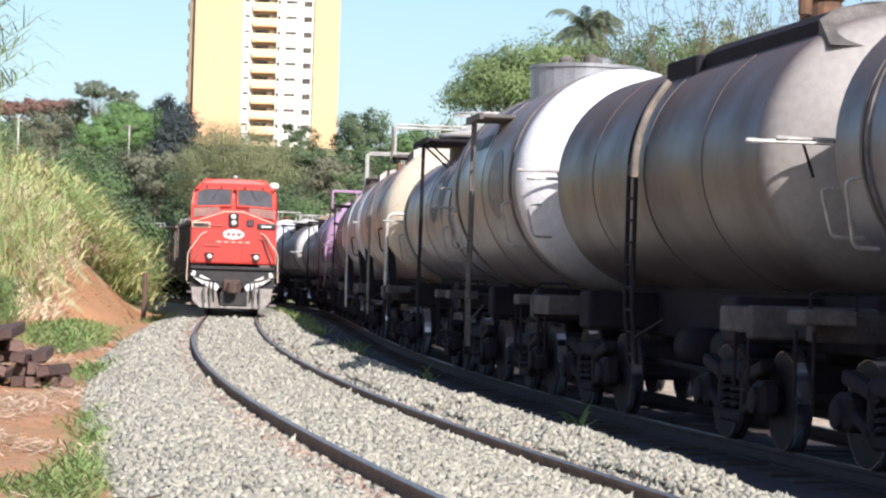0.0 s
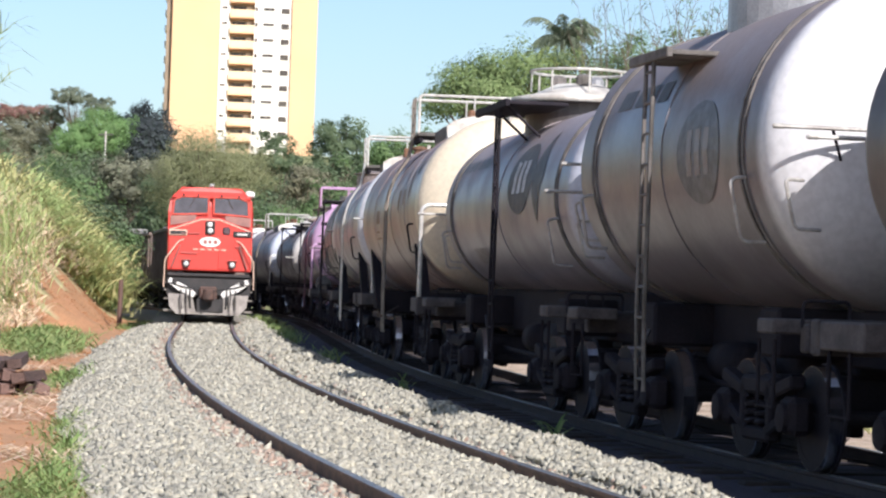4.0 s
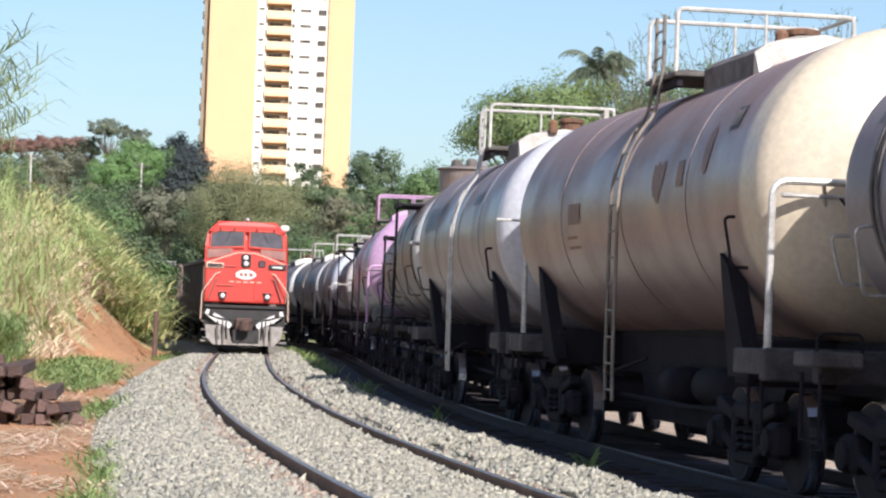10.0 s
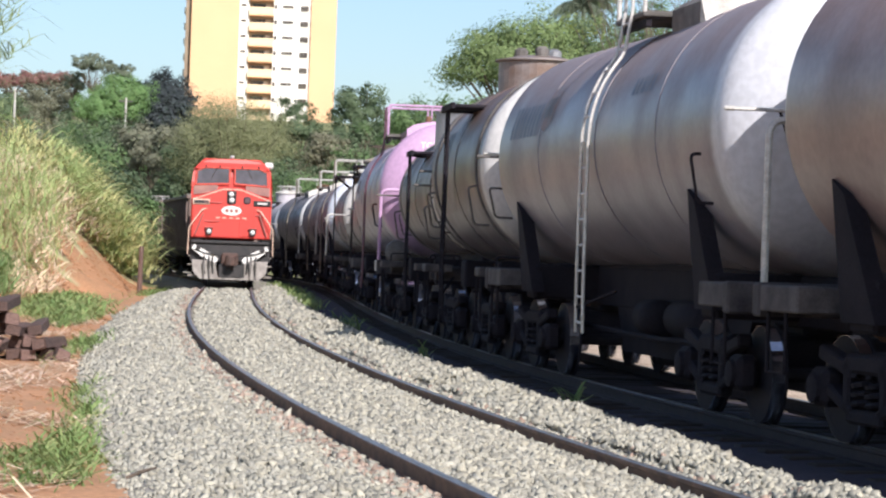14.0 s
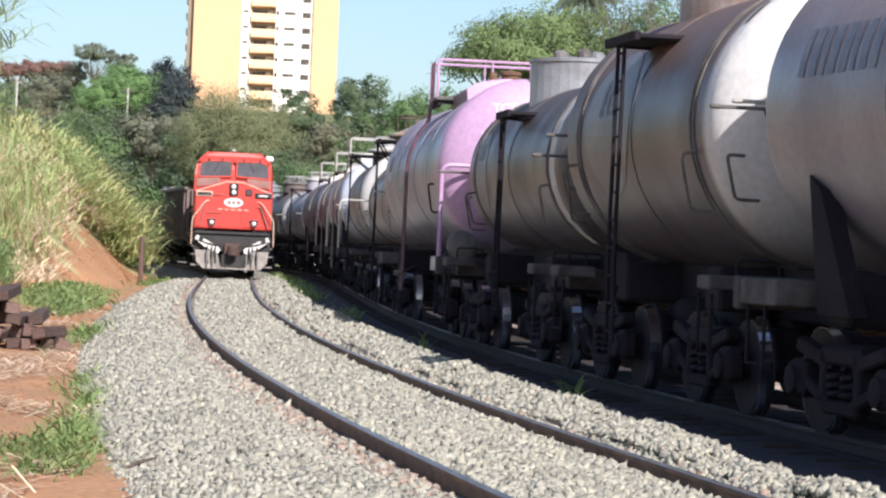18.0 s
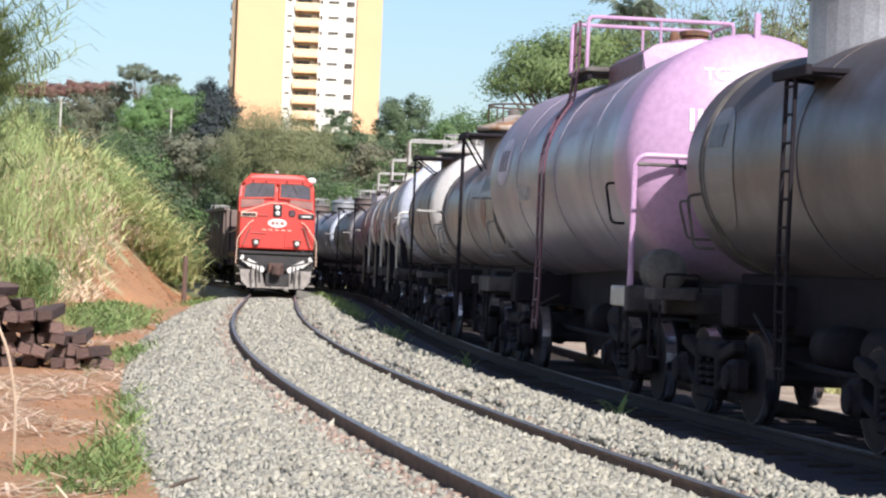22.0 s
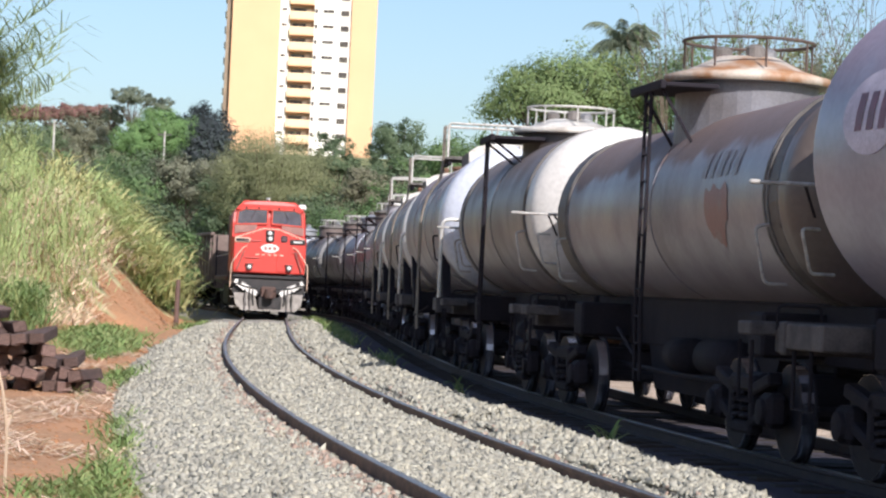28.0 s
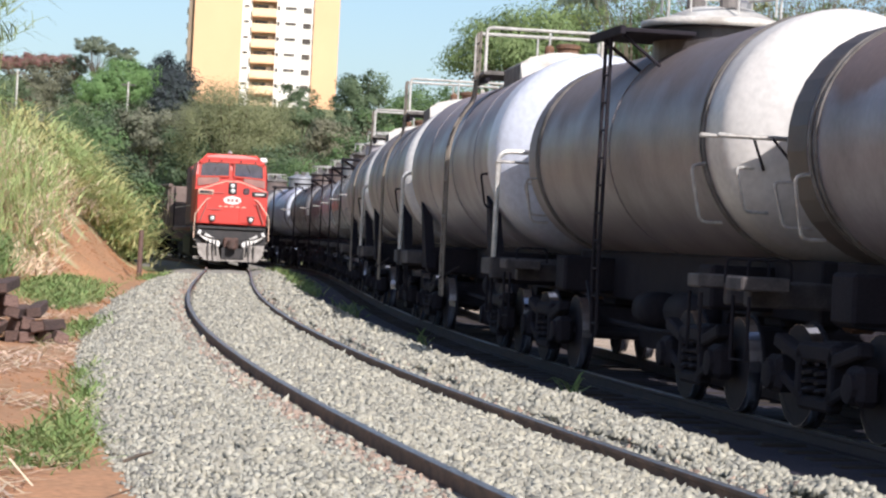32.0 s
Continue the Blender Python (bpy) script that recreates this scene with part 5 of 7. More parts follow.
        for k, z in enumerate((0.75, 1.05, 1.32)):
            part("step", box((min(s * (0.95 + 0.0 * k), s * 1.5), -0.32 + 0.12 * k, z), (max(s * 0.95, s * 1.5), 0.3, z + 0.05), 0.01), "grey", sw)
        part("cut_lever", tube([(s * 0.3, -0.5, 1.12), (s * 0.9, -0.48, 1.2), (s * 1.38, -0.42, 1.33)], 0.022, 6), "black", root)
        part("corner_brace", front_panel([(s * 0.42, 0.98), (s * 0.55, 1.12), (s * 1.30, 1.50), (s * 1.38, 1.34), (s * 1.0, 1.06), (s * 0.5, 0.84)], -0.44, 0.08), "white", root, "white slanting end brace")
        part("lamp_marker", lathe([(-0.5, 0.09), (-0.44, 0.09)], 14, "y", (s * 1.14, 0, 1.38)), "black", root)
        for x in (0.62, 0.75, 0.92):
            part("mu_hose", tube([(s * x, -0.42, 1.1), (s * x, -0.55, 0.85), (s * (x - 0.02), -0.55, 0.55), (s * (x - 0.06), -0.50, 0.28)], 0.03, 6), "hose", root)
        # bogie and fuel tank shapes along the frame
        part("side_frame", box((min(s * 1.0, s * 1.2), 1.2, 0.3), (max(s * 1.0, s * 1.2), 5.6, 0.9), 0.05), "frame", root)
        part("side_frame", box((min(s * 1.0, s * 1.2), 13.2, 0.3), (max(s * 1.0, s * 1.2), 17.6, 0.9), 0.05), "frame", root)
        part("walkway", box((min(s * 0.9, s * 1.5), 4.0, 1.42), (max(s * 0.9, s * 1.5), 18.4, 1.6), 0.02), "hood_red", root)
        part("walkway_rail", tube([(s * 1.45, 4.0, 2.5), (s * 1.45, 18.2, 2.5)], 0.02, 6), "cream_line", root)
    part("frame", box((-1.45, 0.0, 1.38), (1.45, 18.6, 1.62), 0.02), "black", root)
    part("anticlimber", box((-1.40, -0.28, 1.54), (1.40, 0.1, 1.66), 0.03), "black", root)
    part("end_plate", box((-1.42, -0.22, 0.9), (1.42, 0.05, 1.5), 0.02), "black", root)
    plough = bmesh.new()
    pts = [(-1.36, 0.95, -0.35), (-1.30, 0.52, -0.5), (-1.05, 0.27, -0.62), (1.05, 0.27, -0.62), (1.30, 0.52, -0.5), (1.36, 0.95, -0.35), (0.55, 0.95, -0.42), (0.42, 0.40, -0.58), (-0.42, 0.40, -0.58), (-0.55, 0.95, -0.42)]
    A = [plough.verts.new((x, y, z)) for x, z, y in pts]
    B = [plough.verts.new((x, y + 0.08, z)) for x, z, y in pts]
    plough.faces.new(A), plough.faces.new(B[::-1])
    for i in range(10):
        plough.faces.new((A[i], A[(i + 1) % 10], B[(i + 1) % 10], B[i]))
    bmesh.ops.recalc_face_normals(plough, faces=plough.faces)
    part("plough", plough, "grey", root, "dusty grey plough plate")
    for x in (-0.92, -0.72, 0.72, 0.92):
        part("plough_rib", box((x - 0.03, -0.66, 0.3), (x + 0.03, -0.4, 0.95), 0.01), "sill_grey", root)
    # solid black block standing for the dark of the recess behind the coupler
    part("pilot_recess", box((-0.40, -0.64, 0.34), (0.52, -0.3, 0.80), 0.03), "black", root)
    part("draft_gear", box((-0.30, -0.45, 0.70), (0.30, 0.0, 1.22), 0.05), "plough_rust", root)
    cp = part("coupler", box((-0.16, -0.85, 0.82), (0.16, -0.4, 1.08), 0.05), "plough_rust", root)
    part("knuckle", lathe([(0.76, 0.16), (0.80, 0.2), (1.10, 0.2), (1.14, 0.16)], 14, "z", (0.02, -0.92, 0)), "plough_rust", cp)
    part("air_hose", tube([(0.42, -0.45, 0.9), (0.44, -0.62, 0.6), (0.38, -0.62, 0.35)], 0.035, 6), "hose", root)
    part("air_hose", tube([(-0.3, -0.45, 0.85), (-0.28, -0.62, 0.5), (-0.2, -0.6, 0.3)], 0.035, 6), "hose", root)
    hb = part("headlight_box", box((-0.18, -0.04, 3.0), (0.16, 0.03, 3.45), 0.02), "black", root)
    for k, (dx, dz) in enumerate(((-0.02, 3.33), (0.0, 3.12))):
        headlight(hb, dx + 0.0, -0.04, dz, 0.10, "bright headlight lens")
    part("nose_door", box((0.30, -0.025, 1.84), (0.78, 0.02, 2.98), 0.01), "red", root)
    part("door_window", box((0.42, -0.045, 3.0), (0.68, 0.02, 3.26), 0.05), "window_frame_dark", root)
    part("emblem", front_panel([(0.0 + 0.36 * math.cos(a), 2.74 + 0.17 * math.sin(a)) for a in np.linspace(0, 2 * math.pi, 25)[:-1]], -0.03, 0.04), "white", root, "white oval emblem")
    for k, w in enumerate((0.16, 0.14, 0.18)):
        part("emblem_bar", box((-0.22 + k * 0.17, -0.04, 2.68), (-0.22 + k * 0.17 + w * 0.7, -0.028, 2.80)), "dusk_red", root)
    for k in range(5):
        part("marking", box((-0.56 + k * 0.24, -0.03, 2.46), (-0.56 + k * 0.24 + 0.15, -0.012, 2.50)), "cream_line", root)
    for x0, x1, z in ((-1.0, -0.4, 2.35), (-1.0, -0.35, 3.02), (0.85, 1.2, 2.6)):
        part("grab_iron", tube([(x0, -0.06, z), (x1, -0.06, z)], 0.014, 5), "dusk_red", root)
    ac = part("roof_cooler", box((1.18, 1.9, 4.36), (1.50, 2.6, 4.58), 0.06), "white", root, "white cooler box on the roof")
    for x in (-0.95, -0.45, 0.35, 0.95):
        part("marker_lamp", box((x - 0.03, 0.98, 4.32), (x + 0.03, 1.06, 4.40), 0.01), "black", root)
    part("horn", lathe([(-0.3, 0.03), (0.1, 0.04), (0.25, 0.09)], 10, "y", (0.0, 2.6, 4.75)), "metal", root)
    part("hood", box((-0.95, 3.9, 1.6), (0.95, 18.2, 4.35), 0.12), "hood_red", root)
    part("radiator_wing", box((-0.98, 15.0, 3.7), (0.98, 17.8, 4.45), 0.08), "hood_red", root)
    part("fuel_tank", box((-1.3, 6.2, 0.35), (1.3, 12.2, 1.3), 0.12), "black", root)
    for y0 in (1.6, 3.4, 5.2, 13.6, 15.4, 17.2):
        SPIN.append((wheelset(root, y0), "loco"))
    return root


M["dusk_red"] = mat("dull red paint", (0.34, 0.12, 0.10), (0.24, 0.09, 0.08), 0.5, scale=5)
LOCO = build_loco()


def hopper(s0):
    root = thing("hopper_wagon", "brown ribbed steel hopper wagon behind the locomotive", "wagon", "hopper wagons")
    body = prism([(-7.0, 3.55), (7.0, 3.55), (7.0, 2.2), (5.0, 1.0), (-5.0, 1.0), (-7.0, 2.2)], -1.5, 1.5)
    part("body", body, "hopper", root)
    for s in (-1, 1):
        for y in np.linspace(-6.8, 6.8, 11):
            part("rib", box((min(s * 1.5, s * 1.6), float(y) - 0.06, 1.2), (max(s * 1.5, s * 1.6), float(y) + 0.06, 3.57), 0.01), "hopper", root)
        part("top_chord", box((min(s * 1.42, s * 1.62), -7.08, 3.51), (max(s * 1.42, s * 1.62), 7.08, 3.65), 0.02), "hopper", root)
        part("side_sill", box((min(s * 1.4, s * 1.58), -7.4, 1.0), (max(s * 1.4, s * 1.58), 7.4, 1.25), 0.02), "frame", root)
    for y in (-6.94, 6.94):
        part("end_post", box((-1.49, y - 0.1, 1.02), (1.49, y + 0.1, 3.5), 0.02), "hopper", root)
        part("end_ladder", tube([(-1.3, y * 1.03, 1.1), (-1.3, y * 1.03, 3.5)], 0.03, 5), "frame", root)
    for y in (-5.3, 5.3):
        for w in bogie(root, y):
            SPIN.append((w, "loco"))
    HOPPERS.append((root, s0))
    return root


hopper(0)
for k in range(1, 5):
    src = HOPPERS[0][0]
    c = copy_thing(src, pose(0, 0, 0))
    HOPPERS.append((c, k * 16.0))
    SPIN.extend((o, "loco") for o in c.children_recursive if o.name.startswith("wheelset"))


# ---- apartment tower on the hill ----
def build_tower():
    root = thing("apartment_tower", "tall ochre and white apartment tower with balconies on the hill", "building", m=pose(-29.4, 462, 24.4, 0, 0, 2.2))
    W, H, fl, n = 13.3, 57.0, 2.85, 20
    # sections of the front, left to right: ochre bay, white strip, balconies, white wall, ochre bay
    e = [-W, -4.55, -2.75, 2.35, 8.6, W]
    part("left_bay", box((e[0], 0, -6), (e[1], 18, H), 0.05), "yellow", root, "ochre rendered bay")
    part("right_bay", box((e[4], 0, -6), (e[5], 18, H), 0.05), "yellow", root, "ochre rendered bay")
    part("white_strip", box((e[1], 0.6, -6), (e[2], 18, H)), "cream_wall", root)
    part("white_wall", box((e[3], 0.6, -6), (e[4], 18, H)), "cream_wall", root)
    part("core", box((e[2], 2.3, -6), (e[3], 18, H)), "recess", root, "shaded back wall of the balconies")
    part("side_wall", box((e[0] - 1.1, 1.4, -6), (e[0], 17, H - 1)), "shaded_side", root)
    part("roof_slab", box((e[0] - 0.2, -0.2, H), (e[5] + 0.2, 18.2, H + 0.8)), "cream_wall", root)

    def window(x0, x1, z0, z1, y):
        w = part("window", box((x0, y - 0.05, z0), (x1, y + 0.06, z1)), "tower_glass", root)
        part("window_sill", box((x0 - 0.06, y - 0.12, z0 - 0.08), (x1 + 0.06, y + 0.02, z0)), "cream_wall", w)

    for k in range(-1, n):
        z = k * fl
        if k >= 0:
            b = part("balcony", box((e[2], -0.25, z - 0.15), (e[3] - 0.6, 2.4, z + 0.05)), "yellow", root)
            part("parapet", box((e[2], -0.3, z + 0.05), (e[3] - 0.6, -0.12, z + 1.42), 0.02), "lifted_ochre", b, "ochre balcony parapet")
            part("balcony_door", box((e[2] + 0.5, 2.2, z + 0.05), (e[3] - 2.2, 2.35, z + 2.2)), "tower_glass", b)
            part("shutter", box((e[3] - 2.1, 2.1, z + 0.05), (e[3] - 1.2, 2.32, z + 2.2)), "cream_wall", b)
            part("balcony_side", box((e[3] - 0.6, 0.62, z - 0.2), (e[3], 2.4, z + fl - 0.2)), "cream_wall", b)
            window(e[3] - 0.45, e[3] - 0.02, z + 1.3, z + 2.0, 0.58)
        window(e[1] + 0.3, e[1] + 1.25, z + 1.55, z + 1.95, 0.58)
        window(e[3] + 1.0, e[3] + 3.0, z + 1.45, z + 1.95, 0.58)
        window(e[4] - 1.95, e[4] - 0.45, z + 0.95, z + 1.95, 0.58)
        window(e[4] - 0.06, e[4] + 0.0, z + 1.1, z + 1.9, 0.3)
        part("side_balcony", box((e[0] - 1.5, 3.0, z), (e[0] - 1.1, 8.0, z + 1.1)), "cream_wall", root)
    return root


# lighter copy of the bays' ochre: parapet brightness is put into the colour
M["lifted_ochre"] = mat("ochre render lightened as if sunlit", (0.86, 0.64, 0.40), (0.82, 0.60, 0.37), 0.85, scale=0.2)
# back wall of the balconies, with the shade of the recess in its colour
M["recess"] = mat("balcony wall darkened for shade", (0.60, 0.50, 0.40), (0.5, 0.42, 0.33), 0.85, scale=0.4)
# dark ochre for the tower's left flank, painted as the side away from the sun
M["shaded_side"] = mat("ochre render darkened for shade", (0.30, 0.23, 0.16), (0.24, 0.18, 0.13), 0.85, scale=0.3)
M["tower_glass"] = mat("window glass", (0.06, 0.05, 0.045), (0.10, 0.085, 0.07), 0.2, scale=0.5)
build_tower()


# ---- plants ----
rng = np.random.default_rng(7)


def soup(name, verts, nper, faces, material, parent=None, label=""):
    """Many like pieces in one mesh: verts (count, nper, 3), faces of one piece."""
    cnt = len(verts)
    V = np.asarray(verts, float).reshape(-1, 3)
    me = bpy.data.meshes.new(name)
    loops = np.concatenate([np.asarray(f) for f in faces])
    sizes = np.array([len(f) for f in faces])
    allv = (loops[None, :] + (np.arange(cnt) * nper)[:, None]).ravel()
    tot = np.tile(sizes, cnt)
    me.vertices.add(len(V))
    me.vertices.foreach_set("co", V.ravel())
    me.loops.add(len(allv))
    me.loops.foreach_set("vertex_index", allv)
    me.polygons.add(len(tot))
    me.polygons.foreach_set("loop_start", np.concatenate([[0], np.cumsum(tot)[:-1]]))
    me.update(calc_edges=True)
    me.validate()
    me.materials.append(M[material] if isinstance(material, str) else material)
    ob = new(name, me)
    if parent is not None:
        ob.parent = parent
    if label:
        ob["label"] = label
    return ob


def leaf_cloud(centres, radii, per, size, up=0.3, seed=1, middle=None):
    """Leaf blades round clump centres: diamond cards that mostly face out of the crown; returns (count, 4, 3)."""
    g = np.random.default_rng(seed)
    C = np.repeat(np.asarray(centres, float), per, 0)
    R = np.repeat(np.asarray(radii, float), per, 0)[:, None]
    d = g.normal(size=C.shape)
    d /= np.linalg.norm(d, axis=1)[:, None]
    P = C + d * R * (g.random((len(C), 1)) ** 0.45) * np.array([1, 1, 0.75])
    out = P - (np.mean(centres, 0) if middle is None else np.asarray(middle))
    out /= np.linalg.norm(out, axis=1)[:, None] + 1e-6
    face = out * 0.62 + d * 0.55 + np.array([0, 0, up]) + g.normal(size=C.shape) * 0.22
    face /= np.linalg.norm(face, axis=1)[:, None]
    a = np.cross(face, g.normal(size=C.shape))
    a /= np.linalg.norm(a, axis=1)[:, None]
    b = np.cross(face, a)
    s = size * 0.62 * (0.6 + 0.8 * g.random((len(C), 1)))
    return np.stack([P - a * s, P + b * s * 0.5 - face * s * 0.15, P + a * s, P - b * s * 0.5 - face * s * 0.15], 1)


def tree(name, label, x, y, height, wx, wz, leaf, size=0.22, clumps=60, per=45, trunk=0.16, z0=None, seed=1, spread=1.0, flat=False, stems=1, lean=0.0, category="tree"):
    """A tapered trunk, limbs that reach the clumps, and a crown of leaf clumps with gaps."""
    g = np.random.default_rng(seed)
    zb = float(ground_z(x, y)) - 0.15 if z0 is None else z0
    root = thing(name, label, category, m=pose(x, y, zb))
    cz = height - wz / 2
    cs, rs = [], []
    while len(cs) < clumps:
        p = g.normal(size=3)
        p /= np.linalg.norm(p)
        k = g.random() ** 0.35
        q = p * k
        if flat and q[2] < -0.35:
            continue
        wob = 1 + 0.35 * noise.noise(Vector(p * 1.6) + Vector((seed * 3.1, 0, 0)))
        cs.append((q[0] * wx / 2 * wob + lean, q[1] * wx / 2 * wob, cz + q[2] * wz / 2 * wob))
        rs.append((0.20 + 0.14 * g.random()) * min(wx, wz * 1.3) * 0.5 * spread)
    bm = bmesh.new()
    fork = max(0.3, (cz - wz * 0.35) * 0.8)
    for k in range(stems):
        off = g.normal(size=2) * 0.15 * (stems > 1) * wx * 0.4
        tip = (float(off[0]) + lean * 0.6, float(off[1]), cz)
        add_tube(bm, [(float(off[0]) * 0.3, float(off[1]) * 0.3, 0), (float(off[0]) * 0.6 + 0.08 * lean, float(off[1]) * 0.6, fork * 0.6), (float(off[0]) * 0.8 + lean * 0.3, float(off[1]) * 0.8, fork), tip], [trunk, trunk * 0.8, trunk * 0.65, trunk * 0.2], 7)
    part("trunk", bm, "bark", root)
    bm = bmesh.new()
    for i in range(0, len(cs), max(1, len(cs) // 22)):
        c = cs[i]
        mid = (c[0] * 0.5 + lean * 0.2, c[1] * 0.5, fork + (c[2] - fork) * 0.45)
        add_tube(bm, [(lean * 0.25, 0, fork * 0.9), mid, c], [trunk * 0.45, trunk * 0.28, trunk * 0.08], 5)
    part("branching", bm, "bark", root)
    soup("crown", leaf_cloud(cs, rs, int(per * 1.65), size, seed=seed), 4, [(0, 1, 2, 3)], leaf, root, "crown of small leaves")
    return root


def seen_at(az, d):
    return d * math.sin(radians(az)), d * math.cos(radians(az))


def tree_at(name, label, az, el, d, width, high, leaf, **k):
    """A tree whose crown tops out at an elevation el in degrees, d metres off; width and high of the crown in metres."""
    while True:
        x, y = seen_at(az, d)
        off = min(abs(float(lateral(t, x, min(y, 236.0)))) for t in (LOCO_TRACK, TANK_TRACK))
        if y > 240 or off > width * 0.4 + 1.7:
            break
        d += 2.0            # no tree stands on a track
        width, high, k["size"] = width * d / (d - 2.0), high * d / (d - 2.0), k.get("size", 0.22) * d / (d - 2.0)
    zb = float(ground_z(x, y)) - 0.15
    top = 1.42 + d * math.tan(radians(el))
    return tree(name, label, x, y, max(top - zb, high * 1.02), width, high, leaf, z0=zb, **k)


def plant_all():
    T = tree_at
    # behind the locomotive
    T("tree", "round olive-green tree behind the train", -4.25, 3.55, 172, 9.0, 7.2, "leaf_e", size=0.10, clumps=230, per=130, seed=3, spread=0.95)
    T("tree", "dull green tree behind the train", -5.15, 2.3, 145, 4.6, 4.5, "leaf_a", size=0.16, clumps=70, per=60, seed=33)
    T("tree", "dark green tree below the tower", -2.8, 3.4, 190, 4.2, 5.6, "leaf_a", size=0.2, clumps=60, per=55, seed=4)
    T("tree", "slender green tree with a pointed crown", -1.38, 3.98, 210, 5.2, 5.6, "leaf_a", size=0.2, clumps=80, per=55, seed=5)
    T("tree", "pale olive tree on the slope", -2.1, 2.7, 180, 4.2, 4.0, "leaf_c", size=0.18, clumps=60, per=50, seed=6)
    for i, (az, el, d, w, h, leaf) in enumerate(((-3.0, 2.1, 140, 5.0, 4.0, "leaf_a"), (-2.2, 1.9, 140, 6.0, 4.2, "leaf_b"), (-1.3, 2.45, 150, 5.0, 4.6, "leaf_b"), (-0.4, 3.25, 170, 6.0, 4.5, "leaf_b"),
                                                  (0.3, 3.62, 190, 6.0, 5.0, "leaf_b"), (-0.6, 2.0, 140, 6.0, 4.6, "leaf_b"), (0.4, 2.2, 140, 6.0, 5.0, "leaf_a"), (1.2, 2.6, 140, 6.0, 5.0, "leaf_a"), (1.1, 3.72, 165, 5.0, 4.0, "leaf_b"),
                                                  (-3.6, 1.5, 135, 6, 4, "leaf_b"), (-5.9, 1.6, 128, 6.0, 5.0, "leaf_a"), (-5.1, 1.2, 125, 4.0, 4.0, "leaf_d"), (-6.6, 2.0, 140, 6.0, 5.0, "leaf_d"),
                                                  (-6.1, 2.6, 200, 7.0, 5.0, "leaf_a"), (-7.0, 2.9, 180, 7.0, 6.0, "leaf_a"), (-7.7, 2.3, 125, 5.0, 4.6, "leaf_b"), (-7.0, 1.7, 112, 4.6, 4.2, "leaf_a"),
                                                  (-8.4, 2.7, 150, 6.5, 5.0, "leaf_a"), (-9.3, 2.6, 150, 6.5, 5.0, "leaf_c"), (-6.5, 1.3, 110, 3.6, 3.6, "leaf_b"), (-6.15, 2.78, 165, 4.6, 3.4, "leaf_f"), (-5.5, 2.72, 165, 4.6, 3.4, "leaf_f"), (-7.4, 2.85, 150, 5.0, 4.0, "leaf_b"))):
        T("shrub", "dense green shrub on the slope behind the tracks" if leaf in ("leaf_a", "leaf_b") else "dull olive shrub on the slope behind the tracks", az, el, d, w, h, leaf,
          size=0.15 if d < 160 else 0.2, clumps=60, per=55, trunk=0.08, seed=40 + i, stems=2, category="shrub")
    g = random.Random(12)
    for i in range(34):
        az = -10.2 + i * 0.335 + g.uniform(-0.15, 0.15)
        d = g.uniform(175, 250)
        el = (2.7 if az < -5.6 else 2.2 if az < -2.6 else 2.75) + g.uniform(-0.25, 0.3) + (0.5 if az > -0.6 else 0)
        leaf = g.choice(["leaf_a", "leaf_c", "leaf_b", "leaf_a", "leaf_a"])
        T("shrub", "leafy shrub on the far slope", az, el, d, g.uniform(6, 9), g.uniform(4.5, 6.5), leaf, size=0.24, clumps=46, per=46, trunk=0.1, seed=200 + i, category="shrub")
    # skyline on the left
    T("tree", "tall grey-green tree with gaps in its crown", -7.45, 4.27, 300, 5.6, 2.9, "leaf_u", size=0.17, clumps=85, per=32, seed=8, spread=0.85, trunk=0.10, stems=3, flat=True)
    T("tree", "slim grey-green tree upright on the skyline", -7.03, 4.20, 302, 1.8, 3.6, "leaf_u", size=0.2, clumps=26, per=34, seed=81, spread=1.4, trunk=0.1)
    T("tree", "small grey-green tree on the skyline", -6.72, 4.08, 300, 2.4, 2.2, "leaf_u", size=0.2, clumps=28, per=32, seed=82, spread=1.2, trunk=0.1)
    T("tree", "low bushy grey-green tree on the skyline", -7.85, 3.9, 304, 3.0, 2.6, "leaf_u", size=0.22, clumps=30, per=34, seed=83, spread=1.2, trunk=0.1)
    T("tree", "bright green bushy tree on the skyline", -6.75, 3.80, 260, 6.6, 4.4, "leaf_g", size=0.17, clumps=170, per=44, seed=9, trunk=0.14, spread=1.0, stems=3)
    T("tree", "bright green bushy tree on the skyline", -7.35, 3.45, 258, 5.4, 3.6, "leaf_g", size=0.17, clumps=130, per=46, seed=91, trunk=0.14, spread=1.0, stems=2)
    T("tree", "green tree with a shaded crown", -6.9, 3.25, 266, 7.0, 4.0, "leaf_a", size=0.22, clumps=80, per=50, seed=92, trunk=0.2)
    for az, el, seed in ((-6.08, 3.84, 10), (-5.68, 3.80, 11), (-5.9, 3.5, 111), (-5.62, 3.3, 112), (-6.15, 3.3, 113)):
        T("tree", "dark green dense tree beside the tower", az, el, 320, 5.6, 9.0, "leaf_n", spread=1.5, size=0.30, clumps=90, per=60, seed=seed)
    T("tree", "dull green tree on the skyline", -8.3, 3.58, 310, 7.0, 5.0, "leaf_f", size=0.24, clumps=80, per=48, seed=12, spread=1.2)
    T("tree", "dull green tree on the skyline", -8.85, 3.5, 305, 6.0, 5.0, "leaf_f", size=0.24, clumps=70, per=48, seed=121, spread=1.2)
    T("tree", "dull green tree on the skyline", -9.6, 3.4, 300, 8.0, 5.0, "leaf_a", size=0.24, clumps=80, per=48, seed=13, spread=1.2)
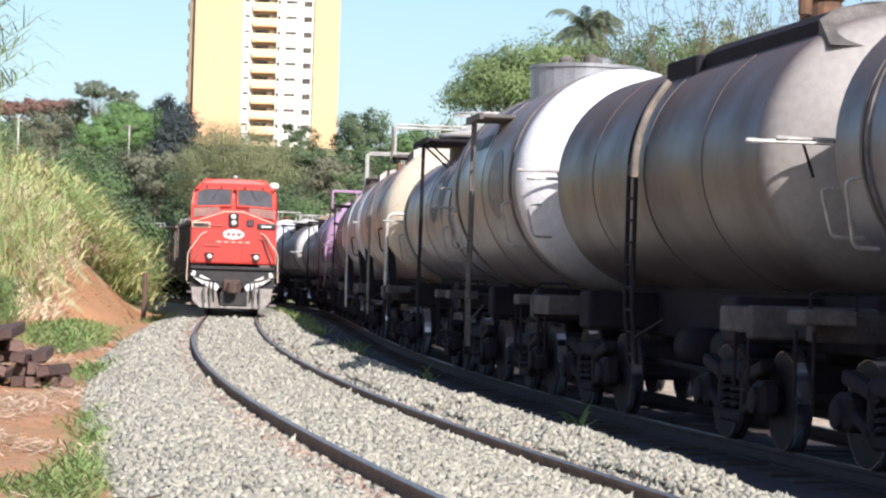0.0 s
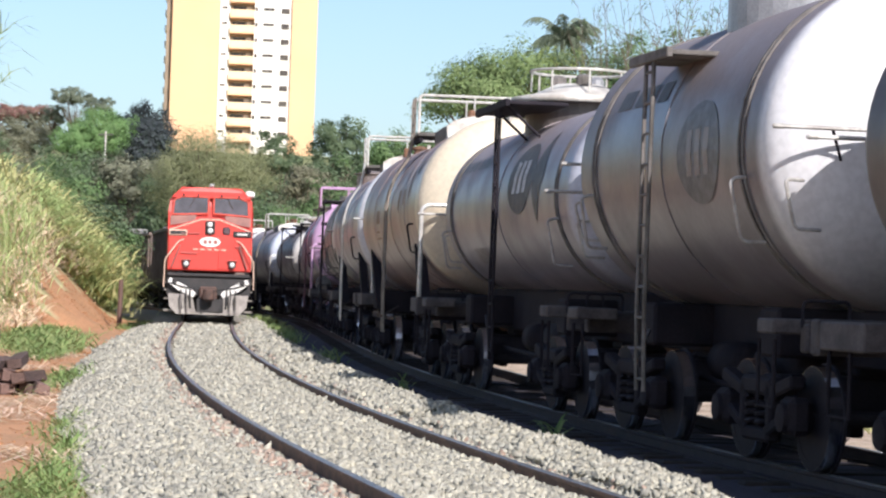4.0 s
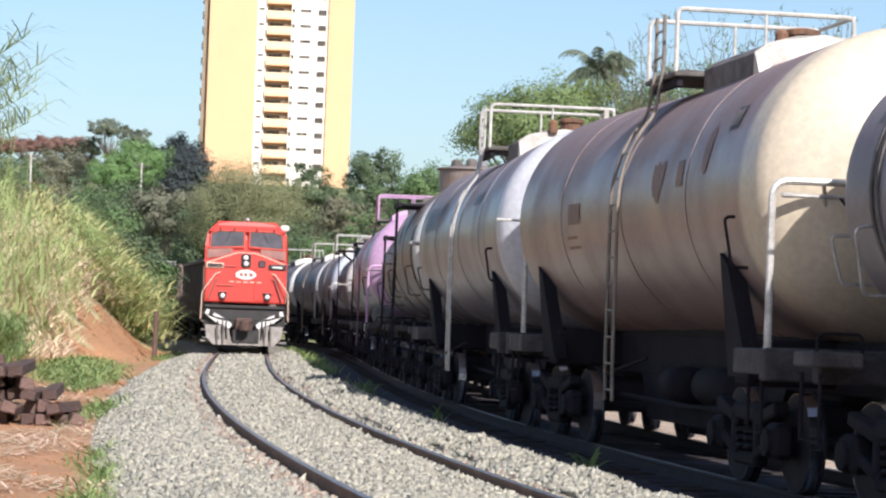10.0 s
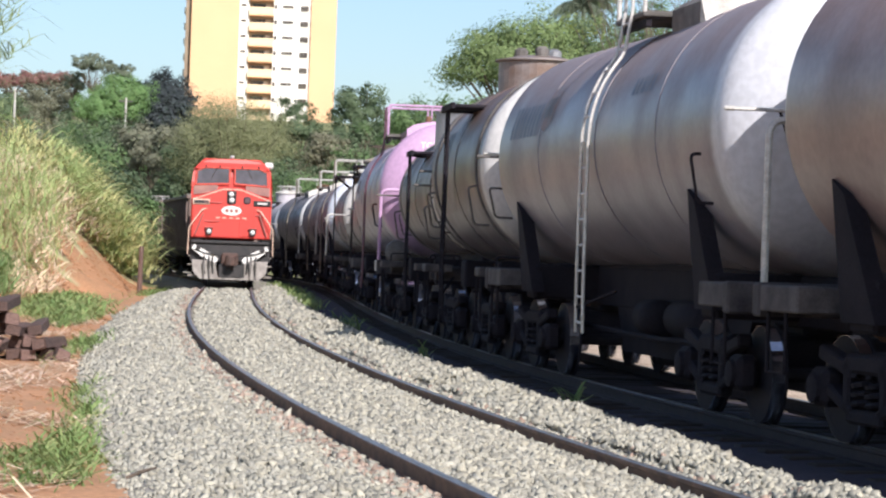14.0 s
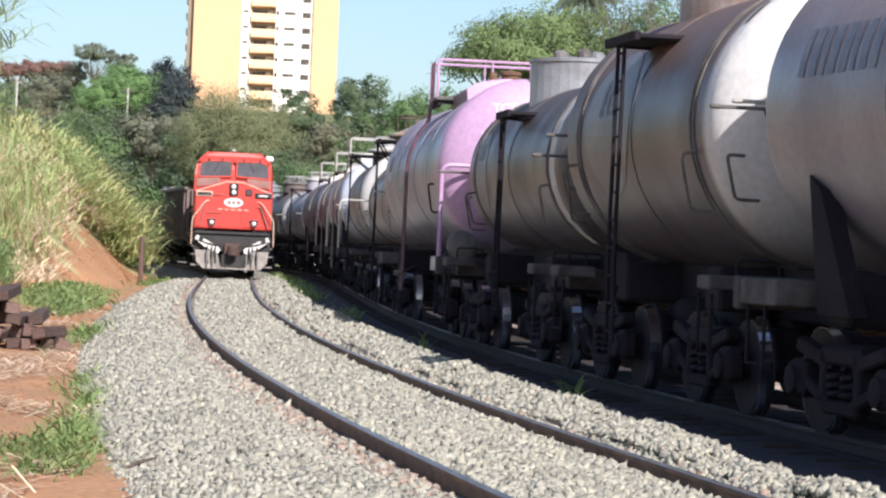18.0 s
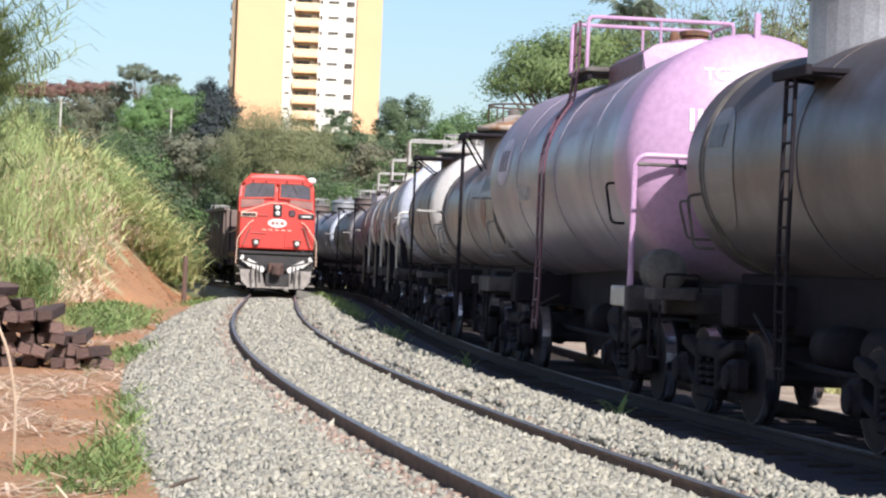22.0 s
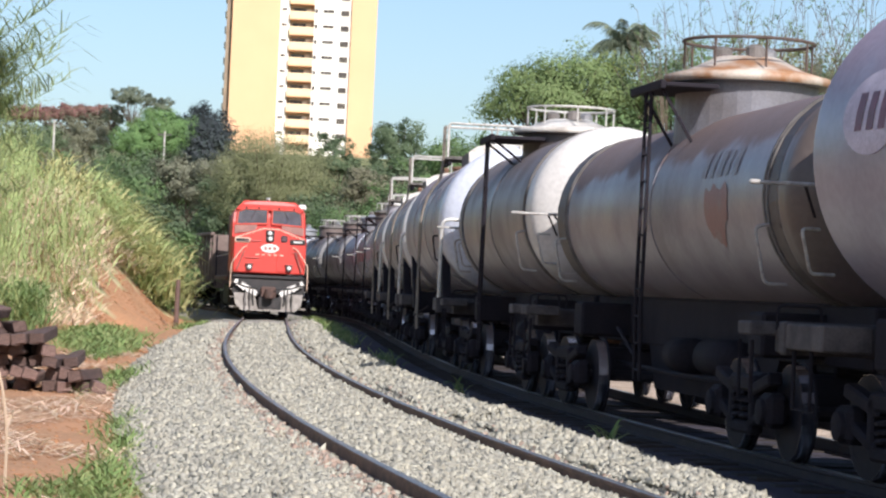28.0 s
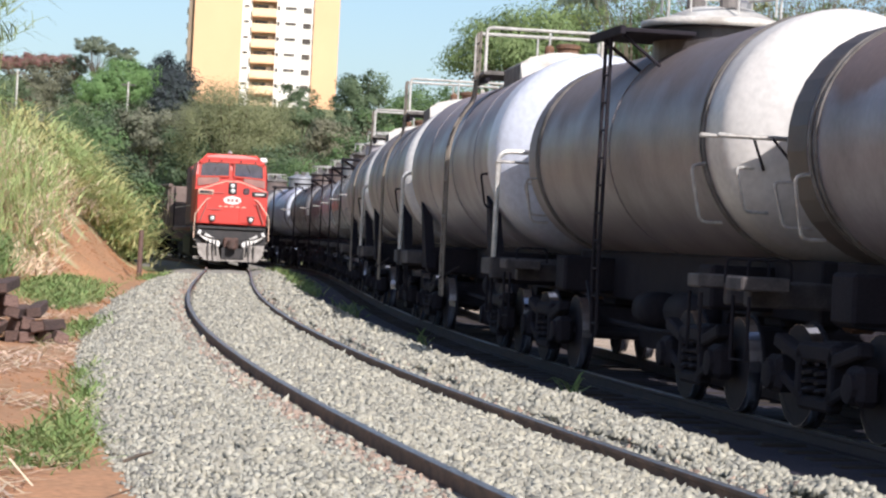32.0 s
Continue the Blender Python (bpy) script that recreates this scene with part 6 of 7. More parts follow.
    for az, el, seed in ((-8.3, 3.78, 14), (-8.75, 3.76, 15), (-9.3, 3.72, 151), (-9.9, 3.68, 152)):
        T("tree", "red flowering tree on the skyline", az, el, 380, 7.5, 2.6, "blossom", size=0.3, clumps=70, per=50, seed=seed, flat=True, spread=1.5)
    # hillside right of the trains
    T("tree", "spreading tree with a broad uneven crown", 2.1, 5.55, 130, 8.4, 5.2, "leaf_o", size=0.14, clumps=150, per=95, flat=True, seed=16, trunk=0.2, lean=0.4)
    T("tree", "green tree beside the broad one", 3.5, 5.6, 134, 8.0, 5.0, "leaf_y", size=0.15, clumps=90, per=80, seed=17)
    for i, (az, el, d, w, h, leaf) in enumerate(((4.8, 5.75, 130, 8.0, 5.0, "leaf_a"), (6.0, 5.9, 128, 8.0, 5.0, "leaf_b"), (7.2, 5.95, 126, 8.0, 5.0, "leaf_e"), (8.6, 5.9, 124, 7.0, 5.0, "leaf_a"), (10.0, 6.0, 122, 7.0, 5.0, "leaf_c"),
                                                  (2.6, 4.0, 120, 6.0, 5.0, "leaf_a"), (3.9, 4.2, 118, 6.0, 5.0, "leaf_b"), (5.4, 4.3, 116, 6.0, 5.0, "leaf_a"), (7.0, 4.3, 114, 6.0, 5.0, "leaf_a"), (8.6, 4.4, 112, 6.0, 5.0, "leaf_b"), (1.5, 3.0, 128, 5.0, 4.5, "leaf_a"))):
        T("tree", "leafy green tree on the hillside", az, el, d, w, h, leaf, size=0.17, clumps=70, per=55, seed=70 + i)
    # thin half-bare trees that stand up behind the tank train
    for i, (az, el, d) in enumerate(((5.6, 7.0, 100), (6.7, 7.2, 98), (7.9, 7.3, 96), (9.1, 7.4, 95), (4.8, 6.7, 104))):
        x, y = seen_at(az, d)
        zb = float(ground_z(x, y)) - 0.1
        sparse_tree(x, y, zb, 1.42 + d * math.tan(radians(el)) - zb, 100 + i)
    x, y = seen_at(3.62, 150)
    palm(x, y, float(ground_z(x, y)), 1.42 + 150 * math.tan(radians(6.22)) - float(ground_z(x, y)))


def sparse_tree(x, y, zb, height, seed):
    g = np.random.default_rng(seed)
    root = thing("tree", "thin tree with bare twigs and few leaves", "tree", m=pose(x, y, zb))
    bm = bmesh.new()
    add_tube(bm, [(0, 0, 0), (0.1, 0, height * 0.35), (0.0, 0.1, height * 0.55)], [0.1, 0.07, 0.05], 6)
    part("trunk", bm, "bark", root)
    bm, tips = bmesh.new(), []
    for k in range(16):
        a, sp = g.random() * 6.28, 0.7 + 2.0 * g.random()
        z0 = height * (0.35 + 0.2 * g.random())
        p = np.array([0, 0, z0])
        q = np.array([math.cos(a) * sp * 0.5, math.sin(a) * sp * 0.5, z0 + (height - z0) * 0.5])
        r = np.array([math.cos(a) * sp, math.sin(a) * sp, z0 + (height - z0) * (0.75 + 0.25 * g.random())])
        add_tube(bm, [tuple(p), tuple(q), tuple(r)], [0.03, 0.02, 0.007], 4)
        for j in range(5):
            s = q + (r - q) * g.random()
            e = s + np.array([g.normal() * 0.35, g.normal() * 0.35, 0.25 + 0.4 * g.random()])
            add_tube(bm, [tuple(s), tuple(e)], [0.012, 0.005], 4)
            tips += [e, s + (e - s) * 0.6]
    part("branching", bm, "bark", root)
    pick = [t for t in tips if g.random() < 0.55]
    soup("foliage", leaf_cloud(pick, [0.16] * len(pick), 7, 0.075, seed=seed), 4, [(0, 1, 2, 3)], "leaf_b", root, "few small fresh leaves")


def palm(x, y, zb, height):
    """A palm with a ragged head: ribs that rise and arch over, with narrow leaflets hanging from both sides."""
    root = thing("palm_tree", "palm with ragged drooping feathery fronds", "tree", m=pose(x, y, zb))
    part("trunk", tube([(0, 0, 0), (0.1, 0, height * 0.5), (0, 0, height - 1.2)], [0.2, 0.16, 0.14], 8), "bark", root)
    g = np.random.default_rng(5)
    for k in range(30):
        a = k * 2.4 + g.normal() * 0.3
        lift, ln = (1.2, 0.9, 0.6, 0.3, -0.1)[k % 5] + g.normal() * 0.15, 1.7 + 1.0 * g.random()
        p, pts, el = Vector((0, 0, height - 1.3)), [], lift
        for i in range(13):
            pts.append(p.copy())
            p = p + Vector((math.cos(a) * math.cos(el), math.sin(a) * math.cos(el), math.sin(el))) * ln / 9
            el -= 0.10 + 0.016 * i
        rib = part("frond", tube(pts, [0.035 - 0.0025 * i for i in range(13)], 5), "leaf_p", root)
        side = Vector((-math.sin(a), math.cos(a), 0))
        V, F = [], []
        for i in range(2, 13):
            for h in (0.0, 0.33, 0.66):
                q = pts[i - 1].lerp(pts[i], h)
                d = (pts[i] - pts[i - 1]).normalized()
                for j in (-1, 1):
                    w = 0.85 * math.sin(0.35 + 2.6 * (i + h) / 13) * g.uniform(0.6, 1.25)
                    tip = q + side * j * w * g.uniform(0.35, 0.7) + d * w * 0.5 + Vector((0, 0, -w * g.uniform(0.35, 0.8)))
                    b = len(V)
                    V += [tuple(q - d * 0.035), tuple(q + d * 0.035), tuple(q.lerp(tip, 0.6) + d * 0.03 + Vector((0, 0, 0.05))), tuple(tip)]
                    F += [(b, b + 1, b + 2), (b, b + 2, b + 3)]
        mesh_part("leaf_fringe", V, F, "leaf_p", rib)


M["leaf_o"] = island_mat("dark olive leaves", [(0.158, 0.228, 0.086), (0.188, 0.258, 0.102), (0.222, 0.278, 0.122)], trans=0.25, low=0.85, high=1.12)
M["leaf_y"] = island_mat("yellow-green leaves", [(0.20, 0.27, 0.075), (0.24, 0.30, 0.09), (0.27, 0.31, 0.11)], trans=0.25, low=0.85, high=1.12)
M["leaf_p"] = island_mat("grey-green palm leaf", [(0.13, 0.165, 0.115), (0.155, 0.19, 0.13), (0.18, 0.21, 0.15)], trans=0.25)
M["blossom"] = island_mat("red blossom", [(0.26, 0.105, 0.105), (0.23, 0.125, 0.11), (0.17, 0.155, 0.10)], trans=0.2)
plant_all()


# ---- tall grass on the bank ----
def blades(points, lengths, widths, droop, seed, base_tilt=0.25, heading=None):
    """Bent grass blades of three joints; returns (count, 7, 3)."""
    g = np.random.default_rng(seed)
    n = len(points)
    P = np.asarray(points, float)
    az = g.random(n) * 2 * math.pi if heading is None else heading
    d = np.stack([np.cos(az), np.sin(az), np.zeros(n)], 1)
    side = np.stack([-np.sin(az + 0.7), np.cos(az + 0.7), np.zeros(n)], 1)
    out = []
    L, W = np.asarray(lengths)[:, None], np.asarray(widths)[:, None]
    droop = droop * g.uniform(0.35, 1.6, (n, 1))
    tilt = base_tilt * g.random((n, 1))
    up = np.array([0, 0, 1.0])
    for k, t in enumerate((0.0, 0.4, 0.75)):
        c = P + d * L * (tilt * t + droop * t * t) + up * L * (t - droop * 0.45 * t * t)
        w = W * (1 - 0.45 * t)
        out += [c - side * w / 2, c + side * w / 2]
    tip = P + d * L * (tilt + droop) + up * L * (1 - droop * 0.75)
    out.append(tip)
    return np.stack(out, 1)


BLADE = [(0, 1, 3, 2), (2, 3, 5, 4), (4, 5, 6)]


def scatter(n, xr, yr, keep, seed):
    g = np.random.default_rng(seed)
    x, y = g.uniform(*xr, n * 4), g.uniform(*yr, n * 4)
    m = keep(x, y, g.random(n * 4))
    x, y = x[m][:n], y[m][:n]
    return np.stack([x, y, ground_z(x, y) - 0.03], 1), g


def build_bank():
    foot = lambda y: np.interp(y, *FOOT)
    u = lambda x, y: lateral(LOCO_TRACK, x, y)

    def tufts(n, xr, yr, keep, per, ln, wd, droop, spread, seed, rise, lean=None):
        """Bushy tussocks: each has its own height and girth, and blades spring from its whole body and fall all ways."""
        C, g = scatter(n, xr, yr, keep, seed)
        k = len(C)
        own = np.repeat(rise * (0.35 + 0.9 * g.random(k) ** 1.8), per)[:, None]
        t = g.random((k * per, 1)) ** 0.8
        body = g.normal(size=(k * per, 2)) * spread * (0.5 + 0.5 * own) * (1.15 - 0.6 * t)
        P = np.repeat(C, per, 0) + np.concatenate([body, t * own], 1)
        head = np.arctan2(body[:, 1], body[:, 0]) + g.normal(size=k * per) * 1.0
        if lean is not None:
            head = np.where(g.random(k * per) < 0.6, g.normal(size=k * per) * 0.8 + lean, head)
        return blades(P, g.uniform(*ln, k * per), g.uniform(*wd, k * per), droop, seed + 1, 0.9, head)

    patch_of = lambda x, y: np.sin(x * 1.1 + y * 0.35) + np.sin(y * 0.55 - x * 0.4) + 0.6 * np.sin(x * 2.3 + y * 1.1)

    def zone(kind):
        def keep(x, y, r):
            up = foot(y) - u(x, y)
            w = patch_of(x, y) - np.clip(y - 94, 0, 20) * 0.2 - np.clip(up - 4.6, 0, 9) * 0.45 + np.clip(4.4 - up, 0, 2.2) * 0.42
            w2 = np.sin(x * 2.7 - y * 0.9) + np.sin(y * 1.7 + x)
            on_bank = (up > -0.1) & (up < (9 if kind in ("straw", "straw_tan") else 17)) & (scar(x, y) > 1.25 + 0.2 * r)
            if kind == "straw":
                return on_bank & (w > -1.5 + r * 0.9)
            if kind == "straw_tan":
                return on_bank & (w > -1.2 + r) & (w2 > 0.2)
            if kind == "lime":
                return on_bank & (w < -0.3 - r * 0.7)
            if kind == "reed":
                return on_bank & (w < -0.4 - r * 0.5) & (w2 > -0.6)
            return on_bank & (w < 0.5) & (w2 < -1.0)
        return keep

    for k, (name, material, n, per, ln, rise, label) in enumerate((
            ("dry_grass", "straw", 760, 66, (0.18, 0.62), 1.2, "tall straw-coloured dry grass on the railway bank"),
            ("brown_grass", "straw_tan", 300, 56, (0.18, 0.58), 1.1, "withered brown grass on the railway bank"),
            ("yellow_grass", "lime", 300, 84, (0.25, 0.85), 2.2, "yellow-green reed grass over the bank"),
            ("green_grass", "reed", 230, 84, (0.25, 0.9), 2.5, "tall green reed grass over the bank"),
            ("leafy_weeds", "deep", 240, 72, (0.15, 0.5), 1.5, "leafy green weeds on the bank"))):
        s = soup(name, tufts(n, (-30, -8.6), (56, 118), zone(material), per, ln, (0.03, 0.085), 0.85, 0.36, 21 + 3 * k, rise), 7, BLADE, material)
        tagged(s, label, "grass", kind="stuff")

    # leafy canes beside the locomotive, leaning over the track side
    def cane(x, y, r):
        up = foot(y) - u(x, y)
        return (up > 0.5) & (up < 4.0) & (y > 95) & (scar(x, y) > 1.25)

    for k, material in enumerate(("reed", "lime")):
        s = soup("cane_grass", tufts(130, (-19, -8), (93, 118), cane, 84, (0.35, 0.95), (0.035, 0.08), 1.0, 0.36, 45 + 3 * k, 2.0, 0.0), 7, BLADE, material)
        tagged(s, "green leafy canes leaning towards the locomotive", "grass", kind="stuff")

    # short green grass at the foot of the bank, by the sleepers and along the ballast
    spots = [(-7.75, 56, 0.3, 2.5), (-8.3, 60, 0.5, 3), (-8.9, 64, 0.75, 3), (-9.5, 68, 0.9, 3), (-10.0, 72, 1.0, 3), (-10.6, 76, 0.9, 3), (-11.2, 80, 0.6, 3), (-3.3, 26.5, 0.16, 2.0), (-2.85, 20.9, 0.30, 1.2), (-3.0, 22.2, 0.28, 1.1), (-3.3, 20.9, 0.3, 0.7), (-3.1, 23.4, 0.22, 1.2), (-3.35, 27.0, 0.22, 2.0), (-3.9, 31, 0.2, 3.0), (-5.6, 44, 0.4, 5), (-2.75, 19.4, 0.3, 1.2), (-9.4, 93, 0.4, 6)]
    pts = []
    g = np.random.default_rng(27)
    for cx, cy, rx, ry in spots:
        k = int((620 if cy < 50 else 600) * rx * ry ** 0.6)
        pts.append(np.stack([cx + g.normal(size=k) * rx * 0.55, cy + g.normal(size=k) * ry * 0.45], 1))
    Q = np.concatenate(pts)
    P = np.column_stack([Q, ground_z(Q[:, 0], Q[:, 1]) - 0.02])
    n = len(P)
    far = np.clip((P[:, 1] - 15) / 40, 0.3, 1)
    s = soup("short_grass", blades(P, g.uniform(0.10, 0.40, n) * (0.6 + 0.6 * far), g.uniform(0.018, 0.036, n) * (0.6 + far), 0.8, 28, 0.7), 7, BLADE, "grass")
    tagged(s, "tufts of short green grass on the red soil", "grass", kind="stuff")

    # green bush of broad blades in front of the bank, behind the sleepers
    C = np.array([(-12.2, 73.5), (-12.7, 74.5), (-12.9, 75.2), (-13.2, 76), (-12.6, 75.5)])
    g = np.random.default_rng(91)
    P = np.repeat(np.column_stack([C, ground_z(C[:, 0], C[:, 1])]), 220, 0) + np.column_stack([g.normal(size=(1100, 2)) * 0.3, g.uniform(0, 1.25, 1100)])
    s = soup("blade_bush", blades(P, g.uniform(0.3, 0.9, 1100), g.uniform(0.02, 0.05, 1100), 0.7, 92, 0.8), 7, BLADE, "deep")
    tagged(s, "dark green bush of long grass at the foot of the bank", "grass", kind="stuff")

    # dry stick on the ballast
    part("stick", tube([(-1.86, 16.7, -0.13), (-1.80, 17.0, -0.115), (-1.74, 17.4, -0.12)], [0.012, 0.014, 0.008], 6), "bark")
    tagged(bpy.data.objects["stick"], "dry brown stick lying on the ballast", "stick")

    # strip of weeds between the tracks
    g = np.random.default_rng(29)
    k = 2400
    ss = np.concatenate([g.uniform(58, 96, 2300), g.normal(43.5, 1.2, 70), g.normal(17.2, 0.08, 16), g.normal(29, 0.2, 14)])
    oo = np.concatenate([2.12 + g.normal(size=2300) * 0.28, 2.45 + g.normal(size=70) * 0.2, 2.55 + g.normal(size=16) * 0.04, 2.6 + g.normal(size=14) * 0.06])
    xy = [on(LOCO_TRACK, float(a), float(b))[:2] for a, b in zip(ss, oo)]
    P = np.column_stack([np.array(xy), np.full(k, -0.2)])
    s = soup("weeds", blades(P, g.uniform(0.15, 0.45, k), g.uniform(0.02, 0.045, k), 0.6, 30, 0.7), 7, BLADE, "grass")
    tagged(s, "strip of low green weeds between the two tracks", "weeds", kind="stuff")

    # rough grass beyond the tank train
    g = np.random.default_rng(33)
    k = 3600
    xy = [on(TANK_TRACK, float(a), float(b))[:2] for a, b in zip(g.uniform(14, 75, k), 3.0 + np.abs(g.normal(size=k)) * 1.3 + 0.4 * np.sin(np.arange(k)))]
    xy = np.array(xy)
    P = np.column_stack([xy, ground_z(xy[:, 0], xy[:, 1]) - 0.05])
    s = soup("rough_grass", blades(P, g.uniform(0.2, 0.6, k), g.uniform(0.02, 0.05, k), 0.6, 34, 0.7), 7, BLADE, "lime")
    tagged(s, "rough yellow-green grass beyond the tank train", "grass", kind="stuff")

    # straw litter lying on the soil
    P, g = scatter(5200, (-8.5, -2.6), (16, 60), lambda x, y, r: (u(x, y) < -2.7) & (np.sin(x * 2.1) + np.sin(y * 0.8) > -0.2), 31)
    n = len(P)
    P[:, 2] += 0.05 + g.uniform(0, 0.04, n)
    a = g.normal(0, 1.0, n)
    d = np.stack([np.cos(a), np.sin(a), g.normal(0, 0.16, n)], 1) * g.uniform(0.06, 0.3, (n, 1))
    w = np.stack([-np.sin(a), np.cos(a), np.zeros(n)], 1) * g.uniform(0.006, 0.016, (n, 1))
    s = soup("straw_litter", np.stack([P - d - w, P + d - w, P + d + w, P - d + w], 1), 4, [(0, 1, 2, 3)], "straw")
    tagged(s, "dry straw scattered over the red soil", "straw", kind="stuff")


build_bank()


def reed_clump(x, y, h, n, seed, label):
    g = np.random.default_rng(seed)
    root = thing("reed_clump", label, "reeds", m=pose(x, y, float(ground_z(x, y)) - 0.05))
    P = np.column_stack([g.normal(size=n) * 0.5, g.normal(size=n) * 0.5, np.zeros(n)])
    bm = bmesh.new()
    for i in range(max(6, n // 60)):
        a = g.random() * 6.28
        hh = h * (0.7 + 0.3 * g.random())
        add_tube(bm, [tuple(P[i]), (P[i][0] + math.cos(a) * 0.15, P[i][1] + math.sin(a) * 0.15, hh * 0.6), (P[i][0] + math.cos(a) * 0.5, P[i][1] + math.sin(a) * 0.5, hh)], [0.012, 0.01, 0.005], 5)
    part("stem", bm, "reed", root)
    B = P.copy()
    B[:, 2] = g.uniform(0, h * 0.75, n)
    tagged(soup("foliage", blades(B, g.uniform(0.5, 1.1, n), g.uniform(0.015, 0.03, n), 0.75, seed), 7, BLADE, "reed", root), kind="stuff")


for i, (rx, ry, rh) in enumerate(((-13.2, 74, 7.4), (-14.2, 76, 7.9), (-13.6, 79, 6.6), (-14.6, 80, 7.0), (-13.4, 83, 5.6), (-15.2, 78, 8.2), (-12.6, 84, 4.6))):
    reed_clump(rx, ry, rh - float(ground_z(rx, ry)), 520, 60 + i, "tall feathery green reeds leaning over the bank")


M["leaf_w"] = island_mat("greyish cane leaves", [(0.25, 0.335, 0.145), (0.30, 0.375, 0.17), (0.36, 0.40, 0.20)], trans=0.35, low=0.6, high=1.15)


def tall_canes(base, tips, seed):
    """Long arching canes with hanging leaves, standing close on the left."""
    g = np.random.default_rng(seed)
    root = thing("cane_clump", "tall arching canes with hanging narrow leaves", "reeds", m=pose(*base))
    pts = []
    for tip in tips:
        t = Vector(tip) - Vector(base)
        line = [Vector((t.x * 0.08, t.y * 0.1, 0)), Vector((t.x * 0.12, t.y * 0.2, t.z * 0.55)), Vector((t.x * 0.42, t.y * 0.6, t.z * 0.86)), t]
        line = bent(line, 0.5, 6)
        part("cane", tube(line, [0.016 - 0.012 * i / len(line) for i in range(len(line))], 6), "reed", root)
        for i in range(270):
            k = 0.35 + 0.65 * g.random()
            j = min(int(k * (len(line) - 1)), len(line) - 2)
            p = line[j].lerp(line[j + 1], k * (len(line) - 1) - j)
            pts.append((p.x, p.y, p.z))
    n = len(pts)
    tagged(soup("foliage", blades(np.array(pts), g.uniform(0.3, 0.75, n), g.uniform(0.018, 0.036, n), 0.75, seed + 1, 1.0), 7, BLADE, "leaf_w", root), kind="stuff")


tall_canes((-9.6, 45, -0.45), [(-7.15, 45, 5.75), (-7.05, 45.3, 4.95), (-7.5, 44.8, 4.4), (-7.9, 45.2, 5.4), (-7.6, 45, 3.7), (-8.2, 45, 4.9), (-8.0, 44.6, 3.2), (-7.35, 45, 5.2), (-8.4, 45, 5.9), (-8.3, 45.2, 4.3), (-7.8, 44.9, 4.7), (-7.75, 45.1, 2.9), (-7.2, 45.2, 5.5), (-7.45, 44.9, 6.2), (-7.6, 45.1, 5.7), (-8.1, 45.0, 6.3), (-7.3, 45.0, 4.7), (-8.5, 44.9, 5.2), (-7.9, 45.1, 3.9)], 81)


# ---- stack of old sleepers, post, stalk, poles, house ----
def build_stack():
    g = random.Random(4)
    base = -0.42
    rows = [(-8.4, -5.22, 13), (-8.4, -5.5, 12), (-8.4, -5.72, 11), (-8.4, -5.95, 10), (-8.4, -6.15, 9), (-8.4, -6.5, 8), (-8.4, -7.1, 5)]
    shared = []
    for k in range(4):
        bm = box((-0.11, 0, 0), (0.11, 2.6, 0.17), 0.018)
        for v in bm.verts:
            v.co += Vector((g.uniform(-0.012, 0.012), g.uniform(-0.03, 0.03), g.uniform(-0.01, 0.01)))
        me = bpy.data.meshes.new("sleeper")
        bm.to_mesh(me)
        bm.free()
        me.materials.append(M["wood"])
        shared.append(me)
    z = base
    for x0, x1, n in rows:
        for i in range(n):
            x = x1 - 0.13 - i * (x1 - x0) / n
            if g.random() < 0.02:
                continue
            ob = new("sleeper", g.choice(shared))
            ob.matrix_world = pose(x + g.uniform(-0.02, 0.02), 38.6 + g.uniform(-0.6, 0.35), z + g.uniform(-0.01, 0.03), g.uniform(-1.5, 1.5), g.uniform(-20, 20), 9 + g.uniform(-8, 8))
            tagged(ob, "old dark-brown wooden sleeper in a rough stack", "sleeper", "stacked sleepers")
        z += 0.178


build_stack()
part("post", tube([(-10.1, 92.4, -0.6), (-10.08, 92.4, 1.35)], [0.10, 0.085], 8), "wood")
tagged(bpy.data.objects["post"], "weathered wooden fence post at the foot of the bank", "post")
st = tube(bent([(-3.66, 21.0, -0.4), (-3.66, 21.0, 0.1), (-3.74, 21.0, 0.55), (-3.86, 21.05, 0.78)], 0.15), [0.014] * 13, 6)
part("dry_stalk", st, "straw")
tagged(bpy.data.objects["dry_stalk"], "pale dry plant stalk standing in the soil", "stalk")


def pole(x, y, h):
    zb = float(ground_z(x, y))
    root = thing("utility_pole", "slim pale concrete utility pole on the hill", "pole", m=pose(x, y, zb))
    part("mast", tube([(0, 0, -0.5), (0, 0, h)], [0.11, 0.09], 8), "pale_dirty", root)
    part("crossarm", box((-0.7, -0.05, h - 0.4), (0.7, 0.05, h - 0.28)), "sill_grey", root)


for az, d, el in ((-6.69, 250, 3.3), (-9.17, 230, 3.42)):
    px, py = seen_at(az, d)
    pole(px, py, 1.42 + d * math.tan(radians(el)) - float(ground_z(px, py)))


def house():
    x, y = seen_at(-9.55, 300)
    zb = float(ground_z(x, y))
    root = thing("house", "low house with a red tiled roof on the hill", "house", m=pose(x, y, zb, 0, 0, 10))
    part("wall", box((-4, 0, -1), (4, 6, 3.2)), "dusk_red", root)
    part("roof", prism([(-0.5, 3.2), (3, 4.8), (6.5, 3.2)], -4.5, 4.5), "rusty", root, "red tiled roof")
    for wx in (-2.4, 0.4, 2.6):
        part("window", box((wx - 0.5, -0.06, 1.0), (wx + 0.5, 0.02, 2.2)), "tower_glass", root)


house()


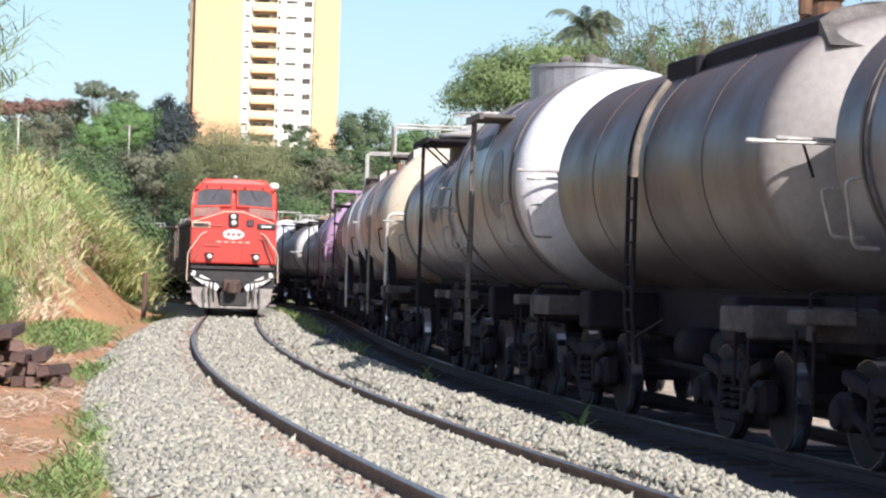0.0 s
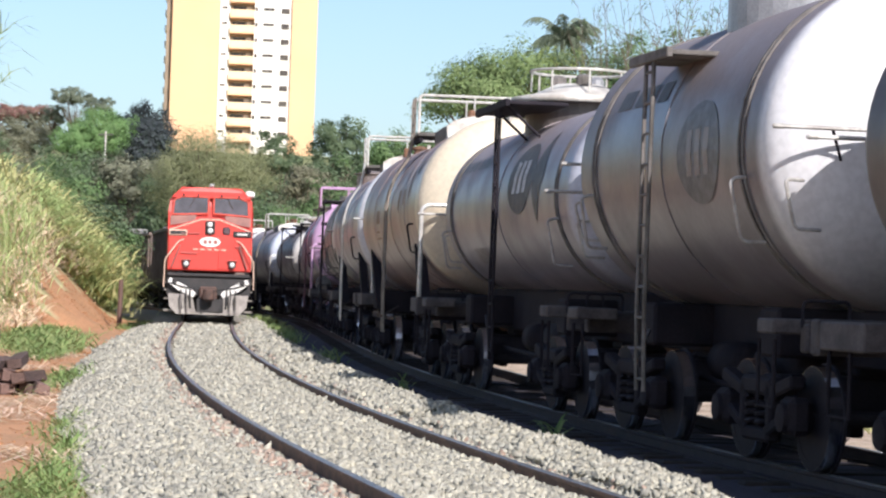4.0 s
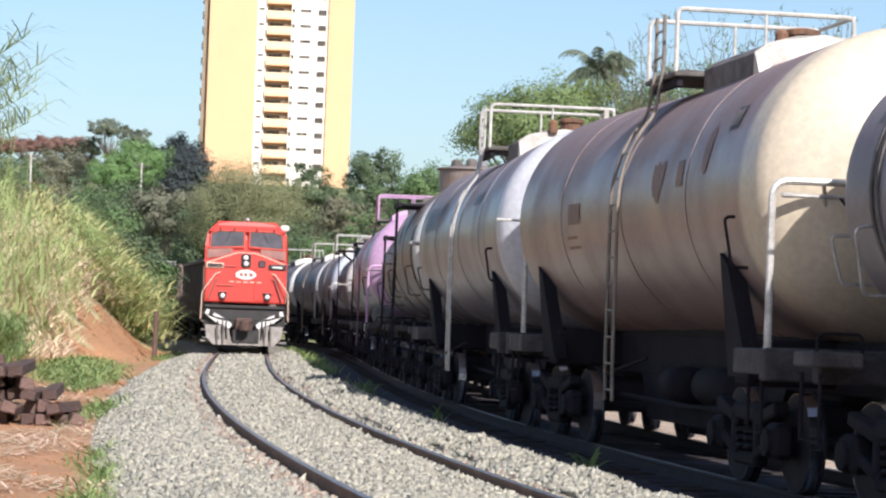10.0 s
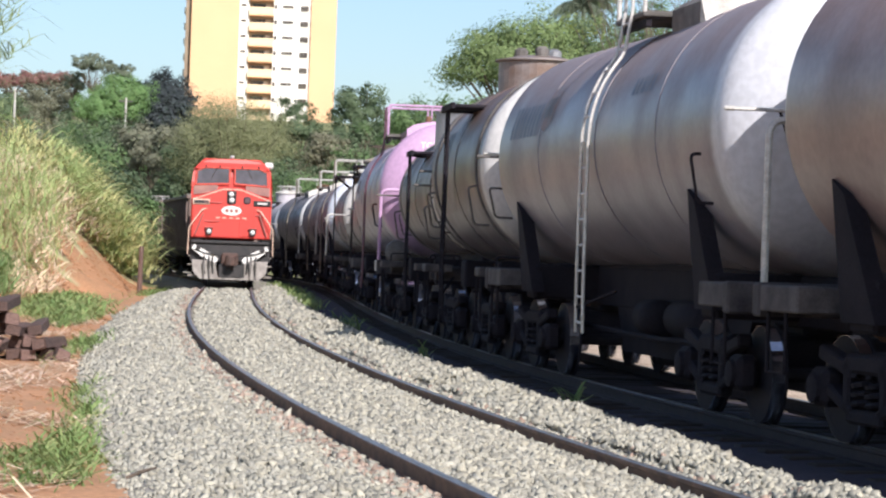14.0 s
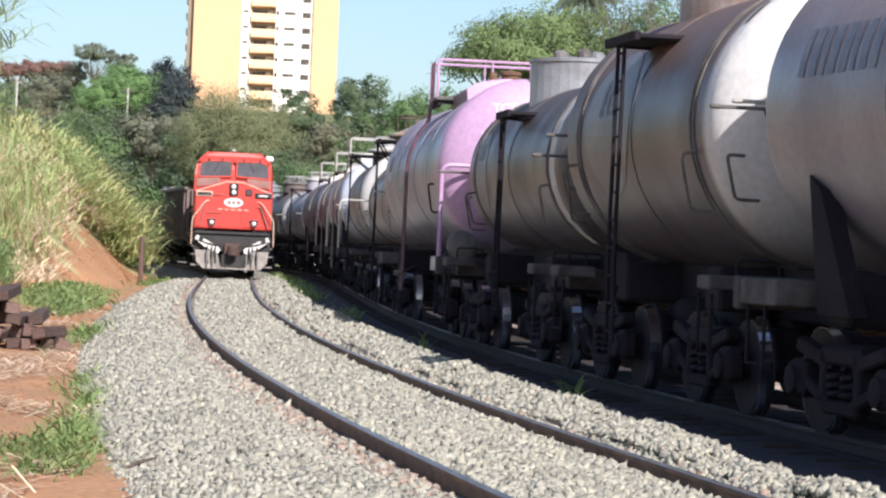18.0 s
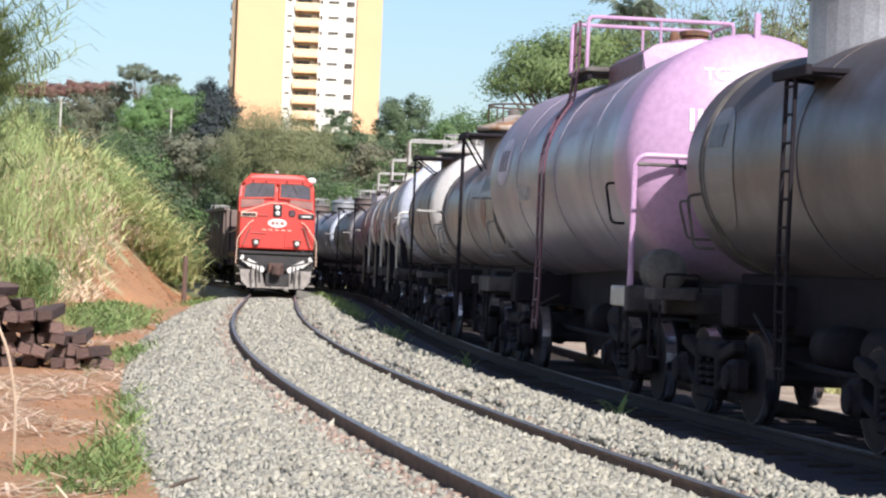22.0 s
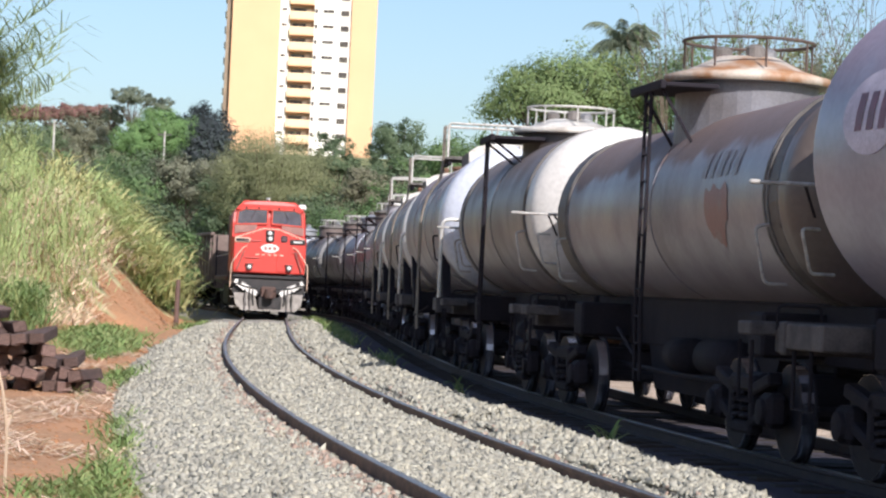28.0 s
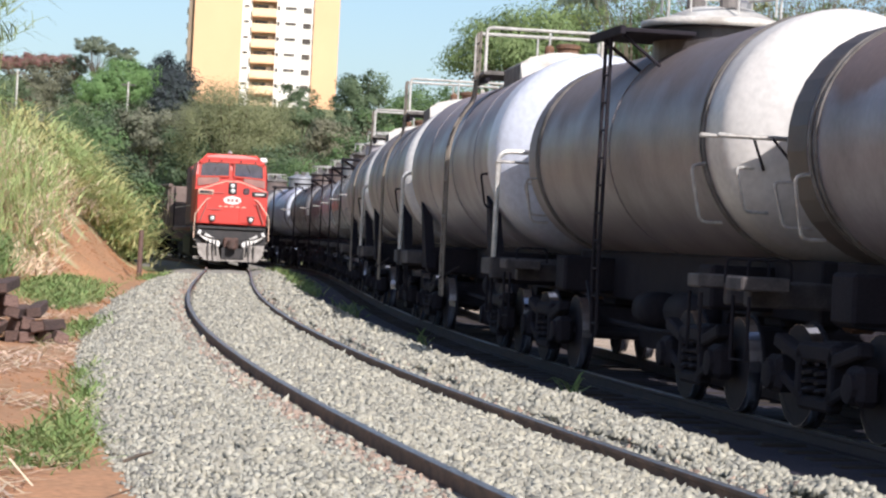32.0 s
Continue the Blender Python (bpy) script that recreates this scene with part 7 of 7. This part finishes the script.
# ---- loose ballast stones ----
def build_stones():
    g = np.random.default_rng(11)
    prof_o = np.array([-2.85, -2.5, -2.05, -1.6, -0.95, -0.7, 0, 0.7, 0.95, 1.3, 1.7, 2.1, 2.45])
    prof_z = np.array([-0.52, -0.36, -0.22, -0.14, -0.13, -0.12, -0.08, -0.10, -0.10, -0.03, 0.02, -0.14, -0.32])
    S, O = [], []
    for s0, s1, n in ((4, 14, 38000), (14, 26, 36000), (26, 46, 26000), (46, 80, 12000)):
        S.append(g.uniform(s0, s1, n))
        O.append(g.uniform(-2.8, 2.5, n))
    S, O = np.concatenate(S), np.concatenate(O)
    O = np.where(g.random(len(O)) < 0.03, -2.75 - np.abs(g.normal(size=len(O))) * 0.35, O)
    keep = np.abs(np.abs(O) - 0.835) > 0.10
    S, O = S[keep], O[keep]
    T = LOCO_TRACK
    h = np.interp(S, T[0], T[3])
    O = np.where(O > 1.0, 1.0 + (O - 1.0) * mound(S), O)
    X, Y = np.interp(S, T[0], T[1]) + O * np.cos(h), np.interp(S, T[0], T[2]) + O * np.sin(h)
    bump = np.array([noise.noise((float(a) * 0.9, float(b) * 0.9, 3)) for a, b in zip(X, Y)])
    Z = np.interp(np.where(O > 1.0, 1.0 + (O - 1.0) / mound(S), O), prof_o, prof_z) + np.where((O > 1.1), 0.10 * bump + 0.03, 0.015 * bump)
    n = len(X)
    far = np.clip((S - 10) / 60, 0, 1)
    size = (0.010 + 0.030 * g.random(n) ** 1.6) * (1 + 0.8 * far) * 0.9
    octa = np.array([(1, 0, 0), (-1, 0, 0), (0, 1, 0), (0, -1, 0), (0, 0, 1), (0, 0, -1)], float) * 1.45
    V = (octa[None] + 0.38 * g.normal(size=(n, 6, 3)).clip(-1.6, 1.6)) * np.array([1.15, 0.9, 0.75]) * size[:, None, None]
    q = g.normal(size=(n, 4))
    q /= np.linalg.norm(q, axis=1)[:, None]
    w, x, y, z = q.T
    R = np.stack([np.stack([1 - 2 * (y * y + z * z), 2 * (x * y - z * w), 2 * (x * z + y * w)], 1), np.stack([2 * (x * y + z * w), 1 - 2 * (x * x + z * z), 2 * (y * z - x * w)], 1),
                  np.stack([2 * (x * z - y * w), 2 * (y * z + x * w), 1 - 2 * (x * x + y * y)], 1)], 1)
    V = np.einsum("nij,nkj->nki", R, V) + np.stack([X, Y, Z + size * 0.25], 1)[:, None]
    # stones close to the rails are stained by rust
    rusty = g.random(n) < 0.55 * np.exp(-((O + 1.02) / 0.15) ** 2) + 0.25 * np.exp(-((O - 1.0) / 0.1) ** 2)
    faces = [(0, 2, 4), (2, 1, 4), (1, 3, 4), (3, 0, 4), (2, 0, 5), (1, 2, 5), (3, 1, 5), (0, 3, 5)]
    ob = soup("ballast_stones", V[~rusty], 6, faces, "stone")
    tagged(ob, "loose pale grey crushed ballast stones", "ballast", kind="stuff")
    ob = soup("rusty_stones", V[rusty], 6, faces, "rust_stone")
    tagged(ob, "rust-stained ballast stones along the rail", "ballast", kind="stuff")


build_stones()


def build_clods():
    """Crumbs of red soil on the bare ground and on the scar of the bank."""
    g = np.random.default_rng(17)
    x = np.concatenate([g.uniform(-9.0, -2.7, 7000), g.uniform(-14.5, -9.0, 2600)])
    y = np.concatenate([g.uniform(15, 62, 7000), g.uniform(82, 100, 2600)])
    keep = np.concatenate([lateral(LOCO_TRACK, x[:7000], y[:7000]) < -2.7, scar(x[7000:], y[7000:]) < 1.05])
    x, y = x[keep], y[keep]
    n = len(x)
    size = g.uniform(0.006, 0.016, n) * np.where(y > 70, 2.6, 1 + (y - 15) / 40) * np.where(g.random(n) < 0.06, 2.0, 1.0)
    octa = np.array([(1, 0, 0), (-1, 0, 0), (0, 1, 0), (0, -1, 0), (0, 0, 1), (0, 0, -1)], float)
    V = (octa[None] + 0.35 * g.normal(size=(n, 6, 3)).clip(-1.5, 1.5)) * np.array([1.3, 1.1, 0.6]) * size[:, None, None]
    V = V + np.stack([x, y, ground_z(x, y) + size * 0.2], 1)[:, None]
    ob = soup("soil_crumbs", V, 6, [(0, 2, 4), (2, 1, 4), (1, 3, 4), (3, 0, 4), (2, 0, 5), (1, 2, 5), (3, 1, 5), (0, 3, 5)], "clod")
    tagged(ob, "crumbs and clods of dry red soil", "soil", kind="stuff")


M["clod"] = island_mat("soil crumbs", [(0.42, 0.205, 0.10), (0.36, 0.185, 0.095), (0.44, 0.235, 0.125), (0.30, 0.165, 0.088)], 0.95, 0.8, 1.1)
build_clods()


# ---- what moves ----
def motions():
    times = [i * 1.0 for i in range(33)]
    for root, s0, half in CARS:
        walk(root, [(t, track_pose(TANK_TRACK, s0 - advance(t), half)) for t in times])
    walk(LOCO, [(t, track_pose(LOCO_TRACK, loco_at(t) + 0.0 + 9.3, 7) @ pose(0, -9.3, 0)) for t in times])
    for root, k in HOPPERS:
        walk(root, [(t, track_pose(LOCO_TRACK, loco_at(t) + 27.2 + k, 5.3)) for t in times])
    fine, half_steps = [i * 0.2 for i in range(161)], [i * 0.5 for i in range(65)]
    for w, which in SPIN:
        x, y, z = w.location
        if which == "tank":
            walk(w, [(t, pose(x, y, z, math.degrees(advance(t) / 0.445))) for t in fine])
        else:
            walk(w, [(t, pose(x, y, z, -math.degrees(loco_at(t) / 0.445))) for t in half_steps])


motions()
